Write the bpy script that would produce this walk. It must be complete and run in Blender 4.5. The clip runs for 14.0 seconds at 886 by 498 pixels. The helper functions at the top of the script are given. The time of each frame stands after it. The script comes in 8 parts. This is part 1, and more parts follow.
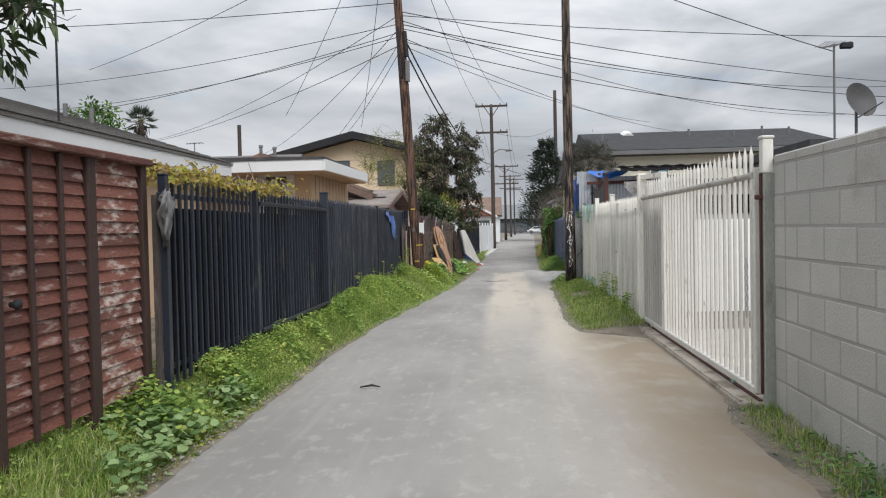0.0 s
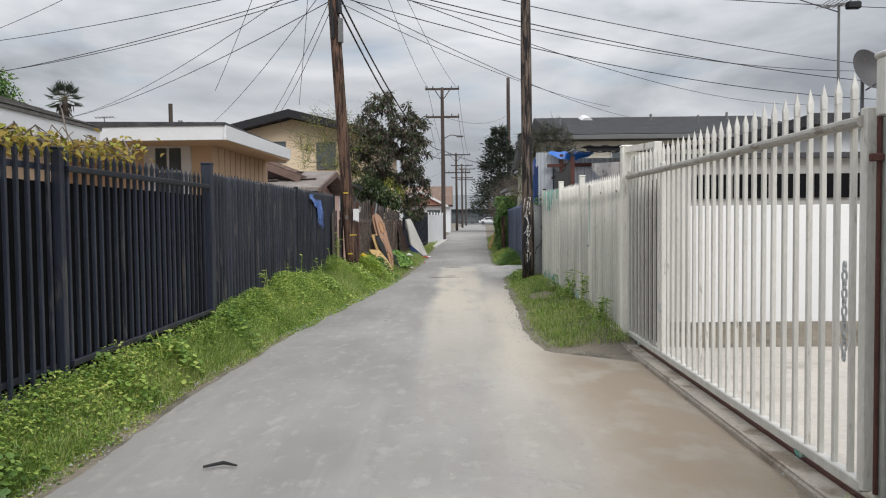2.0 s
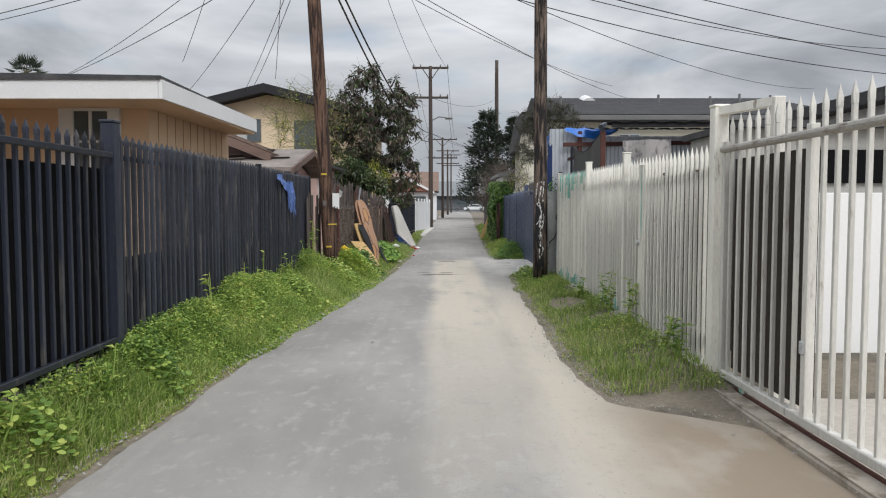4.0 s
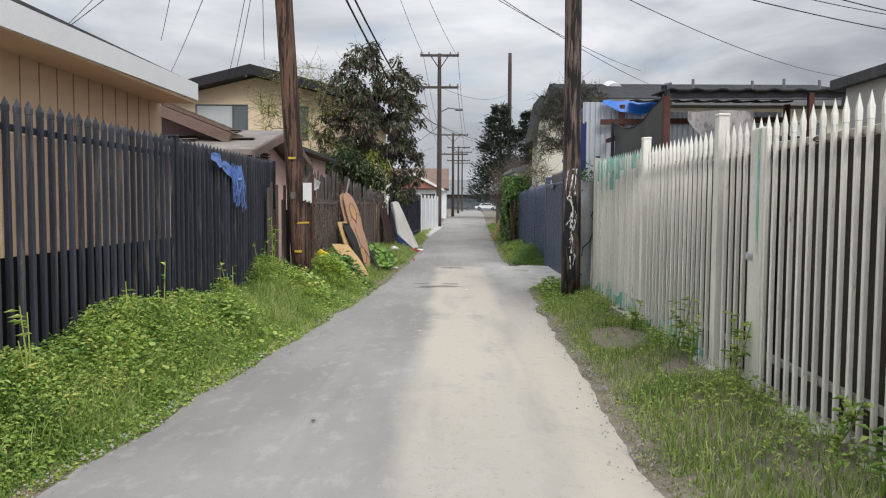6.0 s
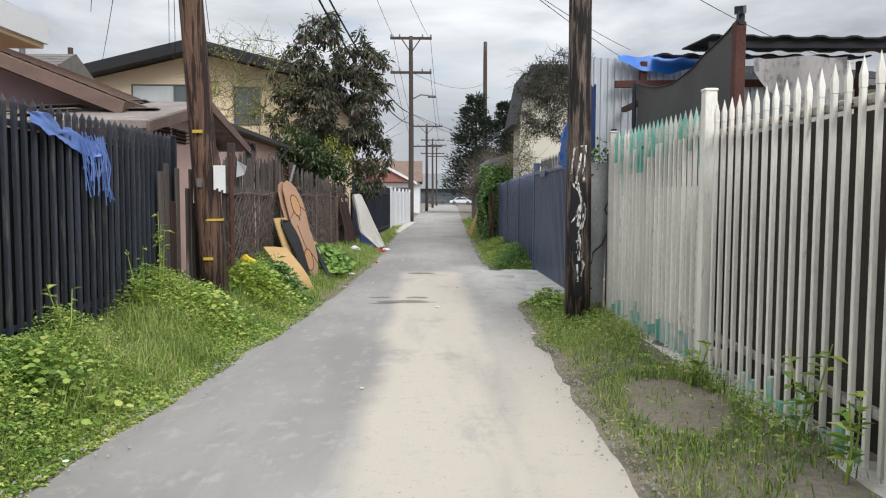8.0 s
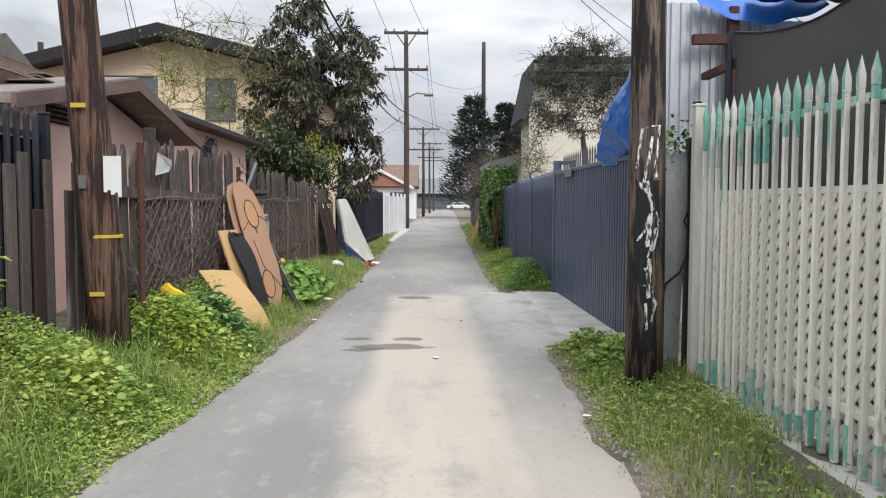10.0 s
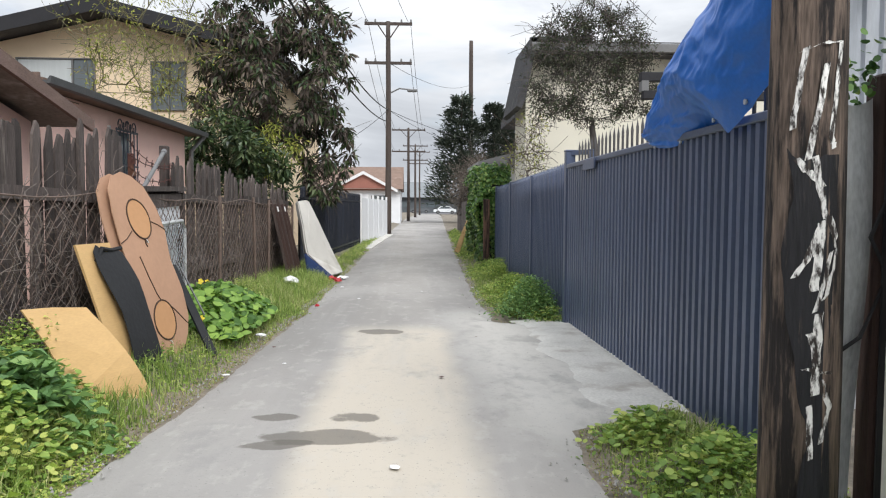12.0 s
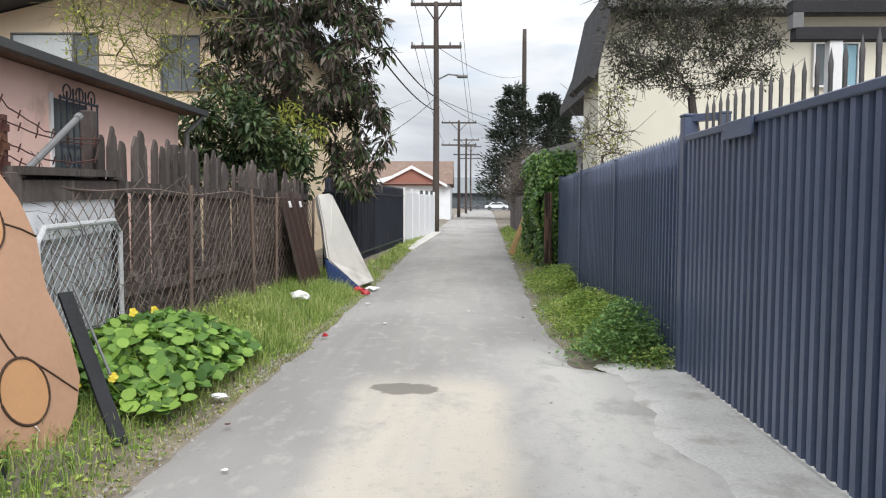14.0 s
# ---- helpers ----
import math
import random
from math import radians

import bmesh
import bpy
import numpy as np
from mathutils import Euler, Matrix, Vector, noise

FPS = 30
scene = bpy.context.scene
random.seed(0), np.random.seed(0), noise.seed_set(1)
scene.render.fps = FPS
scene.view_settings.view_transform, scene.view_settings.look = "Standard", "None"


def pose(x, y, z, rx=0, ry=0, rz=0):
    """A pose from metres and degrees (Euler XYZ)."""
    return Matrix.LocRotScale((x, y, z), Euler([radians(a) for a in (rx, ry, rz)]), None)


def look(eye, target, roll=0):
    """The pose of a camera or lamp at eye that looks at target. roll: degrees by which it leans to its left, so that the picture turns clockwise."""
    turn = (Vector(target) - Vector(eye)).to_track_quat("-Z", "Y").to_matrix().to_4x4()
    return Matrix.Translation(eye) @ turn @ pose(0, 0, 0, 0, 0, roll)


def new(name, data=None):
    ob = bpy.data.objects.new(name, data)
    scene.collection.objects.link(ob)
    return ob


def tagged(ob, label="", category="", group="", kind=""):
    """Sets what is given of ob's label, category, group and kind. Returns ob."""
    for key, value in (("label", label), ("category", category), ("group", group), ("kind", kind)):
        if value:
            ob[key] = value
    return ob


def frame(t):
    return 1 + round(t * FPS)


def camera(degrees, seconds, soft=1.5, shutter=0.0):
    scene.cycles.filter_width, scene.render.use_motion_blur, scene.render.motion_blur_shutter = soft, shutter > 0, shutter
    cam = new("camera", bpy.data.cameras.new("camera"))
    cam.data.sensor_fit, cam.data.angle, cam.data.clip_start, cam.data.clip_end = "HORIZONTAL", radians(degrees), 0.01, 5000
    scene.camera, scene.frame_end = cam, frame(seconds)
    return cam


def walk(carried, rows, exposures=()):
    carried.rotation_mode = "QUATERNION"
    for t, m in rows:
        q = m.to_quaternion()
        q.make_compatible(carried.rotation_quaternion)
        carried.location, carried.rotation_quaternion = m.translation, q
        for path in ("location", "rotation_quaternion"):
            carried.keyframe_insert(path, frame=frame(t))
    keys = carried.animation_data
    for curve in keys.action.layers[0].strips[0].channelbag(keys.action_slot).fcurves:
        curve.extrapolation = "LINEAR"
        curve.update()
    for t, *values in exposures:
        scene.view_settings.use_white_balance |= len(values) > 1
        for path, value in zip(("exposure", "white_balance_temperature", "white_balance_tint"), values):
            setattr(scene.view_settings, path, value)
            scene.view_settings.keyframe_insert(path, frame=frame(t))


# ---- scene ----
cam = camera(60.2, 14.0, 1.15)
PATH = [
    (0, (0.002, -0.59, 1.430), (-0.158, 1.403, 1.376), -1.2),
    (0.5, (0.050, 0.094, 1.405), (-0.042, 2.091, 1.354), -0.9),
    (1, (0.082, 0.715, 1.398), (0.010, 2.712, 1.334), -1.1),
    (1.5, (0.072, 1.383, 1.38), (0.009, 3.38, 1.302), -1.0),
    (2, (0.083, 2.011, 1.369), (0.049, 4.009, 1.288), -0.6),
    (2.5, (0.02, 2.678, 1.372), (0.007, 4.676, 1.285), -0.3),
    (3, (-0.034, 3.324, 1.368), (-0.024, 5.322, 1.275), -0.2),
    (3.5, (-0.115, 3.95, 1.37), (-0.098, 5.947, 1.264), -0.2),
    (4, (-0.196, 4.542, 1.38), (-0.185, 6.539, 1.264), -0.0),
    (6.5, (-0.012, 8.305, 1.294), (-0.032, 10.301, 1.175), 0.3),
    (7, (0.014, 8.96, 1.283), (0.023, 10.956, 1.162), 0.3),
    (7.5, (0.037, 9.656, 1.257), (0.061, 11.652, 1.126), 0.2),
    (8, (0.055, 10.309, 1.26), (0.102, 12.304, 1.127), 0.2),
    (10.5, (0.111, 13.438, 1.268), (0.167, 15.434, 1.151), 0.2),
    (11, (0.157, 14.07, 1.266), (0.219, 16.066, 1.15), 0.6),
    (11.5, (0.205, 14.741, 1.259), (0.303, 16.735, 1.144), 1.0),
    (12, (0.264, 15.376, 1.247), (0.353, 17.371, 1.138), 0.3),
    (12.5, (0.276, 16.058, 1.247), (0.284, 18.055, 1.135), -0.1),
    (13, (0.305, 16.672, 1.237), (0.269, 18.669, 1.124), -0.2),
    (13.5, (0.314, 17.347, 1.229), (0.257, 19.343, 1.109), 0.0),
    (14, (0.35, 17.967, 1.226), (0.305, 19.963, 1.106), 0.2),
]
walk(cam, [(t, look(eye, target, roll)) for t, eye, target, roll in PATH], exposures=[(0, -0.03), (2, -0.1), (4, -0.1), (7, 0.1), (9, 0.2), (11, 0.3), (14, 0.42)])

# ---- world and light ----
SUN_ELEV, SUN_AZ = 45.0, 154.0
world = bpy.data.worlds.new("overcast_sky")
scene.world = world
world.use_nodes = True
wn, wl = world.node_tree.nodes, world.node_tree.links
wn.clear()


def build_sky():
    out = wn.new("ShaderNodeOutputWorld")
    bg = wn.new("ShaderNodeBackground")
    sky = wn.new("ShaderNodeTexSky")
    sky.sky_type = 'NISHITA'
    sky.sun_disc = False
    sky.sun_elevation, sky.sun_rotation = radians(SUN_ELEV), radians(SUN_AZ)
    dim = wn.new("ShaderNodeVectorMath")
    dim.operation = 'SCALE'
    dim.inputs["Scale"].default_value = 0.11
    wl.new(sky.outputs[0], dim.inputs[0])
    co = wn.new("ShaderNodeTexCoord")
    mp = wn.new("ShaderNodeMapping")
    mp.inputs["Scale"].default_value = (1.0, 1.0, 3.2)
    wl.new(co.outputs["Generated"], mp.inputs[0])
    n1 = wn.new("ShaderNodeTexNoise")
    n1.inputs["Scale"].default_value = 2.6
    n1.inputs["Detail"].default_value = 6
    n1.inputs["Roughness"].default_value = 0.52
    n1.inputs["Distortion"].default_value = 0.5
    wl.new(mp.outputs[0], n1.inputs["Vector"])
    tone = wn.new("ShaderNodeValToRGB")
    r = tone.color_ramp
    r.elements[0].position, r.elements[0].color = 0.34, (0.38, 0.405, 0.45, 1)
    r.elements[1].position, r.elements[1].color = 0.62, (0.83, 0.85, 0.885, 1)
    r.elements.new(0.48).color = (0.61, 0.64, 0.685, 1)
    wl.new(n1.outputs["Fac"], tone.inputs[0])
    n2 = wn.new("ShaderNodeTexNoise")
    n2.inputs["Scale"].default_value = 4.2
    n2.inputs["Detail"].default_value = 4
    wl.new(mp.outputs[0], n2.inputs["Vector"])
    gap = wn.new("ShaderNodeValToRGB")
    gap.color_ramp.elements[0].position, gap.color_ramp.elements[0].color = 0.56, (1, 1, 1, 1)
    gap.color_ramp.elements[1].position, gap.color_ramp.elements[1].color = 0.74, (0.45, 0.45, 0.45, 1)
    wl.new(n2.outputs["Fac"], gap.inputs[0])
    mix = wn.new("ShaderNodeMix")
    mix.data_type = 'RGBA'
    wl.new(gap.outputs[0], mix.inputs["Factor"])
    wl.new(dim.outputs[0], mix.inputs["A"])
    wl.new(tone.outputs[0], mix.inputs["B"])
    # an overcast dome is brighter overhead than at the horizon
    xyz = wn.new("ShaderNodeSeparateXYZ")
    wl.new(co.outputs["Generated"], xyz.inputs[0])
    lift = wn.new("ShaderNodeMapRange")
    for k, v in (("From Min", 0.15), ("From Max", 1.0), ("To Min", 0.92), ("To Max", 2.3)):
        lift.inputs[k].default_value = v
    wl.new(xyz.outputs["Z"], lift.inputs["Value"])
    dome = wn.new("ShaderNodeVectorMath")
    dome.operation = 'SCALE'
    wl.new(mix.outputs["Result"], dome.inputs[0])
    wl.new(lift.outputs[0], dome.inputs["Scale"])
    wl.new(dome.outputs[0], bg.inputs["Color"])
    bg.inputs["Strength"].default_value = 1.0
    wl.new(bg.outputs[0], out.inputs[0])


build_sky()
sun = new("sun", bpy.data.lights.new("sun", 'SUN'))
sun.data.energy, sun.data.angle, sun.data.color = 2.05, radians(28), (1.0, 0.985, 0.965)
az, el = radians(SUN_AZ), radians(SUN_ELEV)
sun.matrix_world = look((0, 0, 30), (-math.sin(az) * math.cos(el), -math.cos(az) * math.cos(el), 30 - math.sin(el)))
scene.view_settings.exposure = 0.0


# ---- materials ----
def material(name, base, rough=0.8, metal=0.0, vary=0.18, scale=2.5, grain=35.0, bump=0.25, dirt=None, dirt_at=0.6,
             stretch=(1, 1, 1), piece=0.0, spec=0.4, dirt_scale=1.7, sharp=0.12):
    """A weathered surface: broad tone, fine grain with relief, and stains of a second colour."""
    m = bpy.data.materials.new(name)
    m.use_nodes = True
    nt = m.node_tree
    n, l = nt.nodes, nt.links
    b = n["Principled BSDF"]
    b.inputs["Roughness"].default_value, b.inputs["Metallic"].default_value = rough, metal
    b.inputs["Specular IOR Level"].default_value = spec
    geo = n.new("ShaderNodeNewGeometry")
    mp = n.new("ShaderNodeMapping")
    mp.inputs["Scale"].default_value = stretch
    l.new(geo.outputs["Position"], mp.inputs[0])
    big = n.new("ShaderNodeTexNoise")
    big.inputs["Scale"].default_value, big.inputs["Detail"].default_value = scale, 4
    l.new(mp.outputs[0], big.inputs["Vector"])
    fine = n.new("ShaderNodeTexNoise")
    fine.inputs["Scale"].default_value, fine.inputs["Detail"].default_value = grain, 3
    l.new(mp.outputs[0], fine.inputs["Vector"])
    add = n.new("ShaderNodeMath")
    add.operation = 'ADD'
    l.new(big.outputs["Fac"], add.inputs[0])
    l.new(fine.outputs["Fac"], add.inputs[1])
    rng = n.new("ShaderNodeMapRange")
    rng.inputs["From Min"].default_value, rng.inputs["From Max"].default_value = 0.6, 1.4
    rng.inputs["To Min"].default_value, rng.inputs["To Max"].default_value = 1 - vary, 1 + vary
    l.new(add.outputs[0], rng.inputs["Value"])
    val = rng.outputs[0]
    if piece:
        info = n.new("ShaderNodeObjectInfo")
        pr = n.new("ShaderNodeMapRange")
        pr.inputs["To Min"].default_value, pr.inputs["To Max"].default_value = 1 - piece, 1 + piece
        l.new(info.outputs["Random"], pr.inputs["Value"])
        mul = n.new("ShaderNodeMath")
        mul.operation = 'MULTIPLY'
        l.new(val, mul.inputs[0])
        l.new(pr.outputs[0], mul.inputs[1])
        val = mul.outputs[0]
    col = n.new("ShaderNodeVectorMath")
    col.operation = 'SCALE'
    col.inputs[0].default_value = base
    l.new(val, col.inputs["Scale"])
    out = col.outputs[0]
    if dirt:
        dn = n.new("ShaderNodeTexNoise")
        dn.inputs["Scale"].default_value, dn.inputs["Detail"].default_value = dirt_scale, 7
        dn.inputs["Roughness"].default_value = 0.65
        l.new(mp.outputs[0], dn.inputs["Vector"])
        dr = n.new("ShaderNodeMapRange")
        dr.inputs["From Min"].default_value, dr.inputs["From Max"].default_value = dirt_at, dirt_at + sharp
        l.new(dn.outputs["Fac"], dr.inputs["Value"])
        mx = n.new("ShaderNodeMix")
        mx.data_type = 'RGBA'
        l.new(dr.outputs[0], mx.inputs["Factor"])
        l.new(out, mx.inputs["A"])
        mx.inputs["B"].default_value = (*dirt, 1)
        out = mx.outputs["Result"]
    l.new(out, b.inputs["Base Color"])
    if bump:
        bp = n.new("ShaderNodeBump")
        bp.inputs["Strength"].default_value, bp.inputs["Distance"].default_value = bump, 0.01
        l.new(add.outputs[0], bp.inputs["Height"])
        l.new(bp.outputs[0], b.inputs["Normal"])
    return m


M = {
    "soil": material("dusty_soil", (0.205, 0.175, 0.135), 0.95, vary=0.35, bump=0.6, dirt=(0.11, 0.098, 0.078), dirt_at=0.50),
    "black_iron": material("black_painted_iron", (0.020, 0.024, 0.036), 0.42, vary=0.45, piece=0.4, bump=0.15, dirt=(0.085, 0.080, 0.076), dirt_at=0.58, stretch=(4, 4, 0.5), dirt_scale=3.0),
    # lighter copy of the black iron, for the farther run of pickets
    "lighter_black_iron": material("lighter_black_painted_iron", (0.032, 0.036, 0.048), 0.45, vary=0.45, piece=0.4, bump=0.15, dirt=(0.12, 0.112, 0.105), dirt_at=0.57, stretch=(4, 4, 0.5), dirt_scale=3.0),
    # matt black: screen cloth, and painted shade in the garage front and ivy
    "screen": material("black_screen_and_shade", (0.008, 0.008, 0.009), 0.95, vary=0.3, spec=0.08),
    "white_iron": material("cream_white_painted_iron", (0.76, 0.74, 0.675), 0.55, vary=0.16, piece=0.12, bump=0.2, dirt=(0.30, 0.25, 0.195), dirt_at=0.62, stretch=(3, 3, 0.6), dirt_scale=6),
    "grimy_white": material("grimy_white_painted_steel", (0.40, 0.38, 0.345), 0.6, vary=0.2, bump=0.25, dirt=(0.19, 0.155, 0.125), dirt_at=0.54, stretch=(4, 1, 3), dirt_scale=5),
    "gate_white": material("dulled_cream_white_paint", (0.61, 0.595, 0.55), 0.55, vary=0.15, piece=0.10, bump=0.2, dirt=(0.27, 0.225, 0.175), dirt_at=0.61, stretch=(3, 3, 0.6), dirt_scale=6),
    "dirty_sill": material("earth_stained_concrete", (0.36, 0.32, 0.27), 0.95, vary=0.25, bump=0.4, dirt=(0.20, 0.165, 0.125), dirt_at=0.50, dirt_scale=3.0),
    "yard_concrete": material("pale_tan_yard_concrete", (0.50, 0.46, 0.405), 0.95, vary=0.18, bump=0.3, dirt=(0.33, 0.29, 0.24), dirt_at=0.55, dirt_scale=1.2),
    "gap_backing": material("dark_brown_gap_backing", (0.062, 0.054, 0.047), 0.95, vary=0.35, spec=0.08, dirt=(0.08, 0.07, 0.06), dirt_at=0.6, stretch=(3, 3, 0.6)),
    "teal_iron": material("teal_overpainted_iron", (0.20, 0.50, 0.42), 0.5, vary=0.2, bump=0.15, dirt=(0.60, 0.60, 0.54), dirt_at=0.47, dirt_scale=9, stretch=(2, 2, 0.7)),
    "spike_grey": material("weathered_grey_steel", (0.075, 0.072, 0.074), 0.6, vary=0.25, bump=0.2, dirt=(0.13, 0.09, 0.07), dirt_at=0.6, dirt_scale=6),
    "navy_iron": material("navy_grey_painted_iron", (0.085, 0.107, 0.170), 0.36, vary=0.12, piece=0.08, bump=0.08, dirt=(0.10, 0.10, 0.11), dirt_at=0.7),
    "block": material("grey_concrete_block", (0.43, 0.42, 0.395), 0.92, vary=0.12, grain=60, bump=0.5, piece=0.08, dirt=(0.34, 0.325, 0.30), dirt_at=0.58),
    "mortar": material("grey_mortar", (0.33, 0.32, 0.30), 0.95, vary=0.15, grain=80, bump=0.4),
    "red_wood": material("red_brown_peeling_paint", (0.135, 0.050, 0.036), 0.7, vary=0.4, piece=0.3, bump=0.6, dirt=(0.42, 0.33, 0.29), dirt_at=0.555, stretch=(1, 0.7, 2.6), dirt_scale=5.0, sharp=0.16),
    "peeling_wood": material("red_brown_paint_peeling_white", (0.165, 0.064, 0.046), 0.7, vary=0.35, piece=0.3, bump=0.6, dirt=(0.56, 0.48, 0.43), dirt_at=0.50, stretch=(1, 0.9, 2.6), dirt_scale=6.0, sharp=0.16),
    "dark_wood": material("dark_stained_timber", (0.045, 0.024, 0.019), 0.7, vary=0.3, bump=0.4, stretch=(3, 3, 0.5)),
    "old_wood": material("weathered_grey_brown_wood", (0.082, 0.066, 0.060), 0.9, vary=0.5, piece=0.45, bump=0.8, stretch=(4, 4, 0.5), dirt=(0.20, 0.175, 0.16), dirt_at=0.57),
    "pole_wood": material("weathered_pole_wood", (0.14, 0.080, 0.055), 0.9, vary=0.6, grain=11, bump=1.0, stretch=(9, 9, 0.5), dirt=(0.030, 0.019, 0.016), dirt_at=0.47, dirt_scale=3.2, sharp=0.06),
    "dark_pole": material("blackened_pole_wood", (0.150, 0.112, 0.090), 0.9, vary=0.7, grain=11, bump=1.0, stretch=(8, 8, 0.8), dirt=(0.018, 0.015, 0.015), dirt_at=0.44, dirt_scale=2.4, sharp=0.10),
    "far_pole": material("grey_pole_wood", (0.07, 0.055, 0.048), 0.9, vary=0.3, stretch=(5, 5, 0.3)),
    "peach": material("peach_stucco", (0.70, 0.50, 0.33), 0.92, vary=0.07, grain=90, bump=0.35, dirt=(0.54, 0.37, 0.23), dirt_at=0.62),
    "yellow": material("pale_yellow_stucco", (0.71, 0.68, 0.575), 0.92, vary=0.06, grain=90, bump=0.3, dirt=(0.60, 0.57, 0.48), dirt_at=0.58),
    "pink": material("faded_pink_stucco", (0.80, 0.55, 0.475), 0.92, vary=0.09, grain=90, bump=0.35, dirt=(0.62, 0.42, 0.35), dirt_at=0.58),
    "ochre_joint": material("shaded_peach_groove", (0.40, 0.26, 0.16), 0.95, vary=0.1, bump=0.0),
    "mauve": material("mauve_stucco", (0.23, 0.165, 0.175), 0.92, vary=0.1, grain=90, bump=0.3),
    "ochre": material("ochre_stucco", (0.80, 0.645, 0.455), 0.92, vary=0.06, grain=90, bump=0.3, dirt=(0.66, 0.51, 0.35), dirt_at=0.62),
    "white_trim": material("white_painted_trim", (0.74, 0.74, 0.74), 0.6, vary=0.06, bump=0.1, dirt=(0.55, 0.53, 0.50), dirt_at=0.68),
    "door_white": material("clean_white_door_paint", (0.83, 0.83, 0.82), 0.5, vary=0.04, bump=0.05, dirt=(0.7, 0.69, 0.66), dirt_at=0.66),
    "white_wall": material("white_painted_block", (0.72, 0.73, 0.75), 0.8, vary=0.07, bump=0.2, dirt=(0.5, 0.48, 0.45), dirt_at=0.68),
    "grey_shingle": material("weathered_grey_shingle", (0.17, 0.16, 0.15), 0.95, vary=0.25, grain=25, bump=0.8, dirt=(0.10, 0.095, 0.09), dirt_at=0.55, stretch=(1, 2.5, 1)),
    "old_roofing": material("peeling_grey_roll_roofing", (0.235, 0.205, 0.185), 0.95, vary=0.3, grain=25, bump=0.7, dirt=(0.40, 0.375, 0.35), dirt_at=0.57, dirt_scale=2.6),
    "shingle": material("dark_grey_shingle", (0.062, 0.062, 0.066), 0.95, vary=0.3, grain=25, bump=0.8, dirt=(0.10, 0.098, 0.095), dirt_at=0.56, stretch=(1, 2.5, 1)),
    "brown_shingle": material("brown_shingle", (0.20, 0.135, 0.105), 0.95, vary=0.25, grain=25, bump=0.8, dirt=(0.27, 0.20, 0.16), dirt_at=0.55),
    "fascia_brown": material("weathered_brown_fascia", (0.17, 0.115, 0.095), 0.85, vary=0.3, bump=0.4, stretch=(1, 1, 3), dirt=(0.33, 0.26, 0.22), dirt_at=0.62),
    "black_fascia": material("black_fascia", (0.022, 0.022, 0.025), 0.8, vary=0.2),
    "dark_gutter": material("dark_grey_gutter", (0.075, 0.078, 0.08), 0.6, vary=0.2, bump=0.15, dirt=(0.14, 0.13, 0.12), dirt_at=0.6),
    "gutter": material("grey_gutter", (0.15, 0.15, 0.15), 0.5, vary=0.15, bump=0.1),
    "galv": material("corrugated_galvanised_steel", (0.50, 0.53, 0.57), 0.42, metal=0.35, vary=0.12, bump=0.1, dirt=(0.36, 0.35, 0.36), dirt_at=0.62, stretch=(3, 3, 0.5)),
    "old_galv": material("dull_old_sheet_metal", (0.46, 0.47, 0.475), 0.6, metal=0.0, vary=0.3, bump=0.3, dirt=(0.33, 0.32, 0.30), dirt_at=0.58, stretch=(2, 2, 0.7)),
    "rust": material("rusty_steel", (0.085, 0.035, 0.028), 0.85, vary=0.35, bump=0.5, dirt=(0.15, 0.07, 0.04), dirt_at=0.6),
    "tarp": material("blue_plastic_tarp", (0.014, 0.135, 0.52), 0.42, vary=0.12, grain=60, bump=0.08, spec=0.5, dirt=(0.05, 0.20, 0.58), dirt_at=0.60),
    "dark_cloth": material("charcoal_shade_cloth", (0.085, 0.083, 0.083), 0.9, vary=0.2, grain=120, bump=0.3, dirt=(0.10, 0.10, 0.10), dirt_at=0.6),
    "concrete": material("pale_concrete_apron", (0.56, 0.545, 0.505), 0.92, vary=0.22, grain=50, bump=0.35, dirt=(0.39, 0.36, 0.32), dirt_at=0.52, dirt_scale=3.0, sharp=0.16),
    "glass": material("window_glass", (0.10, 0.12, 0.13), 0.06, vary=0.05, bump=0.0, spec=0.8),
    "blind": material("pale_curtain", (0.50, 0.53, 0.53), 0.8, vary=0.08, stretch=(8, 1, 0.3), bump=0.0),
    "blue_pane": material("pale_blue_pane", (0.22, 0.38, 0.46), 0.5, vary=0.08, bump=0.0),
    "cardboard": material("brown_cardboard", (0.44, 0.262, 0.168), 0.85, vary=0.07, grain=30, bump=0.12, dirt=(0.38, 0.20, 0.115), dirt_at=0.62),
    "print_cloth": material("faded_grey_print_cloth", (0.36, 0.34, 0.33), 0.95, vary=0.15, grain=40, bump=0.2, dirt=(0.17, 0.16, 0.165), dirt_at=0.50, dirt_scale=14, stretch=(1, 1, 0.5)),
    "cut_edge": material("dark_cut_groove", (0.06, 0.035, 0.022), 0.9, bump=0.0),
    "plywood": material("tan_plywood", (0.58, 0.38, 0.17), 0.7, vary=0.10, bump=0.1, stretch=(1, 1, 4), dirt=(0.42, 0.26, 0.11), dirt_at=0.66),
    "black_plastic": material("black_plastic_sheet", (0.016, 0.017, 0.019), 0.72, vary=0.25, bump=0.2, dirt=(0.06, 0.06, 0.06), dirt_at=0.64),
    "wire": material("black_cable", (0.018, 0.018, 0.02), 0.6, bump=0.0),
    "chain_wire": material("rusty_chain_link_wire", (0.17, 0.122, 0.10), 0.6, metal=0.2, bump=0.0),
}


# ---- building helpers ----
def world_of(ob):
    return (world_of(ob.parent) @ ob.matrix_parent_inverse if ob.parent else Matrix()) @ ob.matrix_basis


def thing(name, at, label, category, group="", kind=""):
    ob = new(name)
    ob.location = at
    ob.empty_display_size = 0.2
    return tagged(ob, label, category, group, kind)


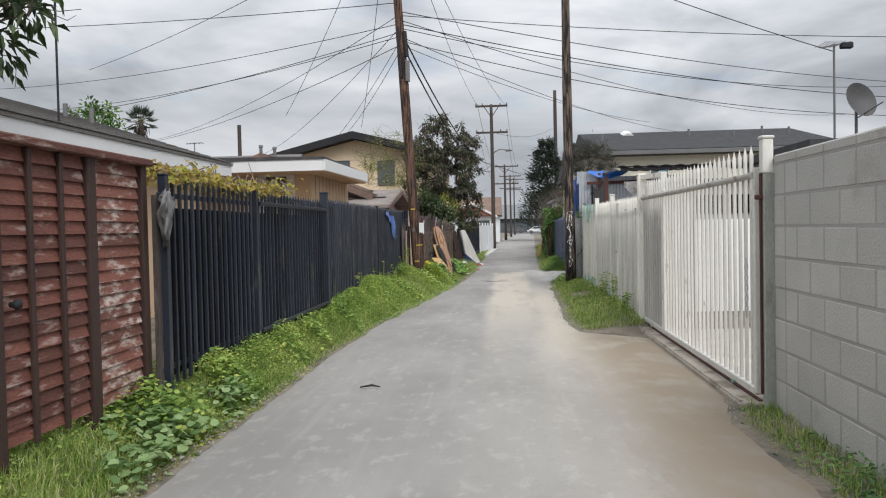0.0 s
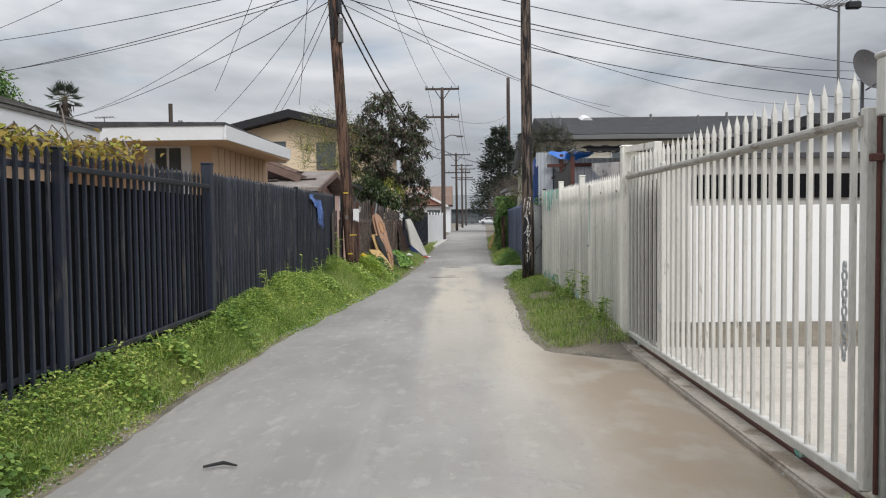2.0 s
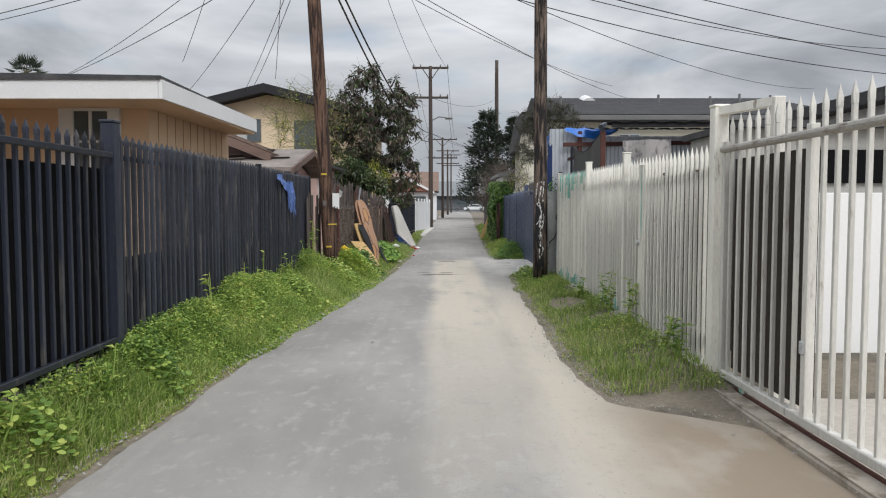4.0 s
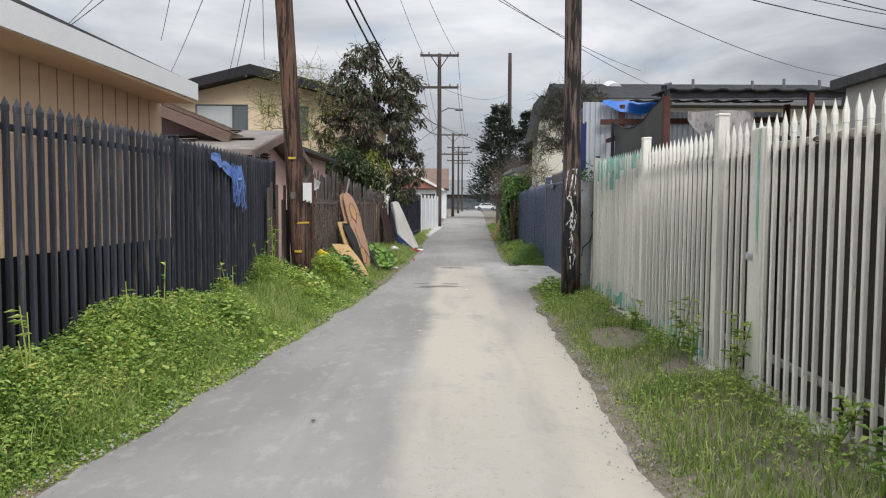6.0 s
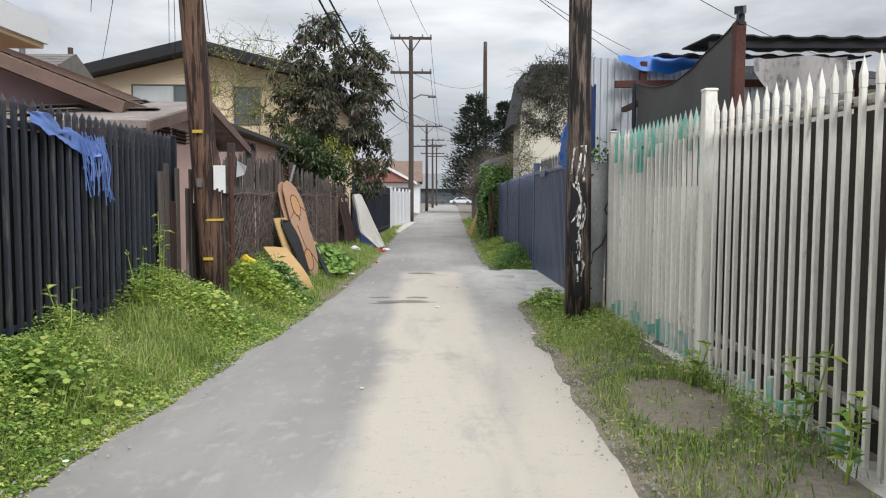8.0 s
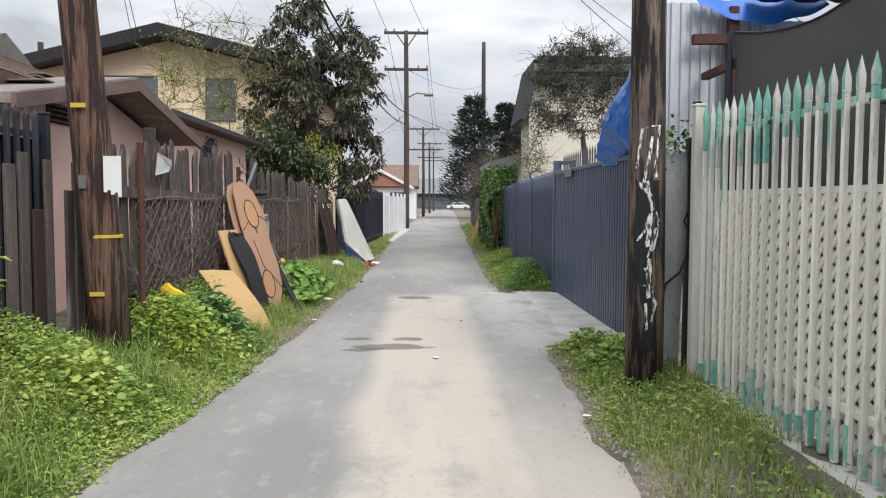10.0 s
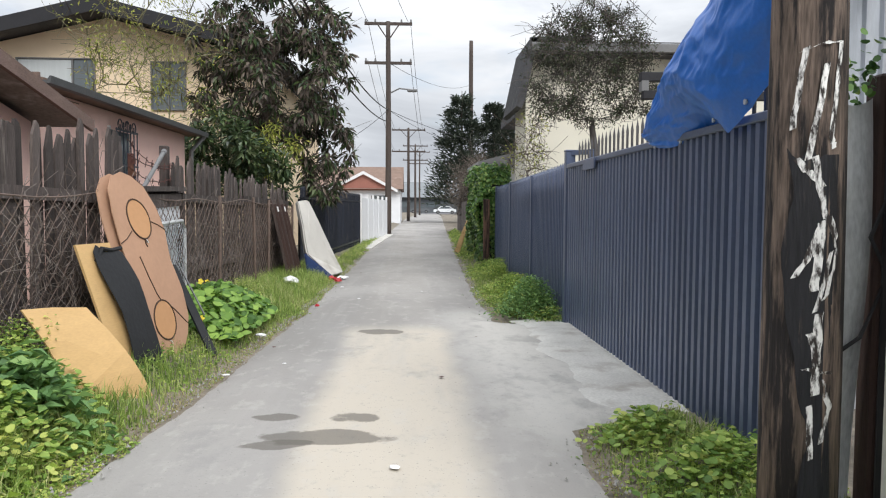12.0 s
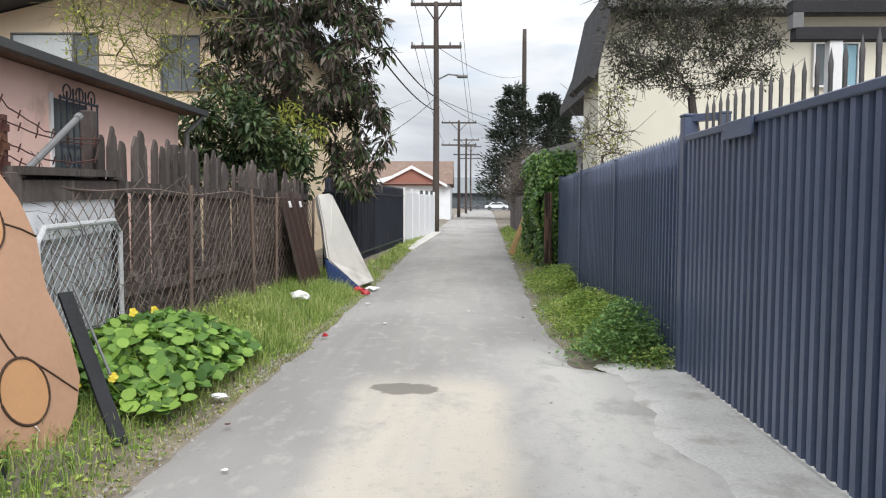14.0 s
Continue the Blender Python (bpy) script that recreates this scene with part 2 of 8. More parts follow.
def attach(ob, parent):
    if parent is not None:
        ob.parent = parent
        ob.matrix_parent_inverse = world_of(parent).inverted()
    return ob


def link_mesh(name, me, mat, parent=None, label="", smooth=False, at=(0, 0, 0), turn=0.0):
    ob = new(name, me)
    if mat is not None and not me.materials:
        me.materials.append(mat)
    if smooth:
        me.shade_smooth()
    ob.location = at
    ob.rotation_euler = (0, 0, turn)
    attach(ob, parent)
    if label:
        ob["label"] = label
    return ob


def part(name, bm, mat, parent=None, label="", smooth=False):
    me = bpy.data.meshes.new(name)
    bm.normal_update()
    bm.to_mesh(me)
    bm.free()
    return link_mesh(name, me, mat, parent, label, smooth)


def add_box(bm, x0, x1, y0, y1, z0, z1, bevel=0.0):
    r = bmesh.ops.create_cube(bm, size=1.0, matrix=Matrix.LocRotScale(((x0 + x1) / 2, (y0 + y1) / 2, (z0 + z1) / 2), None, (x1 - x0, y1 - y0, z1 - z0)))
    if bevel:
        vs = set(r["verts"])
        es = [e for e in bm.edges if e.verts[0] in vs and e.verts[1] in vs]
        bmesh.ops.bevel(bm, geom=es, offset=bevel, segments=1, affect='EDGES')
    return r["verts"]


def box(*a, bevel=0.0):
    bm = bmesh.new()
    add_box(bm, *a, bevel=bevel)
    return bm


def beam_bm(bm, p, q, w, h, roll=0.0):
    """A bar of section w x h from p to q."""
    p, q = Vector(p), Vector(q)
    d = q - p
    m = Matrix.Translation((p + q) / 2) @ d.to_track_quat('Y', 'Z').to_matrix().to_4x4() @ Matrix.Rotation(roll, 4, 'Y') @ Matrix.Diagonal((w, d.length, h, 1))
    bmesh.ops.create_cube(bm, size=1.0, matrix=m)
    return bm


def beam(p, q, w, h):
    return beam_bm(bmesh.new(), p, q, w, h)


def tube_bm(bm, pts, radii, sides=8, cap=True):
    """A tapered tube through points."""
    pts = [Vector(p) for p in pts]
    rings = []
    for i, p in enumerate(pts):
        d = (pts[min(i + 1, len(pts) - 1)] - pts[max(i - 1, 0)]).normalized()
        u = d.orthogonal().normalized() if abs(d.z) > 0.95 else d.cross(Vector((0, 0, 1))).normalized()
        v = d.cross(u)
        r = radii[i] if isinstance(radii, (list, tuple)) else radii
        rings.append([bm.verts.new(p + r * (math.cos(a) * u + math.sin(a) * v)) for a in (2 * math.pi * k / sides for k in range(sides))])
    for a, b in zip(rings, rings[1:]):
        for k in range(sides):
            bm.faces.new((a[k], a[(k + 1) % sides], b[(k + 1) % sides], b[k]))
    if cap:
        bm.faces.new(rings[0][::-1])
        bm.faces.new(rings[-1])
    return bm


def tube(pts, radii, sides=8):
    bm = tube_bm(bmesh.new(), pts, radii, sides)
    bmesh.ops.recalc_face_normals(bm, faces=bm.faces)
    return bm


def prism(outline, axis, a, b):
    """A flat outline in the plane across an axis, drawn out from a to b. axis 'x': outline (y, z); 'y': (x, z); 'z': (x, y)."""
    bm = bmesh.new()
    put = {"x": lambda u, v, w: (w, u, v), "y": lambda u, v, w: (u, w, v), "z": lambda u, v, w: (u, v, w)}[axis]
    lo = [bm.verts.new(put(u, v, a)) for u, v in outline]
    hi = [bm.verts.new(put(u, v, b)) for u, v in outline]
    bm.faces.new(lo)
    bm.faces.new(hi)
    for i in range(len(lo)):
        j = (i + 1) % len(lo)
        bm.faces.new((lo[i], lo[j], hi[j], hi[i]))
    bmesh.ops.recalc_face_normals(bm, faces=bm.faces)
    return bm


def mesh_of(name, bm):
    me = bpy.data.meshes.new(name)
    bm.normal_update()
    bm.to_mesh(me)
    bm.free()
    return me


def raw_mesh(name, verts, faces, mat, parent=None, smooth=False):
    me = bpy.data.meshes.new(name)
    me.from_pydata([tuple(v) for v in verts], [], [tuple(f) for f in faces])
    me.update()
    return link_mesh(name, me, mat, parent, smooth=smooth)


def smoothstep(a, b, x):
    t = min(1.0, max(0.0, (x - a) / (b - a)))
    return t * t * (3 - 2 * t)


def lerp_table(table, y):
    if y <= table[0][0]:
        return table[0][1]
    for (y0, v0), (y1, v1) in zip(table, table[1:]):
        if y <= y1:
            return v0 + (v1 - v0) * (y - y0) / (y1 - y0)
    return table[-1][1]


# ---- ground ----
LEFT_EDGE = [(-30, -2.1), (6, -2.08), (8, -2.12), (11, -1.95), (15, -1.58), (18.6, -1.25), (21, -1.14), (25, -0.98), (30, -0.95), (42, -0.98), (60, -0.7), (98, -0.22), (200, 3.0)]
RIGHT_EDGE = [(-30, 1.95), (5.0, 1.70), (6.0, 1.93), (9.2, 1.93), (9.8, 1.08), (11, 0.95), (14, 1.06), (17, 1.10), (19.6, 1.24), (20.0, 1.93), (23.3, 1.93), (23.7, 1.26), (26, 1.22), (35, 1.52), (53, 2.2), (98, 3.95), (200, 7.5)]
LEFT_LINE = [(-30, -2.9), (5.3, -2.85), (5.4, -2.5), (18.2, -2.5), (18.4, -2.2), (30, -2.0), (31, -1.7), (42, -1.35), (60, -1.1), (98, -0.6), (200, 2.5)]
RIGHT_LINE = [(-30, 2.05), (5.5, 2.05), (18, 1.92), (24, 1.97), (35, 2.2), (53, 2.7), (98, 4.4), (200, 8)]


def road_left(y):
    return lerp_table(LEFT_EDGE, y) + 0.06 * noise.noise((0, y * 1.3, 4)) + 0.035 * noise.noise((3, y * 5.0, 1))


def road_right(y):
    return lerp_table(RIGHT_EDGE, y) + 0.07 * noise.noise((7, y * 1.5, 9)) + 0.035 * noise.noise((5, y * 5.5, 2))


def ground_z(x, y):
    """The lie of the land: verges climb a little from the lane to the fences."""
    l, r = lerp_table(LEFT_EDGE, y), lerp_table(RIGHT_EDGE, y)
    z = -0.012
    if x < l:
        top = 0.27 if y < 20 else 0.27 - 0.2 * smoothstep(20, 32, y)
        z += top * smoothstep(0, max(0.3, l - lerp_table(LEFT_LINE, y)), l - x)
    elif x > r and 9.6 < y < 19.9:
        z += 0.13 * smoothstep(0, 0.8, x - r) * smoothstep(9.6, 10.6, y) * smoothstep(19.9, 18.6, y)
    if abs(x) < 12 and -5 < y < 60 and (x < l - 0.02 or x > r + 0.02):
        z += 0.02 * noise.noise((x * 2.0, y * 2.0, 0)) * min(1, max(l - x, x - r) / 0.3)
    return z


def build_ground():
    xs = [-1500, -300, -60, -20, -9, -6, -4.5] + [-3.6 + 0.12 * i for i in range(56)] + [3.6, 4.5, 6, 9, 20, 60, 300, 1500]
    ys = [-1500, -200, -40, -10, -4] + [0.0 + 0.25 * i for i in range(164)] + [45, 50, 55, 60, 70, 80, 98, 120, 150, 200, 400, 1800]
    verts = [(x, y, ground_z(x, y)) for y in ys for x in xs]
    w = len(xs)
    faces = [(j * w + i, j * w + i + 1, (j + 1) * w + i + 1, (j + 1) * w + i) for j in range(len(ys) - 1) for i in range(w - 1)]
    g = raw_mesh("ground", verts, faces, M["soil"], smooth=True)
    tagged(g, "dusty brown earth beside the lane and in the yards", "ground", kind="structure")


build_ground()


def road_material():
    m = bpy.data.materials.new("worn_grey_lane_with_dust")
    m.use_nodes = True
    n, l = m.node_tree.nodes, m.node_tree.links
    b = n["Principled BSDF"]
    b.inputs["Roughness"].default_value = 0.93
    b.inputs["Specular IOR Level"].default_value = 0.25
    geo = n.new("ShaderNodeNewGeometry")

    def tex(scale, detail, stretch, rough=0.55):
        mp = n.new("ShaderNodeMapping")
        mp.inputs["Scale"].default_value = stretch
        l.new(geo.outputs["Position"], mp.inputs[0])
        t = n.new("ShaderNodeTexNoise")
        t.inputs["Scale"].default_value, t.inputs["Detail"].default_value, t.inputs["Roughness"].default_value = scale, detail, rough
        l.new(mp.outputs[0], t.inputs["Vector"])
        return t.outputs["Fac"]

    def band(value, a, b_, lo=0.0, hi=1.0):
        r = n.new("ShaderNodeMapRange")
        r.interpolation_type = 'SMOOTHSTEP'
        for k, v in (("From Min", a), ("From Max", b_), ("To Min", lo), ("To Max", hi)):
            r.inputs[k].default_value = v
        l.new(value, r.inputs["Value"])
        return r.outputs[0]

    def op(kind, a, b_):
        o = n.new("ShaderNodeMath")
        o.operation = kind
        o.use_clamp = False
        for i, v in enumerate((a, b_)):
            if isinstance(v, (int, float)):
                o.inputs[i].default_value = v
            else:
                l.new(v, o.inputs[i])
        return o.outputs[0]

    def mixed(fac, a, b_):
        mx = n.new("ShaderNodeMix")
        mx.data_type = 'RGBA'
        l.new(fac, mx.inputs["Factor"])
        for key, v in (("A", a), ("B", b_)):
            if isinstance(v, tuple):
                mx.inputs[key].default_value = (*v, 1)
            else:
                l.new(v, mx.inputs[key])
        return mx.outputs["Result"]

    xyz = n.new("ShaderNodeSeparateXYZ")
    l.new(geo.outputs["Position"], xyz.inputs[0])
    wob = op('MULTIPLY', tex(0.9, 4, (1, 0.6, 1), 0.65), 0.36)
    xw = op('ADD', xyz.outputs["X"], op('ADD', wob, -0.18))
    patch = tex(1.1, 6, (1.5, 0.22, 1))
    speck = tex(70, 3, (1, 1, 1))
    # dust gathered along the middle and on the right-hand side
    mid = op('MULTIPLY', band(xw, -0.42, -0.18), band(xw, 0.74, 0.48))
    mid = op('MULTIPLY', mid, band(patch, 0.30, 0.50, 0.55, 1.0))
    mid = op('MULTIPLY', mid, op('MULTIPLY', band(xyz.outputs["Y"], 23.5, 22.7, 0.08, 1.0), band(xyz.outputs["Y"], 6.0, 15.0, 0.10, 1.0)))
    side = op('MULTIPLY', band(xw, -0.05, 0.75), band(xyz.outputs["Y"], 19.5, 14.0))
    side = op('MULTIPLY', op('MULTIPLY', side, band(patch, 0.25, 0.60, 0.45, 1.0)), band(xyz.outputs["Y"], 4.0, 10.0, 0.35, 1.0))
    dust = op('MAXIMUM', op('MULTIPLY', mid, 0.95), side)
    base = mixed(band(tex(0.7, 5, (1, 0.5, 1)), 0.35, 0.65), (0.250, 0.239, 0.225), (0.322, 0.309, 0.292))
    col = mixed(dust, base, (0.50, 0.452, 0.380))
    # pale dust drifted off the concrete apron
    drift = op('MULTIPLY', band(xw, 0.45, 1.15), op('MULTIPLY', band(xyz.outputs["Y"], 18.6, 20.2), band(xyz.outputs["Y"], 25.0, 23.4)))
    col = mixed(op('MULTIPLY', drift, band(tex(3.0, 6, (1, 0.6, 1), 0.65), 0.36, 0.54, 0.45, 1.0)), col, (0.52, 0.50, 0.46))
    streak = tex(2.0, 6, (2.4, 0.13, 1), 0.6)
    col = mixed(op('MULTIPLY', band(streak, 0.50, 0.75), 0.28), col, (0.43, 0.415, 0.395))
    col = mixed(op('MULTIPLY', band(tex(1.6, 7, (1, 0.6, 1), 0.7), 0.54, 0.70), 0.5), col, (0.235, 0.23, 0.225))
    col = mixed(op('MULTIPLY', band(tex(14, 5, (1, 1, 1), 0.7), 0.56, 0.72), 0.35), col, (0.24, 0.235, 0.225))
    col = mixed(op('MULTIPLY', band(tex(5.5, 6, (1.2, 0.7, 1), 0.7), 0.52, 0.66), 0.30), col, (0.47, 0.45, 0.415))
    mud = op('MULTIPLY', op('MULTIPLY', band(xw, 0.45, 1.35), band(xyz.outputs["Y"], 10.6, 9.0)), band(tex(2.2, 6, (1, 0.7, 1)), 0.34, 0.55, 0.62, 1.0))
    col = mixed(op('MULTIPLY', mud, 0.9), col, (0.27, 0.215, 0.155))
    col = mixed(band(speck, 0.64, 0.74), col, (0.22, 0.21, 0.20))
    warp = tex(4, 4, (1, 1, 1))
    for cx, cy, rx, ry in ((-0.52, 19.83, 0.13, 0.09), (-0.06, 19.80, 0.15, 0.11), (-0.20, 19.42, 0.36, 0.13), (-0.45, 19.30, 0.2, 0.08), (-0.02, 22.86, 0.24, 0.16)):
        dx = op('MULTIPLY_ADD', xyz.outputs["X"], 1 / rx)
        dx.node.inputs[2].default_value = -cx / rx
        dy = op('MULTIPLY_ADD', xyz.outputs["Y"], 1 / ry)
        dy.node.inputs[2].default_value = -cy / ry
        rr = op('ADD', op('POWER', op('ABSOLUTE', dx, 0), 2.0), op('POWER', op('ABSOLUTE', dy, 0), 2.0))
        d = op('MULTIPLY_ADD', warp, 3.4)
        d.node.inputs[2].default_value = -1.7
        d = op('ADD', d, rr)
        col = mixed(op('MULTIPLY', band(d, 1.15, 0.75), 0.72), col, (0.115, 0.105, 0.09))
    l.new(col, b.inputs["Base Color"])
    bp = n.new("ShaderNodeBump")
    bp.inputs["Strength"].default_value, bp.inputs["Distance"].default_value = 0.35, 0.006
    l.new(op('ADD', speck, tex(9, 4, (1, 1, 1))), bp.inputs["Height"])
    l.new(bp.outputs[0], b.inputs["Normal"])
    return m


def build_road():
    ys = [-30, -15, -6, -3] + [-2 + 0.12 * i for i in range(380)] + [44.5 + i for i in range(0, 60, 2)] + [110, 130, 160, 200]
    verts, faces, w = [], [], 9
    for y in ys:
        a, b = road_left(y), road_right(y)
        for i in range(w):
            u = i / (w - 1)
            z = -0.02 if i in (0, w - 1) else 0.008 + 0.012 * math.sin(math.pi * u)
            verts.append((a + (b - a) * u if 0 < i < w - 1 else (a - 0.03 if i == 0 else b + 0.03), y, z))
    for j in range(len(ys) - 1):
        faces += [(j * w + i, j * w + i + 1, (j + 1) * w + i + 1, (j + 1) * w + i) for i in range(w - 1)]
    r = raw_mesh("road", verts, faces, road_material(), smooth=True)
    tagged(r, "worn grey asphalt lane dusted with pale sand", "road", kind="structure")


build_road()


# ---- fences and walls ----
def spear_mesh(name, w, height, tip=0.09, depth=None):
    """A hollow-looking square picket with a pinched spear tip, standing on z = 0."""
    d = depth or w
    bm = box(-w / 2, w / 2, -d / 2, d / 2, 0, height - tip, bevel=w * 0.12)
    top = [bm.verts.new(p) for p in ((-w / 2, -d / 2, height - tip), (w / 2, -d / 2, height - tip), (w / 2, d / 2, height - tip), (-w / 2, d / 2, height - tip))]
    mid = [bm.verts.new((p.co.x * 1.12, p.co.y * 0.85, height - tip * 0.60)) for p in top]
    end = bm.verts.new((0, 0, height))
    for i in range(4):
        j = (i + 1) % 4
        bm.faces.new((top[i], top[j], mid[j], mid[i]))
        bm.faces.new((mid[i], mid[j], end))
    return mesh_of(name, bm)


def picket_row(parent, name, me, y0, y1, step, x_of, z_of, jitter=0.004, skip=()):
    n = int(round((y1 - y0) / step))
    for i in range(n):
        y = y0 + (i + 0.5) * (y1 - y0) / n
        if any(a < y < b for a, b in skip):
            continue
        ob = link_mesh(name, me, None, None, at=(x_of(y), y + random.uniform(-jitter, jitter), z_of(y) + random.uniform(-jitter, jitter)), turn=random.uniform(-0.04, 0.04))
        attach(ob, parent)


def post(parent, x, y, z0, z1, w, mat, name="post", cap=True):
    bm = box(x - w / 2, x + w / 2, y - w / 2, y + w / 2, z0, z1, bevel=w * 0.06)
    if cap:
        add_box(bm, x - w * 0.56, x + w * 0.56, y - w * 0.56, y + w * 0.56, z1, z1 + 0.02, bevel=0.006)
    return part(name, bm, mat, parent)


# black iron fence along the left-hand verge
def black_fence():
    x, zb = -2.5, 0.27
    f = thing("iron_fence", (x, 11.6, zb), "black iron picket fence with spear tips above a weedy verge", "fence")
    me = spear_mesh("picket", 0.026, 1.56, 0.085)
    me.materials.append(M["black_iron"])
    picket_row(f, "picket", me, 4.86, 9.86, 0.12, lambda y: x, lambda y: zb + 0.03)
    me2 = spear_mesh("picket", 0.033, 1.62, 0.085)
    me2.materials.append(M["lighter_black_iron"])
    picket_row(f, "picket", me2, 10.05, 18.1, 0.12, lambda y: x, lambda y: zb + 0.0)
    for a, b, side in ((4.84, 6.9, -1), (7.0, 9.88, 1), (10.02, 14.35, -1), (14.4, 18.15, -1)):
        for z in (zb + 0.14, zb + 1.43):
            part("rail", box(x + (0.012 if side > 0 else -0.038), x + (0.048 if side > 0 else -0.012), a, b, z, z + 0.04, bevel=0.004), M["black_iron"], f)
    for y, top, w in ((4.88, 1.86, 0.06), (6.95, 1.84, 0.06), (9.95, 1.95, 0.10), (14.37, 1.88, 0.06), (18.16, 1.86, 0.06)):
        post(f, x, y, 0.05, top, w, M["black_iron"])
    part("screen", box(x - 0.045, x - 0.040, 4.9, 9.9, zb + 0.08, zb + 1.36), M["screen"], f, "black windscreen cloth tied behind the pickets")
    part("screen", box(x - 0.045, x - 0.040, 10.0, 18.1, zb + 0.02, zb + 0.72), M["screen"], f, "black sheet behind the lower pickets")
    part("screen", box(x - 0.050, x - 0.046, 14.4, 18.1, zb + 0.70, zb + 1.42), M["screen"], f, "black sheet behind the pickets")
    part("mesh_screen", box(x - 0.048, x - 0.046, 10.0, 14.38, zb + 0.72, zb + 1.42), M["mesh_screen"], f, "fine black mesh behind the upper pickets")
    part("kerb", box(x - 0.09, x + 0.07, 5.5, 18.2, 0.0, zb - 0.01, bevel=0.015), M["mortar"], f, "low concrete footing")


def mesh_material():
    m = bpy.data.materials.new("fine_black_mesh")
    m.use_nodes = True
    n, l = m.node_tree.nodes, m.node_tree.links
    b = n["Principled BSDF"]
    b.inputs["Base Color"].default_value, b.inputs["Roughness"].default_value = (0.012, 0.014, 0.02, 1), 0.8
    tr = n.new("ShaderNodeBsdfTransparent")
    mx = n.new("ShaderNodeMixShader")
    w = n.new("ShaderNodeTexNoise")
    w.inputs["Scale"].default_value = 3.0
    r = n.new("ShaderNodeMapRange")
    r.inputs["To Min"].default_value, r.inputs["To Max"].default_value = 0.08, 0.26
    l.new(w.outputs["Fac"], r.inputs["Value"])
    l.new(r.outputs[0], mx.inputs[0])
    l.new(tr.outputs[0], mx.inputs[1])
    l.new(b.outputs[0], mx.inputs[2])
    l.new(mx.outputs[0], n["Material Output"].inputs[0])
    return m


M["mesh_screen"] = mesh_material()
black_fence()


# red-brown slatted timber fence, nearest the start
def slatted_fence():
    x = -2.62
    f = thing("slatted_fence", (x, 3.4, 0.2), "red-brown slatted timber fence with peeling paint", "fence")
    def panel(y0, y1, mat):
        n = 20
        for i in range(n):
            z = 0.33 + i * 0.0795
            bm = bmesh.new()
            vs = [bm.verts.new(p) for p in ((x + 0.036, y0, z), (x + 0.012, y0, z + 0.092), (x - 0.004, y0, z + 0.092), (x + 0.012, y0, z),
                                            (x + 0.036, y1, z), (x + 0.012, y1, z + 0.092), (x - 0.004, y1, z + 0.092), (x + 0.012, y1, z))]
            for q in ((0, 1, 2, 3), (7, 6, 5, 4), (0, 4, 5, 1), (1, 5, 6, 2), (2, 6, 7, 3), (3, 7, 4, 0)):
                bm.faces.new([vs[k] for k in q])
            bmesh.ops.recalc_face_normals(bm, faces=bm.faces)
            part("slat", bm, mat, f)
    for y0, y1 in ((0.3, 1.7), (1.78, 3.06), (3.13, 3.96), (4.09, 4.66)):
        panel(y0, y1, M["peeling_wood"] if y0 > 4 else M["red_wood"])
    for y, w in ((1.74, 0.08), (3.10, 0.07), (4.02, 0.10), (4.72, 0.08)):
        part("post", box(x - 0.03, x + 0.055, y - w / 2, y + w / 2, 0.12, 1.93, bevel=0.006), M["dark_wood"], f)
    for y in (2.2, 2.65, 3.39, 3.69):
        part("batten", box(x + 0.030, x + 0.056, y - 0.019, y + 0.019, 0.3, 1.92, bevel=0.004), M["dark_wood"], f)
    part("top_rail", box(x - 0.05, x + 0.10, 0.2, 4.78, 1.92, 1.97, bevel=0.008), M["red_wood"], f)
    bm = bmesh.new()
    bmesh.ops.create_uvsphere(bm, u_segments=12, v_segments=8, radius=0.028, matrix=Matrix.Translation((x + 0.09, 3.19, 1.08)))
    tube_bm(bm, [(x + 0.05, 3.19, 1.08), (x + 0.11, 3.19, 1.08)], 0.015)
    part("knob", bm, M["black_plastic"], f, "dark round door knob", True)
    # bare timber stake between the two fences
    part("stake", box(x + 0.06, x + 0.10, 4.80, 4.86, 0.15, 1.72, bevel=0.006), M["old_wood"], f)


slatted_fence()


# grey block wall on the right
def block_wall():
    x0, x1 = 2.05, 2.25
    w = thing("block_wall", (2.15, 1.0, 0), "grey concrete block wall with recessed mortar joints", "wall", kind="structure")
    H, L = 0.2275, 0.455
    part("core", box(x0 + 0.001, x1 - 0.001, -4.0, 5.39, -0.05, 8 * H + 0.10), M["mortar"], w)
    full = mesh_of("block", box(-0.102, 0.102, -L / 2 + 0.007, L / 2 - 0.007, -H / 2 + 0.006, H / 2 - 0.006, bevel=0.006))
    half = mesh_of("block", box(-0.102, 0.102, -L / 4 + 0.007, L / 4 - 0.007, -H / 2 + 0.005, H / 2 - 0.005, bevel=0.006))
    for c in range(8):
        z = (c + 0.5) * H + 0.035 * (c + 1) / 8
        link_mesh("block", half, M["block"], w, at=((x0 + x1) / 2 + random.uniform(-0.002, 0.002), 5.40 - L / 4, z))
        y = 5.40 - L / 2
        if c % 2:
            link_mesh("block", half, M["block"], w, at=((x0 + x1) / 2, y - L / 4, z))
            y -= L / 2
        while y > -3.6:
            link_mesh("block", full, M["block"], w, at=((x0 + x1) / 2 + random.uniform(-0.002, 0.002), y - L / 2, z))
            y -= L
    y = 5.40
    while y > -3.6:
        part("cap_block", box(x0 - 0.003, x1 + 0.003, y - L + 0.006, y, 8 * H + 0.040, 8 * H + 0.112, bevel=0.012), M["block"], w)
        y -= L


block_wall()


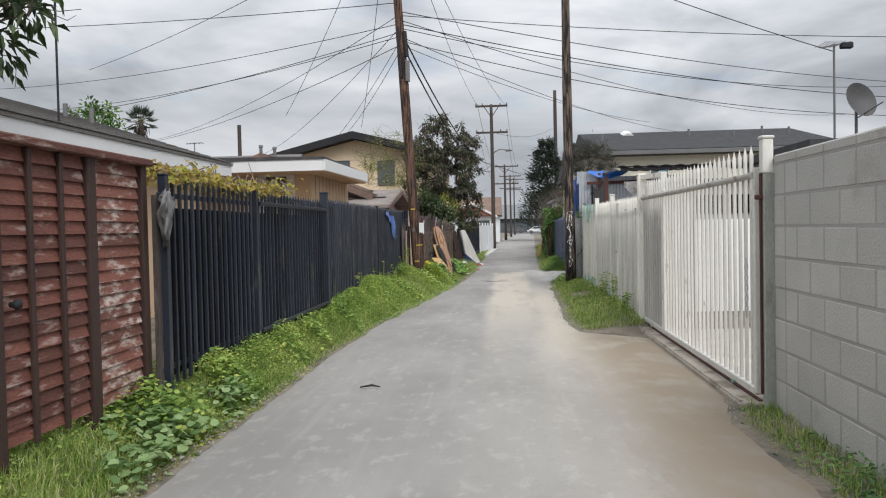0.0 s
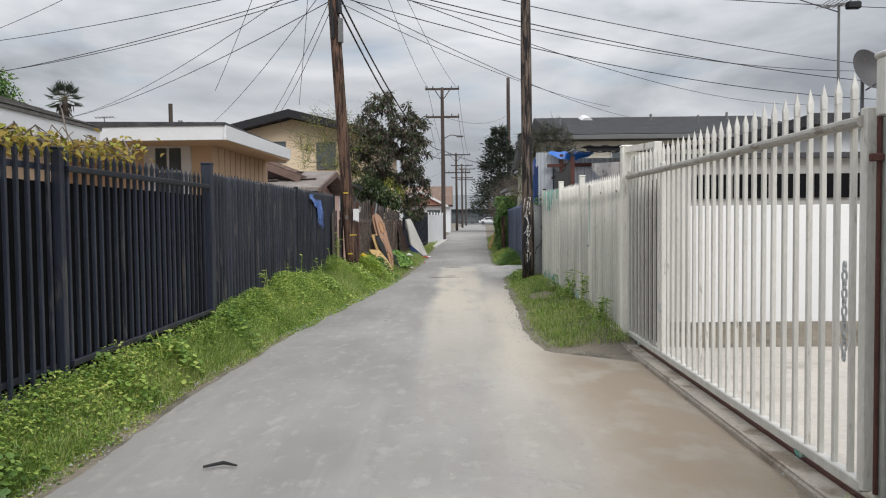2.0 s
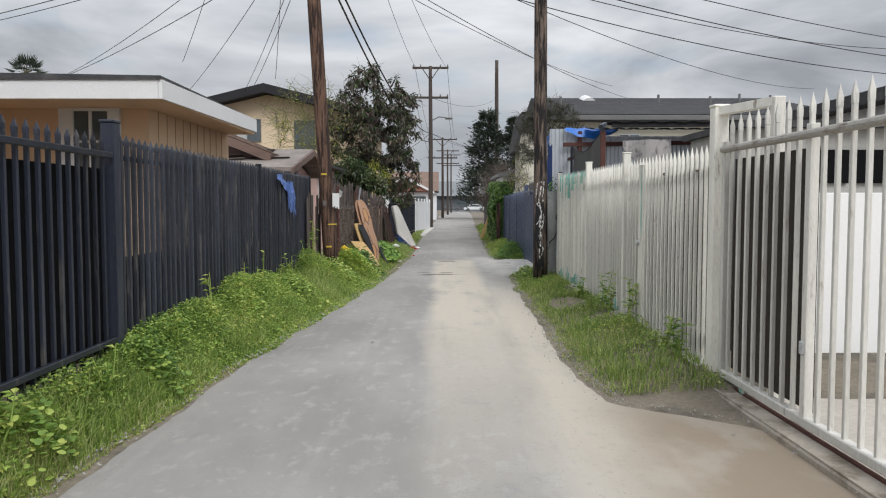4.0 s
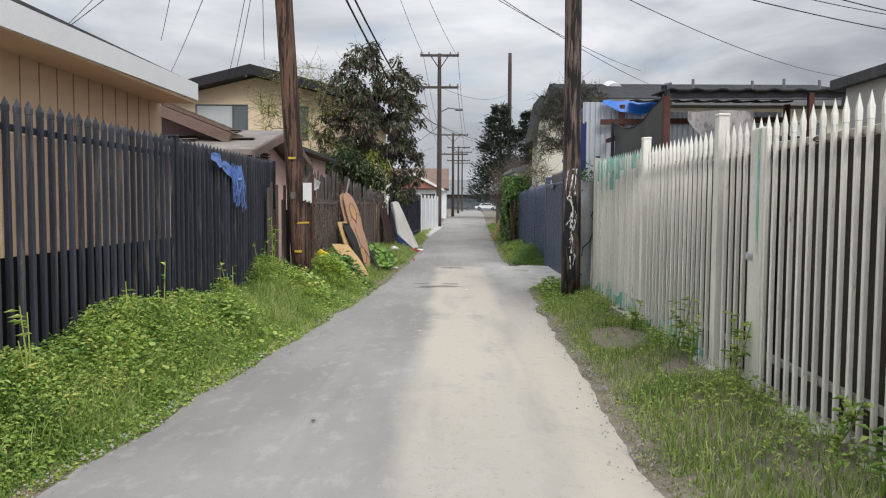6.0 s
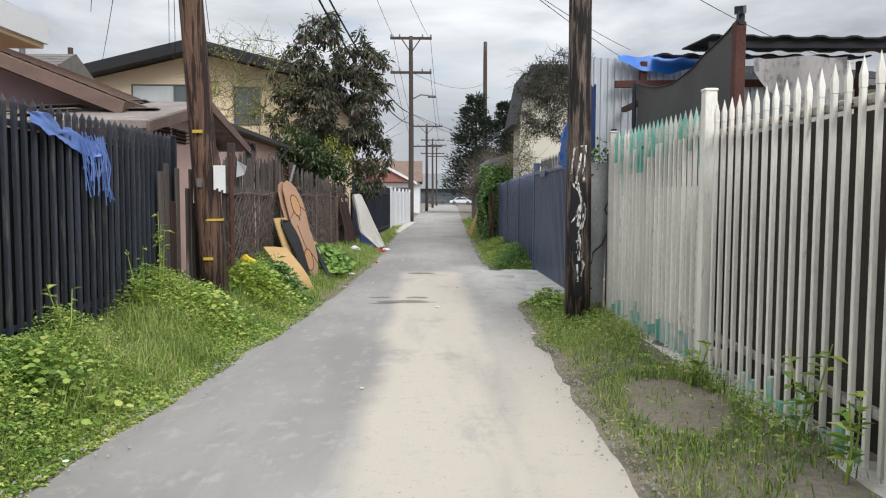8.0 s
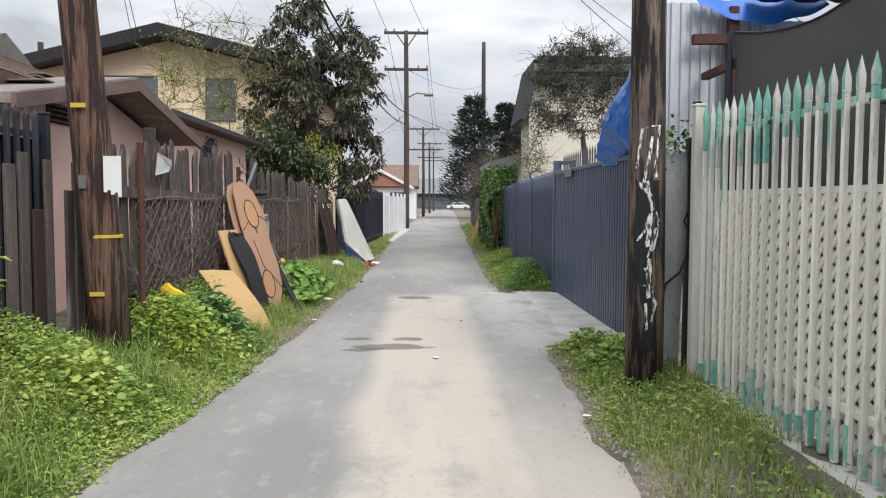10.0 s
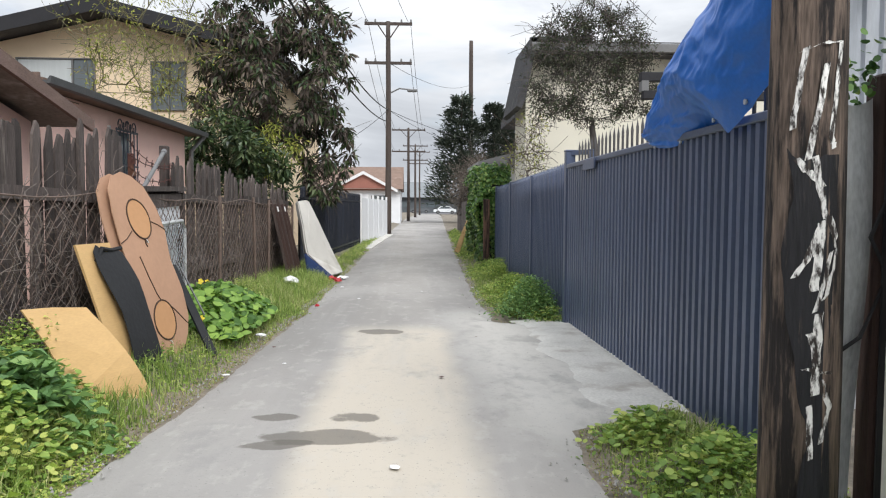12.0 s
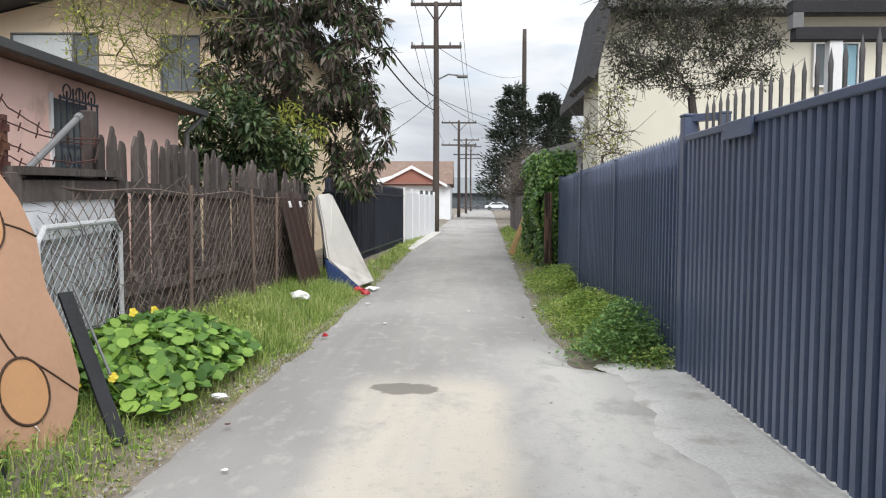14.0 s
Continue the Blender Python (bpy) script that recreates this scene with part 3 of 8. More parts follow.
# white sliding gate
def white_gate():
    x = 1.97
    g = thing("sliding_gate", (x, 8.0, 0), "cream-white iron sliding gate with spear pickets on a ground track", "gate")
    me = spear_mesh("picket", 0.027, 1.95, 0.13)
    me.materials.append(M["gate_white"])
    picket_row(g, "picket", me, 5.60, 10.28, 0.15, lambda y: x, lambda y: 0.085, 0.003)
    part("top_rail", tube([(x - 0.032, 5.54, 1.79), (x - 0.032, 8.0, 1.785), (x - 0.032, 10.3, 1.79)], 0.027, 10), M["grimy_white"], g, "grimy round steel rail")
    # dark panel added behind this bay so the picket gaps read dark
    part("backing", box(x + 0.055, x + 0.065, 9.02, 10.28, 0.14, 1.72), M["gap_backing"], g, "dark backing added behind the pickets to darken the gaps")
    part("bottom_rail", box(x - 0.03, x + 0.03, 5.54, 10.3, 0.075, 0.13, bevel=0.006), M["gate_white"], g)
    for y in (5.54, 8.98, 10.3):
        part("stile", box(x - 0.028, x + 0.028, y - 0.028, y + 0.028, 0.09, 1.85, bevel=0.004), M["gate_white"], g)
    for y in (6.2, 9.9):
        bm = bmesh.new()
        bmesh.ops.create_cone(bm, segments=16, radius1=0.05, radius2=0.05, depth=0.03, cap_ends=True, matrix=Matrix.Translation((x, y, 0.075)) @ Matrix.Rotation(radians(90), 4, 'Y'))
        part("roller", bm, M["teal_iron"], g, "small green steel roller")
    # chain and lock on the closing side
    for i in range(11):
        bm = bmesh.new()
        ring = [(x - 0.06 + 0.010 * math.cos(a) * (i % 2), 5.63 + 0.012 * math.cos(a) * (1 - i % 2), 1.12 - i * 0.042 + 0.026 * math.sin(a)) for a in (2 * math.pi * k / 10 for k in range(11))]
        tube_bm(bm, ring, 0.006, 5)
        part("chain_link", bm, M["old_galv"], g)
    part("latch", box(x - 0.045, x - 0.02, 8.96, 9.0, 0.50, 0.58, bevel=0.006), M["old_galv"], g)
    p = thing("gate_post", (x + 0.02, 5.45, 0), "grey-green weathered square steel gate post", "post")
    part("post", box(x + 0.008, x + 0.10, 5.415, 5.48, 0, 1.80, bevel=0.006), M["grey_post"], p)
    part("sleeve", box(x - 0.002, x + 0.082, 5.408, 5.49, 1.80, 2.06, bevel=0.008), M["gate_white"], p, "chalky white painted upper sleeve")
    part("cap", box(x - 0.010, x + 0.090, 5.40, 5.498, 2.06, 2.085, bevel=0.008), M["gate_white"], p)
    part("catch_bar", tube([(x - 0.004, 5.45, 0.1), (x - 0.004, 5.45, 1.80)], 0.011, 8), M["rust"], p, "rusty steel catch bar")
    part("hasp", box(x - 0.05, x + 0.01, 5.425, 5.455, 1.60, 1.635, bevel=0.005), M["rust"], p)
    t = thing("gate_track", (1.88, 8.0, 0), "low concrete sill with a steel gate track", "kerb")
    part("sill", box(1.80, 2.12, 5.45, 10.5, -0.03, 0.030, bevel=0.012), M["dirty_sill"], t)
    part("rail", box(1.955, 1.985, 5.5, 10.45, 0.030, 0.045, bevel=0.003), M["rust"], t)
    part("angle", box(1.81, 1.83, 5.5, 10.45, 0.030, 0.042, bevel=0.003), M["dirty_sill"], t)


M["grey_post"] = material("weathered_grey_green_steel", (0.36, 0.37, 0.34), 0.6, vary=0.25, bump=0.2, dirt=(0.16, 0.15, 0.13), dirt_at=0.56, stretch=(2, 2, 0.6))
white_gate()


def white_fence():
    f = thing("iron_fence", (1.93, 14.1, 0.1), "cream-white iron picket fence with chipped teal paint", "fence")
    xo = lambda y: 1.95 - 0.05 * (y - 10.4) / 7.3
    zo = lambda y: 0.10 + 0.04 * (y - 10.4) / 7.3
    me = spear_mesh("picket", 0.026, 1.76, 0.14)
    me.materials.append(M["white_iron"])
    tips = []
    for h in (0.2, 0.3, 0.42, 0.62):
        tips.append((h, spear_mesh("picket_tip", 0.0272, h, 0.14)))
        tips[-1][1].materials.append(M["teal_iron"])
    foot = mesh_of("picket_foot", box(-0.0143, 0.0143, -0.0143, 0.0143, 0, 0.16))
    foot.materials.append(M["teal_iron"])
    picket_row(f, "picket", me, 10.62, 15.25, 0.115, xo, zo)
    picket_row(f, "picket", me, 15.4, 17.75, 0.107, xo, zo)
    n = 22
    for i in range(n):
        y = 15.4 + (i + 0.5) * 2.35 / n
        if random.random() < 0.93:
            h, tip = tips[min(3, int(random.random() ** 1.4 * 4))]
            attach(link_mesh("teal_tip", tip, None, None, at=(xo(y), y, zo(y) + 1.763 - h + random.uniform(-.004, 0.004)), turn=0), f)
        if random.random() < 0.85:
            fo = attach(link_mesh("teal_foot", foot, None, None, at=(xo(y), y, zo(y) + 0.01)), f)
            fo.scale = (1, 1, random.uniform(0.5, 1.5))
    for i in range(16):
        y = 13.35 + (i + 0.5) * 1.9 / 16.5
        if random.random() < 0.6:
            fo = attach(link_mesh("teal_foot", foot, None, None, at=(xo(y), y, zo(y) + 0.01)), f)
            fo.scale = (1.05, 1.6, random.uniform(0.3, 1.1))
    for z, m in ((0.22, "white_iron"), (1.55, "white_iron")):
        for a, b in ((10.5, 13.18), (13.26, 15.3)):
            part("rail", box(xo(a) + 0.014, xo(a) + 0.05, a, b, zo(a) + z, zo(a) + z + 0.045, bevel=0.005), M["grimy_white"], f)
        part("rail", box(xo(16.5) + 0.014, xo(16.5) + 0.05, 15.38, 17.8, zo(16.5) + z, zo(16.5) + z + 0.045, bevel=0.005), M["teal_iron" if z > 1 else m], f)
    for y, top, w in ((10.42, 2.12, 0.11), (13.22, 1.95, 0.08), (15.33, 1.96, 0.08), (17.82, 1.90, 0.07)):
        post(f, xo(y), y, 0, top, w, M["white_iron"])
    leaf = part("gate_leaf", box(xo(12.5) - 0.03, xo(12.5) + 0.03, 12.42, 12.60, 0.12, 1.80, bevel=0.008), M["white_iron"], f, "wide white door stile with a lock")
    part("lock", tube([(xo(12.5) - 0.06, 12.55, 0.98), (xo(12.5) - 0.03, 12.55, 0.98)], 0.026), M["old_galv"], leaf, "dull steel round lock")
    part("paint_streak", box(xo(12.5) - 0.034, xo(12.5) - 0.031, 12.455, 12.485, 1.0, 1.79), M["teal_iron"], leaf, "streak of teal paint")
    # added dark panel that keeps the gaps between the pickets dark
    part("screen", box(2.06, 2.07, 10.5, 15.35, 0.13, 1.66), M["gap_backing"], f, "dark backing added behind the pickets to darken the gaps")
    for y in (10.9, 11.8, 12.9, 13.7, 14.3, 15.0, 15.9, 16.8):
        bm = bmesh.new()
        for k in range(2):
            tube_bm(bm, [(xo(y) + 0.034 + 0.045 * math.cos(a), y + 0.03 * math.sin(a), zo(y) + 1.555 + 0.018 * k + 0.012 * math.sin(a + k)) for a in (2 * math.pi * j / 10 for j in range(11))], 0.0035, 4, False)
        part("wire_tie", bm, M["rust"], f)
    # guide frame that straddles the sliding gate
    part("guide_post", box(2.09, 2.17, 9.78, 9.86, 0, 2.12, bevel=0.006), M["white_iron"], f)
    bm = beam((1.95, 10.42, 2.09), (2.13, 9.82, 2.09), 0.08, 0.06)
    part("guide_bar", bm, M["white_iron"], f)
    part("kerb", box(1.82, 2.05, 10.5, 17.8, -0.02, 0.12, bevel=0.015), M["concrete"], f, "low concrete footing")


white_fence()


def lattice():
    """Cream plastic diamond lattice tied behind the far end of the white fence."""
    t = thing("lattice_panel", (1.99, 16.6, 0.15), "cream plastic diamond lattice behind the iron pickets", "lattice")
    x, y0, y1, z0, z1 = 1.985, 15.4, 17.8, 0.2, 1.33
    for sgn in (1, -1):
        verts, faces = [], []
        c = y0 - (z1 - z0)
        while c < y1 + (z1 - z0):
            seg = []
            for z in (z0, z1):
                seg.append((c + sgn * (z - z0) + (0 if sgn > 0 else (z1 - z0)), z))
            (ya, za), (yb, zb) = seg
            def clip(ya, za, yb, zb):
                pts = [(ya, za), (yb, zb)]
                if ya > yb:
                    pts.reverse()
                (ya, za), (yb, zb) = pts
                if yb <= y0 or ya >= y1:
                    return None
                s = (zb - za) / (yb - ya)
                if ya < y0:
                    za += s * (y0 - ya); ya = y0
                if yb > y1:
                    zb += s * (y1 - yb); yb = y1
                return ya, za, yb, zb
            k = clip(ya, za, yb, zb)
            if k:
                ya, za, yb, zb = k
                h, i, dx = 0.020, len(verts), 0.002 * sgn
                verts += [(x + dx - 0.003, ya, za - h), (x + dx - 0.003, yb, zb - h), (x + dx - 0.003, yb, zb + h), (x + dx - 0.003, ya, za + h),
                          (x + dx + 0.003, ya, za - h), (x + dx + 0.003, yb, zb - h), (x + dx + 0.003, yb, zb + h), (x + dx + 0.003, ya, za + h)]
                faces += [(i, i + 1, i + 2, i + 3), (i + 7, i + 6, i + 5, i + 4), (i + 3, i + 2, i + 6, i + 7), (i, i + 4, i + 5, i + 1)]
            c += 0.074
        ob = raw_mesh("lath", verts, faces, M["white_iron"], t)
        tagged(ob, kind="stuff")
    part("top_strip", box(x - 0.006, x + 0.006, y0, y1, z1 - 0.012, z1 + 0.022, bevel=0.002), M["white_iron"], t)


lattice()


# navy fence and gate on the right, beyond the pole
def corrugated_bm(p, q, z0, z1, pitch, depth, face=(-1, 0)):
    """A ribbed sheet standing between the plan points p and q, square ribs."""
    bm = bmesh.new()
    d = Vector((q[0] - p[0], q[1] - p[1]))
    L = d.length
    u = d / L
    prof, s = [], 0.0
    while s < L - 1e-6:
        for ds, k in ((0, 0), (0.30, 0), (0.42, 1), (0.88, 1), (1.0, 0)):
            prof.append((min(L, s + ds * pitch), k * depth))
        s += pitch
    def col(z):
        return [bm.verts.new((p[0] + u.x * a + face[0] * k, p[1] + u.y * a + face[1] * k, z)) for a, k in prof]
    lo, hi = col(z0), col(z1)
    for i in range(len(lo) - 1):
        if (lo[i].co - lo[i + 1].co).length > 1e-6:
            bm.faces.new((lo[i], lo[i + 1], hi[i + 1], hi[i]))
    return bm


def solid(bm, t):
    bmesh.ops.remove_doubles(bm, verts=bm.verts[:], dist=0.0005)
    bmesh.ops.recalc_face_normals(bm, faces=bm.faces)
    r = bmesh.ops.solidify(bm, geom=bm.faces[:], thickness=t)
    return bm


def navy_fence():
    g = thing("sliding_gate", (1.97, 21.0, 0), "navy-grey ribbed steel gate with spear tips above", "gate")
    spike = spear_mesh("spike", 0.017, 0.36, 0.12)
    spike.materials.append(M["spike_grey"])
    slat = mesh_of("slat", prism([(-0.02, -0.050), (0.0, -0.050), (0.004, -0.030), (-0.026, -0.022), (-0.026, 0.022), (0.004, 0.030), (0.0, 0.050), (0.02, 0.050), (0.02, -0.050)][:8] + [(0.02, -0.048)], "z", 0, 1.62))
    slat.materials.append(M["navy_iron"])
    for i in range(49):
        y = 18.7 + i * 0.0965
        attach(link_mesh("slat", slat, None, None, at=(1.955 + 0.0015 * random.random(), y, 0.05)), g)
    picket_row(g, "spike", spike, 18.9, 23.3, 0.132, lambda y: 2.02, lambda y: 1.58)
    part("top_rail", box(1.915, 1.99, 18.62, 23.38, 1.66, 1.705, bevel=0.006), M["navy_iron"], g)
    part("bottom_rail", box(1.972, 1.99, 18.62, 23.38, 0.10, 0.15, bevel=0.004), M["navy_iron"], g)
    part("lock_plate", box(1.895, 1.912, 22.1, 22.55, 1.60, 1.70, bevel=0.004), M["navy_iron"], g)
    f = thing("iron_fence", (2.0, 27.5, 0), "navy-grey sheet-backed iron picket fence beside weeds", "fence")
    post(f, 1.97, 23.47, 0, 1.84, 0.10, M["navy_iron"])
    post(f, 2.16, 23.30, 0, 1.84, 0.07, M["navy_iron"])
    part("guide_bar", beam((1.97, 23.47, 1.83), (2.16, 23.30, 1.83), 0.07, 0.05), M["navy_iron"], f)
    me = spear_mesh("picket", 0.03, 1.72, 0.10)
    me.materials.append(M["navy_iron"])
    xo = lambda y: 1.97 + 0.02 * (y - 23.5)
    zo = lambda y: 0.03 - 0.008 * (y - 23.5)
    picket_row(f, "picket", me, 23.55, 31.6, 0.105, xo, zo)
    part("backing", beam((xo(23.5) + 0.03, 23.5, 0.82), (xo(31.6) + 0.03, 31.6, 0.76), 0.008, 1.50), M["navy_iron"], f)
    for z in (0.2, 1.5):
        part("rail", beam((xo(23.5) + 0.052, 23.5, z), (xo(31.6) + 0.052, 31.6, z - 0.06), 0.03, 0.04), M["navy_iron"], f)
    for y in (26.2, 28.9, 31.6):
        post(f, xo(y) - 0.005, y, 0, 1.68, 0.06, M["navy_iron"])
    t = thing("driveway_apron", (1.7, 21.8, 0), "pale cracked concrete driveway apron with dust", "paving", kind="structure")
    verts, faces = [], []
    ys = [19.75 + 0.1 * i for i in range(44)]
    for y in ys:
        x0 = 1.40 + 0.16 * noise.noise((1, y * 1.3, 3)) + 0.10 * noise.noise((4, y * 4, 3))
        for u in range(6):
            x = x0 + (2.0 - x0) * u / 5
            near = smoothstep(19.75, 20.3, y + 0.25 * noise.noise((x * 3, 1, 2))) * smoothstep(24.0, 23.6, y + 0.3 * noise.noise((x * 4, 5, 2)))
            z = 0.022 + 0.004 * noise.noise((x * 3, y * 3, 1)) if u else 0.004
            verts.append((x, y, -0.03 + (z + 0.03) * near))
    for j in range(len(ys) - 1):
        faces += [(j * 6 + i, j * 6 + i + 1, j * 6 + i + 7, j * 6 + i + 6) for i in range(5)]
    raw_mesh("slab", verts, faces, M["concrete"], t, smooth=True)


navy_fence()


# old wooden fence on the left with chain link in front
def wooden_fence():
    f = thing("wooden_fence", (-2.2, 24, 0.2), "weathered grey-brown wooden picket fence, uneven and leaning", "fence")
    xo = lambda y: -2.2 + 0.02 * (y - 18.4)
    shapes = []
    for k in range(5):
        w = random.uniform(0.085, 0.115)
        h = 1.5
        o = [(-w / 2, 0), (w / 2, 0), (w / 2, h - random.uniform(0.05, 0.14)), (random.uniform(0.2, 0.9) * w / 2, h - 0.02), (random.uniform(-0.3, 0.2) * w / 2, h), (-w / 2, h - random.uniform(0.06, 0.16))]
        me = mesh_of("picket", prism(o, "x", -0.010, 0.010))
        me.materials.append(M["old_wood"])
        shapes.append(me)
    y = 18.42
    while y < 29.6:
        top = lerp_table([(18.4, 1.72), (19.2, 1.78), (20.0, 1.82), (22, 1.83), (23.2, 1.76), (24, 1.71), (26, 1.67), (27.5, 1.63), (29.7, 1.50)], y) + random.uniform(-0.09, 0.06)
        zb = 0.16
        if random.random() > 0.06 and not 21.92 < y < 23.08:
            ob = link_mesh("picket", random.choice(shapes), None, None, at=(xo(y), y, zb))
            ob.scale = (1, random.uniform(0.9, 1.15), (top - zb) / 1.5)
            ob.rotation_euler = (random.uniform(-0.035, 0.035), random.uniform(-0.02, 0.02), random.uniform(-0.05, 0.05))
            attach(ob, f)
        y += random.uniform(0.112, 0.134)
    for y, top, w, mat in ((17.55, 1.50, 0.12, "old_wood"), (17.71, 1.58, 0.11, "old_wood"), (17.88, 1.22, 0.13, "dark_wood"), (18.03, 1.55, 0.10, "old_wood")):
        ob = part("board", box(-2.435, -2.412, y - w / 2, y + w / 2, 0.18, top, bevel=0.005), M[mat], f)
    for z in (0.55, 1.3):
        for a, b in ((18.4, 22.1), (22.1, 26), (26, 29.7)):
            part("rail", beam((xo(a) + 0.03, a, z + 0.05), (xo(b) + 0.03, b, z), 0.035, 0.085), M["old_wood"], f)
    for y, h in ((18.5, 1.6), (19.45, 1.9), (21.9, 1.83), (23.12, 1.84), (24.55, 1.72), (26.9, 1.66), (29.6, 1.6)):
        part("post", box(xo(y) - 0.10, xo(y) - 0.02, y - 0.045, y + 0.045, 0, h, bevel=0.008), M["old_wood"], f)
    c = thing("chain_link_fence", (-2.08, 24, 0.2), "rusty sagging chain-link fence in front of wooden pickets", "fence")
    verts, faces = [], []
    def strip(p, q, r=0.0036):
        p, q = Vector(p), Vector(q)
        d = (q - p).normalized()
        u = Vector((1, 0, 0))
        v = d.cross(u).normalized()
        i = len(verts)
        for e in (p, q):
            verts.extend([e + u * r, e + v * r, e - u * r, e - v * r])
        for k in range(4):
            faces.append((i + k, i + (k + 1) % 4, i + 4 + (k + 1) % 4, i + 4 + k))
    zt = lambda y: lerp_table([(18.6, 1.28), (22, 1.35), (23, 1.30), (26, 1.32), (29.4, 1.22)], y)
    n = 17
    pitch = 0.075
    cols = int((29.4 - 18.7) / pitch)
    def node(i, j):
        y = 18.7 + i * pitch
        z = 0.2 + (zt(y) - 0.2) * j / n
        return (xo(y) + 0.115 + 0.03 * noise.noise((y * 1.4, z * 2, 0)) + (0.008 if (i + j) % 2 else -0.008), y + 0.02 * noise.noise((y, z * 2, 5)), z)
    for i in range(cols):
        for j in range(n):
            if (i + j) % 2 == 0:
                strip(node(i, j), node(i + 1, j + 1))
            else:
                strip(node(i + 1, j), node(i, j + 1))
    tagged(raw_mesh("wire_mesh", verts, faces, M["chain_wire"], c), kind="stuff")
    part("corner_post", tube([(xo(18.72) + 0.13, 18.72, 0.0), (xo(18.72) + 0.13, 18.74, 1.72)], 0.026), M["rust"], c, "rusty steel corner post")
    for y in (21.8, 24.4, 26.3, 27.2, 29.3):
        lean = random.uniform(-0.10, 0.10)
        part("post", tube([(xo(y) + 0.13, y, 0.0), (xo(y) + 0.13, y + lean, zt(y) + 0.06)], 0.020), M["chain_wire"], c)
    part("top_wire", tube([(xo(y) + 0.12, y, zt(y) + 0.02 * math.sin(y * 3)) for y in [18.7 + 0.3 * i for i in range(36)]], 0.006, 5), M["chain_wire"], c)

    # barbed wire across the gap where pickets are missing
    b = thing("barbed_wire", (-2.1, 22.5, 1.4), "rusty barbed wire strung between old fence posts", "wire")
    part("notched_post", box(-2.125, -2.085, 22.01, 22.05, 0.1, 1.69), M["rust"], b)
    for i in range(9):
        part("notch", box(-2.085, -2.070, 22.015, 22.045, 0.8 + 0.1 * i, 0.84 + 0.1 * i), M["rust"], b)
    for k, (z0, z1, sag) in enumerate(((1.80, 1.66, 0.10), (1.68, 1.62, 0.05), (1.58, 1.52, 0.08), (1.49, 1.40, 0.04))):
        pts = [(-2.085 + 0.02 * noise.noise((i * 0.7, k, 0)), 21.9 + 1.22 * i / 14, z0 + (z1 - z0) * i / 14 - sag * math.sin(math.pi * i / 14) + 0.02 * noise.noise((i * 0.8, k, 3))) for i in range(15)]
        w = part("strand", tube(pts, 0.0045, 4), M["rust"], b)
        for p in pts[1:-1:2]:
            part("barb", beam((p[0], p[1] - 0.014, p[2] - 0.024), (p[0], p[1] + 0.014, p[2] + 0.024), 0.006, 0.006), M["rust"], w)
    q = thing("metal_pipe", (-2.05, 22.2, 1.4), "grey metal pipe leaning over the old gate panel", "pipe")
    part("pipe", tube([(-2.05, 22.16, 1.40), (-2.06, 22.76, 1.75)], 0.020), M["gutter"], q)
    part("end_cap", tube([(-2.06, 22.75, 1.743), (-2.061, 22.79, 1.767)], 0.026), M["gutter"], q)


wooden_fence()


def far_left_fences():
    f = thing("iron_fence", (-1.6, 36, 0), "black iron picket fence beyond the leaning mattress", "fence")
    me = spear_mesh("picket", 0.03, 1.62, 0.08)
    me.materials.append(M["black_iron"])
    xo = lambda y: -1.85 + 0.055 * (y - 30.5)
    picket_row(f, "picket", me, 30.4, 40.2, 0.13, xo, lambda y: 0.04)
    part("backing", beam((xo(30.4) - 0.04, 30.4, 0.75), (xo(40.2) - 0.04, 40.2, 0.75), 0.01, 1.3), M["screen"], f)
    for z in (0.2, 1.42):
        part("rail", beam((xo(30.4), 30.4, z), (xo(40.2), 40.2, z), 0.035, 0.04), M["black_iron"], f)
    w = thing("white_gate", (-1.1, 45, 0), "white painted solid panel gate between posts", "gate")
    xw = lambda y: -1.30 + 0.062 * (y - 40.4)
    for i in range(5):
        a, b = 40.4 + i * 1.8, 40.4 + (i + 1) * 1.8 - 0.06
        part("panel", beam((xw(a), a, 0.78), (xw(b), b, 0.78), 0.05, 1.52), M["white_wall"], w)
    for i in range(6):
        y = 40.37 + i * 1.8
        part("post", box(xw(y) - 0.04, xw(y) + 0.04, y - 0.04, y + 0.04, -0.02, 1.68), M["white_wall"], w)
    k = thing("kerb_strip", (-0.8, 44, 0), "pale broken concrete strip along the lane", "kerb")
    part("slab", beam((-1.02, 38, 0.0), (-0.62, 50, 0.0), 0.35, 0.06), M["concrete"], k)


far_left_fences()


# ---- houses ----
def gable_window(parent, x0, x1, y, z0, z1, curtain=True, split=0.5, trim="gutter"):
    """A window in a wall that faces -y, set into its reveal."""
    w = part("window", box(x0, x1, y - 0.012, y + 0.02, z0, z1), M["glass"], parent)
    fr = bmesh.new()
    t = 0.03
    for a in ((x0 - t, x0, z0 - t, z1 + t), (x1, x1 + t, z0 - t, z1 + t), (x0, x1, z1, z1 + t), (x0, x1, z0 - t, z0), (x0 + (x1 - x0) * split - 0.02, x0 + (x1 - x0) * split + 0.02, z0, z1)):
        add_box(fr, a[0], a[1], y - 0.05, y + 0.01, a[2], a[3], bevel=0.004)
    part("window_frame", fr, M[trim], w)
    if curtain:
        part("curtain", box(x0 + 0.01, x0 + (x1 - x0) * split - 0.03, y - 0.018, y - 0.013, z0 + 0.01, z1 - 0.01), M["blind"], w)


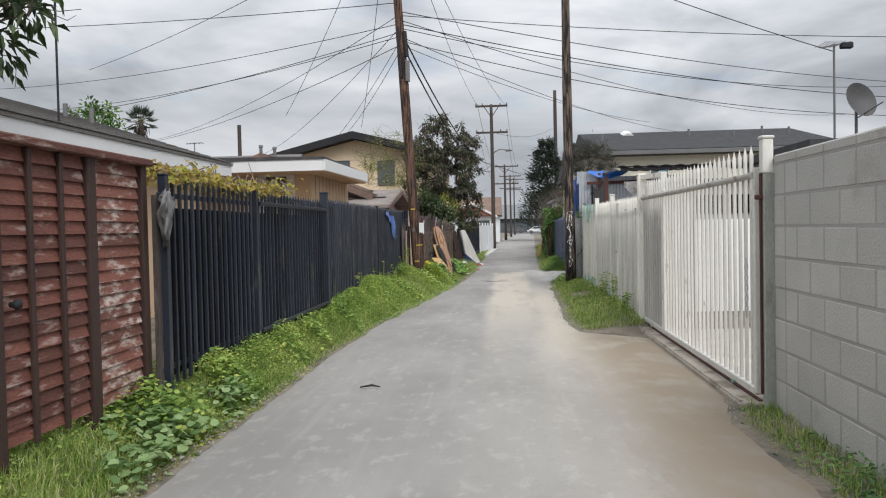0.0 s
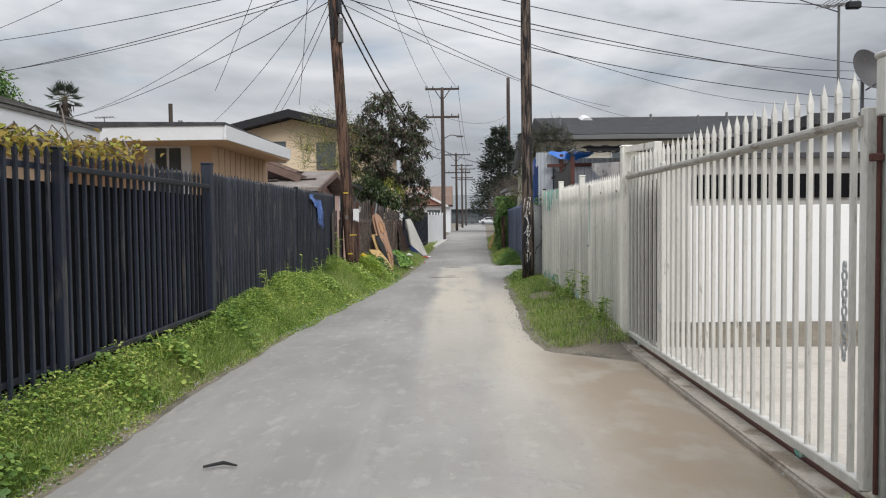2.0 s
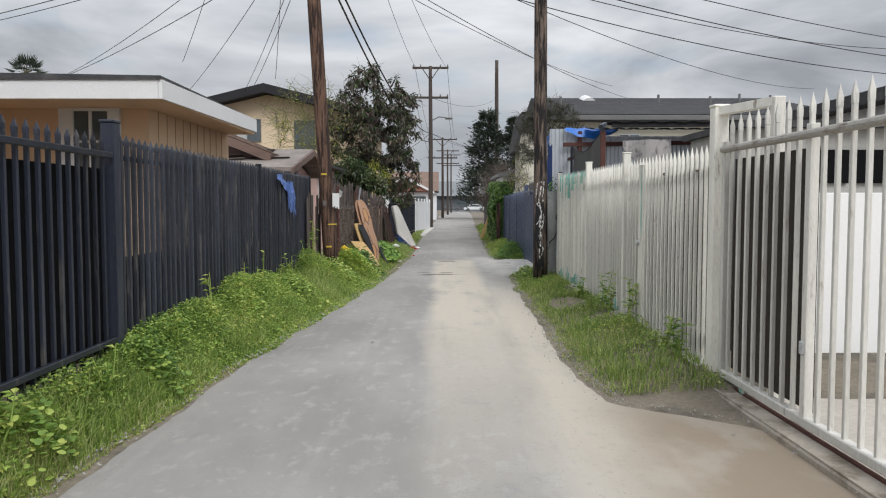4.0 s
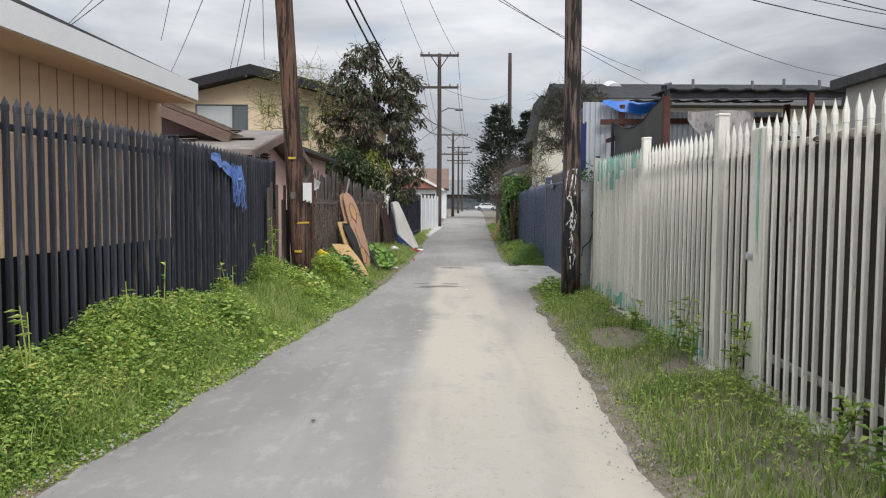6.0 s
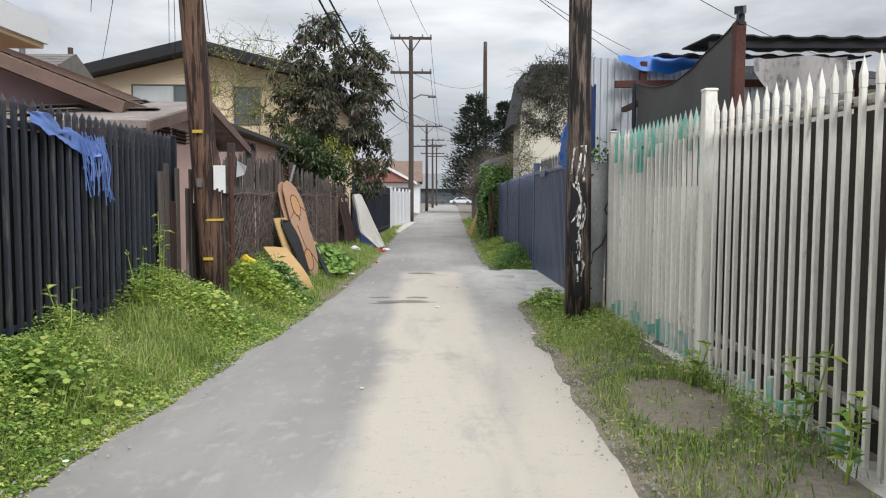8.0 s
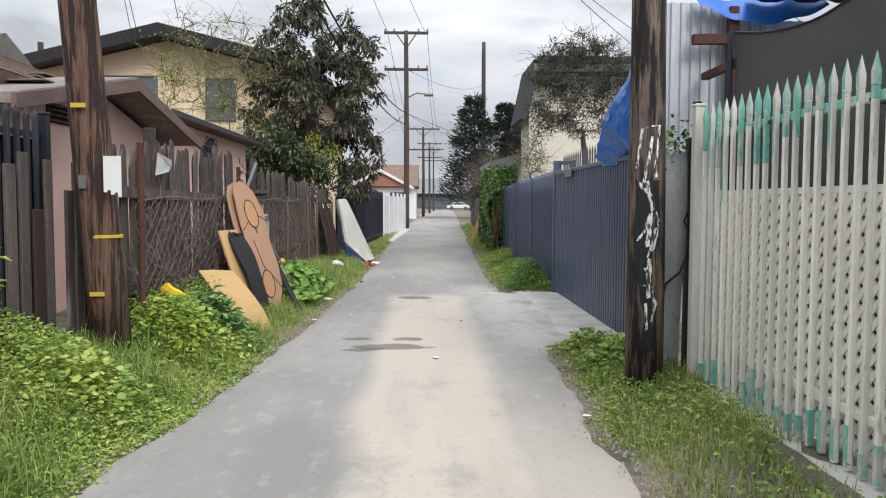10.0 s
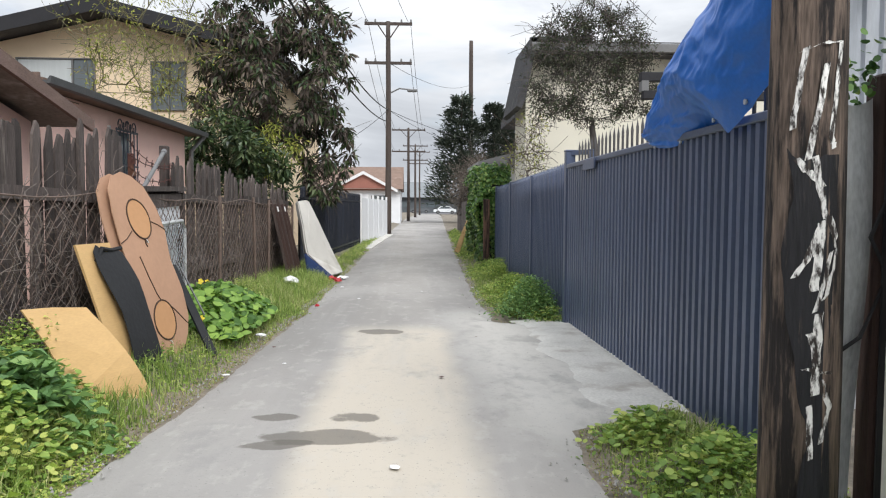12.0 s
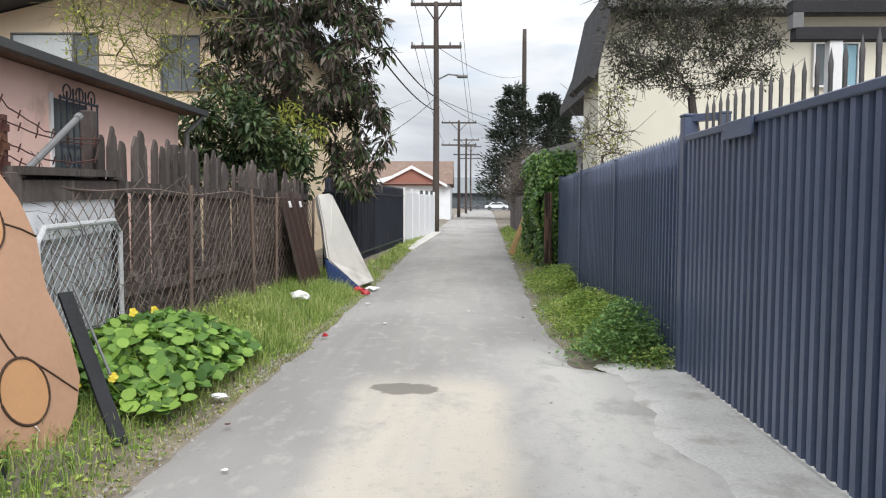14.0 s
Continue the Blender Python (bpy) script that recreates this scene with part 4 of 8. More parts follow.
def shingle_rows(bm, corner, along, up, rows, lift=0.012):
    """Courses of shingles as long overlapping strips on a roof plane."""
    c, a, u = Vector(corner), Vector(along), Vector(up)
    n = a.cross(u).normalized()
    if n.z < 0:
        n = -n
    for i in range(rows):
        p, q = c + u * (i / rows), c + u * min(1.0, (i + 1.15) / rows)
        v = [bm.verts.new(k) for k in (p + n * lift, p + a + n * lift, q + a + n * 0.002, q + n * 0.002, p, p + a)]
        bm.faces.new((v[0], v[1], v[2], v[3]))
        bm.faces.new((v[4], v[5], v[1], v[0]))


def peach_house():
    h = thing("peach_house", (-6.3, 15.3, 0), "single-storey peach stucco house with white eaves behind the fence", "house")
    part("wall", box(-9.0, -3.6, 13.6, 17.0, 0, 2.58), M["peach"], h)
    bm = bmesh.new()
    for i in range(1, 11):
        add_box(bm, -3.6, -3.592, 13.6 + i * 0.30, 13.607 + i * 0.30, 0.3, 2.5)
    part("siding_joint", bm, M["ochre_joint"], h)
    part("soffit", box(-9.4, -3.15, 12.75, 16.9, 2.50, 2.56), M["peach"], h)
    part("fascia", prism([(12.72, 2.50), (12.72, 2.70), (16.93, 2.74), (16.93, 2.54)], "x", -3.16, -3.12), M["white_trim"], h)
    part("fascia", box(-9.4, -3.165, 12.72, 12.76, 2.50, 2.70), M["white_trim"], h)
    part("fascia", box(-9.4, -3.165, 16.89, 16.93, 2.54, 2.74), M["white_trim"], h)
    part("roof", prism([(-9.4, 2.70), (-3.13, 2.70), (-3.13, 2.74), (-6.3, 2.79), (-9.4, 2.74)], "y", 12.70, 16.95), M["shingle"], h)
    w = part("window", box(-4.46, -4.06, 13.575, 13.62, 1.35, 2.47), M["glass"], h)
    fr = bmesh.new()
    for a in ((-4.63, -4.46, 1.2, 2.58), (-4.06, -3.92, 1.2, 2.58), (-4.46, -4.06, 2.47, 2.58), (-4.46, -4.06, 1.2, 1.35), (-4.28, -4.25, 1.35, 2.47), (-4.46, -4.06, 2.10, 2.13)):
        add_box(fr, a[0], a[1], 13.54, 13.60, a[2], a[3], bevel=0.004)
    part("window_frame", fr, M["white_trim"], w)


peach_house()


def near_garage():
    h = thing("garage", (-7.2, 8.6, 0), "garage with white fascia and dark shingle roof behind the fences", "garage")
    part("wall", box(-9.6, -4.95, 3.2, 11.6, 0, 2.40), M["peach"], h)
    part("fascia", box(-4.56, -4.52, 2.8, 11.9, 2.36, 2.54), M["white_trim"], h)
    part("fascia", box(-9.9, -4.565, 2.8, 2.84, 2.36, 2.54), M["white_trim"], h)
    part("roof", prism([(-4.50, 2.54), (-4.50, 2.58), (-7.2, 3.45), (-9.95, 2.58), (-9.95, 2.54)], "y", 2.78, 11.92), M["grey_shingle"], h)
    bm = bmesh.new()
    shingle_rows(bm, (-4.49, 11.92, 2.585), (0, -9.14, 0), (-2.71, 0, 0.87), 14)
    part("shingle_course", bm, M["grey_shingle"], h)
    for y, z in ((9.9, 0.0), (10.6, 0.05)):
        part("vent_pipe", tube([(-6.2, y, 3.1), (-6.2, y, 3.32 + z)], 0.035), M["gutter"], h)


near_garage()


def mauve_house():
    h = thing("mauve_house", (-6.5, 21.5, 0), "mauve stucco house with a brown shingle gable roof", "house")
    part("wall", prism([(-9.0, 0), (-3.75, 0), (-3.75, 2.30), (-6.4, 3.32), (-9.0, 2.30)], "y", 19.7, 23.8), M["mauve"], h)
    part("roof", prism([(-3.45, 2.25), (-3.40, 2.36), (-6.4, 3.54), (-9.4, 2.36), (-9.35, 2.25), (-6.4, 3.42)], "y", 19.3, 24.1), M["brown_shingle"], h)
    part("rake_board", prism([(-3.44, 2.20), (-3.40, 2.34), (-6.4, 3.52), (-6.4, 3.37)], "y", 19.26, 19.30), M["fascia_brown"], h)
    bm = bmesh.new()
    shingle_rows(bm, (-3.40, 24.1, 2.365), (0, -4.8, 0), (-3.0, 0, 1.18), 14)
    part("shingle_course", bm, M["brown_shingle"], h)


mauve_house()


def grey_roofed_house():
    h = thing("grey_roofed_house", (-9.5, 26.6, 0), "low house with a weathered grey shingle roof behind others", "house")
    part("wall", box(-12.6, -7.6, 24.7, 28.5, 0, 3.1), M["mauve"], h)
    part("roof", prism([(24.3, 3.06), (24.3, 3.16), (26.6, 4.22), (28.9, 3.16), (28.9, 3.06)], "x", -13.0, -7.2), M["grey_shingle"], h)
    bm = bmesh.new()
    shingle_rows(bm, (-13.0, 24.29, 3.165), (5.8, 0, 0), (0, 2.3, 1.05), 12)
    part("shingle_course", bm, M["grey_shingle"], h)
    for x, z in ((-8.6, 4.3), (-8.1, 4.22)):
        part("vent_pipe", tube([(x, 26.2, 3.9), (x, 26.2, z + 0.16)], 0.06), M["gutter"], h)
        part("vent_cap", tube([(x, 26.2, z + 0.16), (x, 26.2, z + 0.24)], [0.09, 0.07]), M["gutter"], h)
    v = part("turbine_vent", tube([(-12.1, 26.4, 4.0), (-12.1, 26.4, 4.30)], 0.16, 12), M["gutter"], h)
    part("vent_head", tube([(-12.1, 26.4, 4.28), (-12.1, 26.4, 4.36), (-12.1, 26.4, 4.50), (-12.1, 26.4, 4.54)], [0.2, 0.27, 0.27, 0.1], 14), M["black_fascia"], v)
    a = thing("tv_antenna", (-11.2, 26.6, 4.2), "small television antenna on the grey roof", "antenna")
    part("mast", tube([(-11.2, 26.6, 4.2), (-11.2, 26.6, 4.75)], 0.018, 6), M["gutter"], a)
    part("boom", beam((-11.5, 26.6, 4.70), (-10.9, 26.6, 4.74), 0.02, 0.02), M["gutter"], a)
    for k in range(5):
        part("element", beam((-11.45 + 0.13 * k, 26.4, 4.72), (-11.45 + 0.13 * k, 26.8, 4.72), 0.012, 0.012), M["gutter"], a)


grey_roofed_house()


def pink_house():
    h = thing("pink_house", (-5.0, 21.0, 0), "low pink stucco house with a weathered gable roof", "house")
    x = -3.25
    part("wall", prism([(18.9, 0), (22.7, 0), (22.7, 2.02), (20.85, 2.40), (18.9, 2.02)], "x", -6.6, x), M["pink"], h)
    part("roof", prism([(18.45, 1.98), (18.45, 2.06), (20.85, 2.55), (23.05, 2.09), (23.05, 2.01), (20.85, 2.46)], "x", -6.8, -2.86), M["old_roofing"], h)
    part("rake_board", prism([(18.43, 1.94), (18.43, 2.05), (20.85, 2.535), (20.85, 2.41)], "x", -2.86, -2.82), M["fascia_brown"], h)
    part("rake_board", prism([(23.07, 1.97), (23.07, 2.08), (20.85, 2.535), (20.85, 2.41)], "x", -2.86, -2.82), M["fascia_brown"], h)
    # torn strips of roofing felt lying on the near slope
    rf = random.Random(12)
    for k in range(14):
        y = 18.55 + 0.16 * k + rf.uniform(-0.04, 0.04)
        z = 2.06 + (y - 18.45) * 0.2042
        x0_, w_ = -3.0 - rf.uniform(0.0, 2.2), rf.uniform(0.35, 1.1)
        part("roofing_strip", beam((x0_ - w_, y, z + 0.016), (x0_, y + rf.uniform(-0.05, 0.05), z + rf.uniform(0.016, 0.05)), rf.uniform(0.14, 0.28), 0.010), M["old_roofing"], h)
    for y0, y1 in ((19.75, 20.35), (20.45, 21.0)):
        v = part("vent", box(x, x + 0.01, y0, y1, 1.98, 2.16), M["cut_edge"], h)
        for k in range(4):
            part("slat", beam((x + 0.03, y0, 2.0 + k * 0.045), (x + 0.03, y1, 2.0 + k * 0.045), 0.05, 0.012), M["fascia_brown"], v)
    # rear wing with a barred window
    g = thing("pink_annex", (-4.9, 25.8, 0), "pink stucco wing with grey gutter and barred window", "house")
    x = -3.4
    part("wall", box(-6.8, x, 23.2, 28.1, 0, 2.40), M["pink"], g)
    part("roof", prism([(x + 0.2, 2.41), (x + 0.2, 2.46), (-5.1, 2.73), (-6.95, 2.46), (-6.95, 2.41)], "y", 22.85, 28.45), M["brown_shingle"], g)
    part("gutter", prism([(x + 0.20, 2.40), (x + 0.28, 2.40), (x + 0.29, 2.47), (x + 0.27, 2.47), (x + 0.25, 2.43), (x + 0.20, 2.43)], "y", 22.82, 28.5), M["dark_gutter"], g)
    part("fascia", box(-6.9, x + 0.18, 22.80, 22.84, 2.32, 2.50), M["fascia_brown"], g)
    part("downpipe", tube([(x + 0.24, 28.4, 2.4), (x + 0.08, 28.2, 2.15), (x + 0.06, 28.2, 0.1)], 0.035), M["gutter"], g)
    w = part("window", box(x - 0.03, x + 0.012, 24.95, 25.6, 1.42, 2.18), M["glass"], g)
    part("window_frame", box(x, x + 0.02, 24.9, 24.95, 1.38, 2.22), M["white_trim"], w)
    bars = bmesh.new()
    for i in range(7):
        y = 24.92 + i * 0.118
        tube_bm(bars, [(x + 0.10, y, 1.36), (x + 0.10, y, 2.20 + 0.10 * math.sin(math.pi * i / 6))], 0.009, 6)
    for z in (1.38, 1.75, 2.18):
        beam_bm(bars, (x + 0.10, 24.9, z), (x + 0.10, 25.65, z), 0.012, 0.022)
    for k in range(3):
        yc = 25.04 + k * 0.236
        tube_bm(bars, [(x + 0.10, yc + 0.07 * math.cos(a), 2.24 + 0.07 * math.sin(a)) for a in (2 * math.pi * j / 12 for j in range(13))], 0.008, 5)
        tube_bm(bars, [(x + 0.10, yc + 0.05 * math.cos(a), 1.6 + 0.09 * math.sin(a)) for a in (2 * math.pi * j / 12 for j in range(13))], 0.008, 5)
    part("window_grille", bars, M["black_iron"], w, "black wrought-iron window bars")


pink_house()


def ochre_house():
    h = thing("two_storey_house", (-6.5, 38.5, 0), "two-storey ochre stucco house with a black-edged low gable roof", "house")
    y, rx, rz, s = 33.0, -6.5, 5.62, 0.235
    xl, xr = -10.2, -3.2
    part("wall", prism([(xl, 0), (xr, 0), (xr, rz - 0.2 - s * (xr - rx)), (rx, rz - 0.2), (xl, rz - 0.2 - s * (rx - xl))], "y", y, 45), M["ochre"], h)
    for sgn, end in ((1, -2.6), (-1, -10.8)):
        dz = s * abs(end - rx)
        part("roof", prism([(rx, rz - 0.16), (end, rz - 0.16 - dz), (end, rz + 0.06 - dz), (rx, rz + 0.10)], "y", y - 0.62, 45.5), M["shingle"], h)
        part("rake_board", prism([(rx, rz - 0.20), (end, rz - 0.22 - dz), (end, rz + 0.07 - dz), (rx, rz + 0.12)], "y", y - 0.70, y - 0.625), M["black_fascia"], h)
    gable_window(h, -8.45, -6.78, y, 3.72, 4.50, True, 0.72)
    gable_window(h, -5.5, -4.78, y, 3.42, 4.45, False, 0.5)
    for x, z in ((-8.3, 5.5), (-8.9, 5.35)):
        part("vent_pipe", tube([(x, 38, 5.0), (x, 38, z + 0.55)], 0.09), M["gutter"], h)


ochre_house()


def yellow_house():
    h = thing("two_storey_house", (9.5, 33, 0), "pale yellow two-storey stucco house with a grey shingle roof", "house")
    y0 = 30.0
    part("wall", box(4.6, 12.9, y0 + 0.01, 43.0, 0, 4.16), M["yellow"], h)
    part("wall", box(2.48, 4.6, y0, 31.4, 0, 4.16), M["yellow"], h)
    part("roof", prism([(y0 - 0.45, 4.10), (y0 - 0.45, 4.30), (36.3, 5.75), (43.4, 4.30), (43.4, 4.10)], "x", 3.6, 13.3), M["shingle"], h)
    bm = bmesh.new()
    shingle_rows(bm, (3.6, y0 - 0.46, 4.31), (9.7, 0, 0), (0, 6.75, 1.45), 26)
    part("shingle_course", bm, M["shingle"], h)
    part("gutter", box(2.5, 13.3, y0 - 0.53, y0 - 0.455, 4.12, 4.28, bevel=0.012), M["gutter"], h)
    part("side_slope", prism([(2.62, 4.36), (2.50, 4.36), (2.24, 3.12), (2.33, 3.08), (2.40, 3.25)], "y", y0 - 0.5, 31.6), M["shingle"], h)
    part("roof", prism([(2.50, 4.30), (3.62, 4.30), (3.62, 4.42), (2.50, 4.38)], "y", y0 - 0.5, 31.6), M["shingle"], h)
    gable_window(h, 5.78, 6.42, y0, 3.05, 3.68, False, 0.5, "white_trim")
    # thin plate that colours the right-hand pane pale blue
    part("blind", box(6.11, 6.41, y0 - 0.016, y0 - 0.0125, 3.06, 3.67), M["blue_pane"], h, "pale blue right-hand window pane")
    gable_window(h, 9.6, 10.8, y0, 2.95, 3.66, True, 0.5)
    for x, yy in ((4.3, 33.0), (8.2, 34.0), (9.9, 33.2), (11.5, 34.5), (12.4, 33.8)):
        z = 4.3 + (yy - y0 + 0.45) * 0.2148
        part("vent_pipe", tube([(x, yy, z - 0.1), (x, yy, z + 0.32)], 0.05), M["gutter"], h)
    bm = bmesh.new()
    tube_bm(bm, [(5.75, 35.0, 5.30), (5.75, 35.9, 5.52)], [0.30, 0.30], 20)
    part("dormer_vent", bm, M["white_trim"], h)


yellow_house()


def yard_garage():
    h = thing("garage", (5.9, 11.6, 0), "pale garage with a white door seen through the gate", "garage")
    y = 11.0
    part("wall", box(2.35, 9.5, y, 12.3, 0, 2.02), M["block"], h)
    part("door", box(2.8, 9.0, y - 0.03, y - 0.004, 0.10, 1.48, bevel=0.006), M["door_white"], h)
    # black strip paints the shade in the gap under the door
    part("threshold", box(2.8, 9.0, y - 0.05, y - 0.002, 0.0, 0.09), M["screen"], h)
    # panes painted matt black so they stay dark, without sky reflections
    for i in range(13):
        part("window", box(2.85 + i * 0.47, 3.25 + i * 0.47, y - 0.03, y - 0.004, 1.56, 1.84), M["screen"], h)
    part("roof", box(2.3, 9.6, y - 0.1, 12.4, 2.02, 2.08), M["shingle"], h)


yard_garage()
yard = new("yard_slab", mesh_of("yard_slab", box(2.16, 9.4, 5.7, 10.94, -0.05, 0.012)))
yard.data.materials.append(M["yard_concrete"])
tagged(yard, "pale tan concrete yard behind the sliding gate", "paving", kind="structure")


# ---- utility poles ----
def pole_bm(x, y, z0, z1, lean_x, r0, r1, sides=14, lean_y=0.0):
    pts, rad = [], []
    for i in range(15):
        u = i / 14
        pts.append((x + lean_x * u + 0.012 * math.sin(5 * u + x), y + lean_y * u, z0 + (z1 - z0) * u))
        rad.append(r0 + (r1 - r0) * u + 0.004 * math.sin(17 * u))
    return tube(pts, rad, sides)


def left_pole():
    p = thing("utility_pole", (-2.10, 18.3, 0.2), "leaning weathered wooden utility pole with cables and tags", "utility pole")
    part("shaft", pole_bm(-2.10, 18.3, 0.0, 10.4, -0.55, 0.135, 0.09, 14, -0.62), M["pole_wood"], p, smooth=True)
    for z, m in ((1.9, "yellow"), (1.02, "yellow"), (0.62, "yellow")):
        part("tag", tube([(-2.10 - 0.053 * z, 18.3 - 0.06 * z, z), (-2.10 - 0.053 * z, 18.3 - 0.06 * z, z + 0.022)], 0.138 - 0.004 * z, 16) if z < 1.5 and z > 0.8 else box(-2.17 - 0.05 * z, -2.07 - 0.05 * z, 18.150 - 0.06 * z, 18.157 - 0.06 * z, z, z + 0.03), M["tag_yellow"], p, "small yellow reflective tag")
    notice = bmesh.new()
    for k in range(5):
        add_box(notice, -2.075 + 0.024 * k, -2.0512 + 0.024 * k, 18.082, 18.086, 1.335 + 0.022 * (k % 2) - 0.008 * k, 1.58)
    part("paper_notice", notice, M["white_trim"], p, "torn white paper notice")
    part("paper_notice", box(-2.24, -2.19, 18.075, 18.081, 1.36, 1.45), M["gutter"], p, "small grey metal plate")
    # junction boxes near the head
    part("conduit", tube([(-2.40, 17.86, 5.1), (-2.45, 17.80, 6.3)], 0.03), M["wire"], p)
    part("terminal_box", box(-2.30, -2.20, 17.84, 17.94, 5.0, 5.5, bevel=0.01), M["gutter"], p)
    part("splice_box", tube([(-2.27, 17.9, 5.6), (-2.31, 17.86, 6.2)], 0.06), M["wire"], p)


def right_pole():
    p = thing("utility_pole", (1.565, 17.86, 0), "straight dark wooden utility pole with white graffiti", "utility pole")
    part("shaft", pole_bm(1.565, 17.86, 0, 9.5, 0.0, 0.126, 0.085), M["dark_pole"], p, smooth=True)
    # white spray strokes wrapped on the shaft
    rnd = random.Random(4)
    def stroke(pts, w=0.013):
        verts, faces = [], []
        for i, (a, z) in enumerate(pts):
            r = 0.1275 - 0.0043 * z
            for s in (-1, 1):
                k = a + s * w / r
                verts.append((1.565 + (r + 0.004) * math.sin(k), 17.86 - (r + 0.004) * math.cos(k), z + s * 0.004))
        for i in range(len(pts) - 1):
            faces.append((2 * i, 2 * i + 1, 2 * i + 3, 2 * i + 2))
        raw_mesh("spray_stroke", verts, faces, M["spray"], p)
    # black paint brushed over the middle of the shaft
    na, nz = 14, 26
    verts, faces = [], []
    for j in range(nz + 1):
        z = 0.30 + 1.12 * j / nz
        r = 0.1285 - 0.0043 * z
        lo = -0.35 + 0.35 * noise.noise((0, z * 5, 1)) - 0.5 * smoothstep(0.6, 1.0, z)
        hi = 1.25 + 0.25 * noise.noise((3, z * 5, 1))
        for i in range(na + 1):
            k = lo + (hi - lo) * i / na
            verts.append((1.565 + (r + 0.0015) * math.sin(k), 17.86 - (r + 0.0015) * math.cos(k), z + 0.05 * noise.noise((k * 6, 2, j // nz))))
    for j in range(nz):
        faces += [(j * (na + 1) + i, j * (na + 1) + i + 1, (j + 1) * (na + 1) + i + 1, (j + 1) * (na + 1) + i) for i in range(na)]
    ob = raw_mesh("black_paint", verts, faces, M["black_paint"], p, True)
    ob["label"] = "black paint brushed round the shaft"

    def seg(a0, z0, a1, z1, w=0.012):
        stroke([(a0 + (a1 - a0) * i / 6 + rnd.uniform(-.03, .03), z0 + (z1 - z0) * i / 6 + rnd.uniform(-.008, .008)) for i in range(7)], w * rnd.uniform(0.7, 1.25))
    seg(-0.55, 1.75, 0.45, 1.78); seg(-0.5, 1.75, -0.75, 1.50); seg(0.45, 1.78, 0.2, 1.48); seg(0.05, 1.70, -0.35, 1.40)
    seg(0.2, 1.48, 0.32, 1.44); seg(-0.65, 1.40, 0.0, 1.32); seg(-0.2, 1.42, 0.1, 1.22); seg(0.1, 1.22, -0.6, 1.02); seg(-0.1, 1.10, 0.05, 1.20)
    seg(0.05, 1.20, -0.15, 0.98); seg(0.2, 1.22, 0.55, 1.12); seg(0.55, 1.12, 0.1, 0.95); seg(0.3, 1.12, -0.1, 0.92)
    seg(-0.2, 0.85, 0.0, 0.78); seg(0.0, 0.92, -0.05, 0.66); seg(-0.3, 0.74, 0.5, 0.72); seg(0.1, 0.70, 0.4, 0.60); seg(-0.2, 0.62, -0.1, 0.45); seg(0.35, 0.62, 0.15, 0.50)


M["black_paint"] = material("worn_black_paint", (0.014, 0.014, 0.017), 0.7, vary=0.4, grain=11, bump=0.9, stretch=(8, 8, 0.8), dirt=(0.10, 0.078, 0.064), dirt_at=0.60, dirt_scale=3.0)
M["tag_yellow"] = material("yellow_tag", (0.56, 0.40, 0.05), 0.6, vary=0.1, bump=0.0)
M["spray"] = material("white_spray_paint", (0.78, 0.77, 0.75), 0.8, vary=0.15, bump=0.2, dirt=(0.035, 0.028, 0.026), dirt_at=0.44, dirt_scale=24, stretch=(2.2, 2.2, 0.7))
left_pole()
right_pole()


def crossarm_pole(x, y, top, arms, lamp=False, r=0.15):
    p = thing("utility_pole", (x, y, 0), "tall utility pole with two wooden crossarms down the lane", "utility pole", "utility poles along the lane")
    part("shaft", pole_bm(x, y, 0, top, 0.0, r, r * 0.65, 10), M["far_pole"], p, smooth=True)
    for z, half in arms:
        a = part("crossarm", box(x - half, x + half, y - 0.06, y + 0.06, z - 0.06, z + 0.06), M["far_pole"], p)
        for k in (-0.95, -0.55, 0.55, 0.95):
            part("insulator", tube([(x + k * half, y, z + 0.06), (x + k * half, y, z + 0.2)], [0.05, 0.03], 8), M["gutter"], a)
    z, half = arms[0]
    bm = bmesh.new()
    for s in (-1, 1):
        beam_bm(bm, (x, y - 0.08, z - 0.75), (x + s * half * 0.45, y - 0.08, z - 0.05), 0.04, 0.05)
    part("brace", bm, M["far_pole"], p)
    if lamp:
        part("lamp_arm", tube([(x, y, 6.3), (x + 0.5, y, 6.55), (x + 1.0, y, 6.5)], 0.035), M["gutter"], p)
        part("lamp_head", box(x + 0.85, x + 1.3, y - 0.12, y + 0.12, 6.40, 6.52, bevel=0.04), M["gutter"], p, "grey cobra-head street lamp")


crossarm_pole(-0.68, 50, 9.5, ((9.40, 1.06), (7.67, 1.05)), True)
crossarm_pole(0.2, 84, 8.3, ((8.1, 1.5), (6.2, 1.5)))
crossarm_pole(1.0, 108, 8.8, ((8.6, 1.5), (6.9, 1.5)))
crossarm_pole(1.9, 135, 10.0, ((9.8, 1.6), (8.0, 1.6)))
p = thing("utility_pole", (6.15, 89, 0), "tall bare wooden utility pole beside conifers", "utility pole")
part("shaft", pole_bm(6.15, 89, 0, 17.1, 0.0, 0.26, 0.19, 10), M["far_pole"], p, smooth=True)


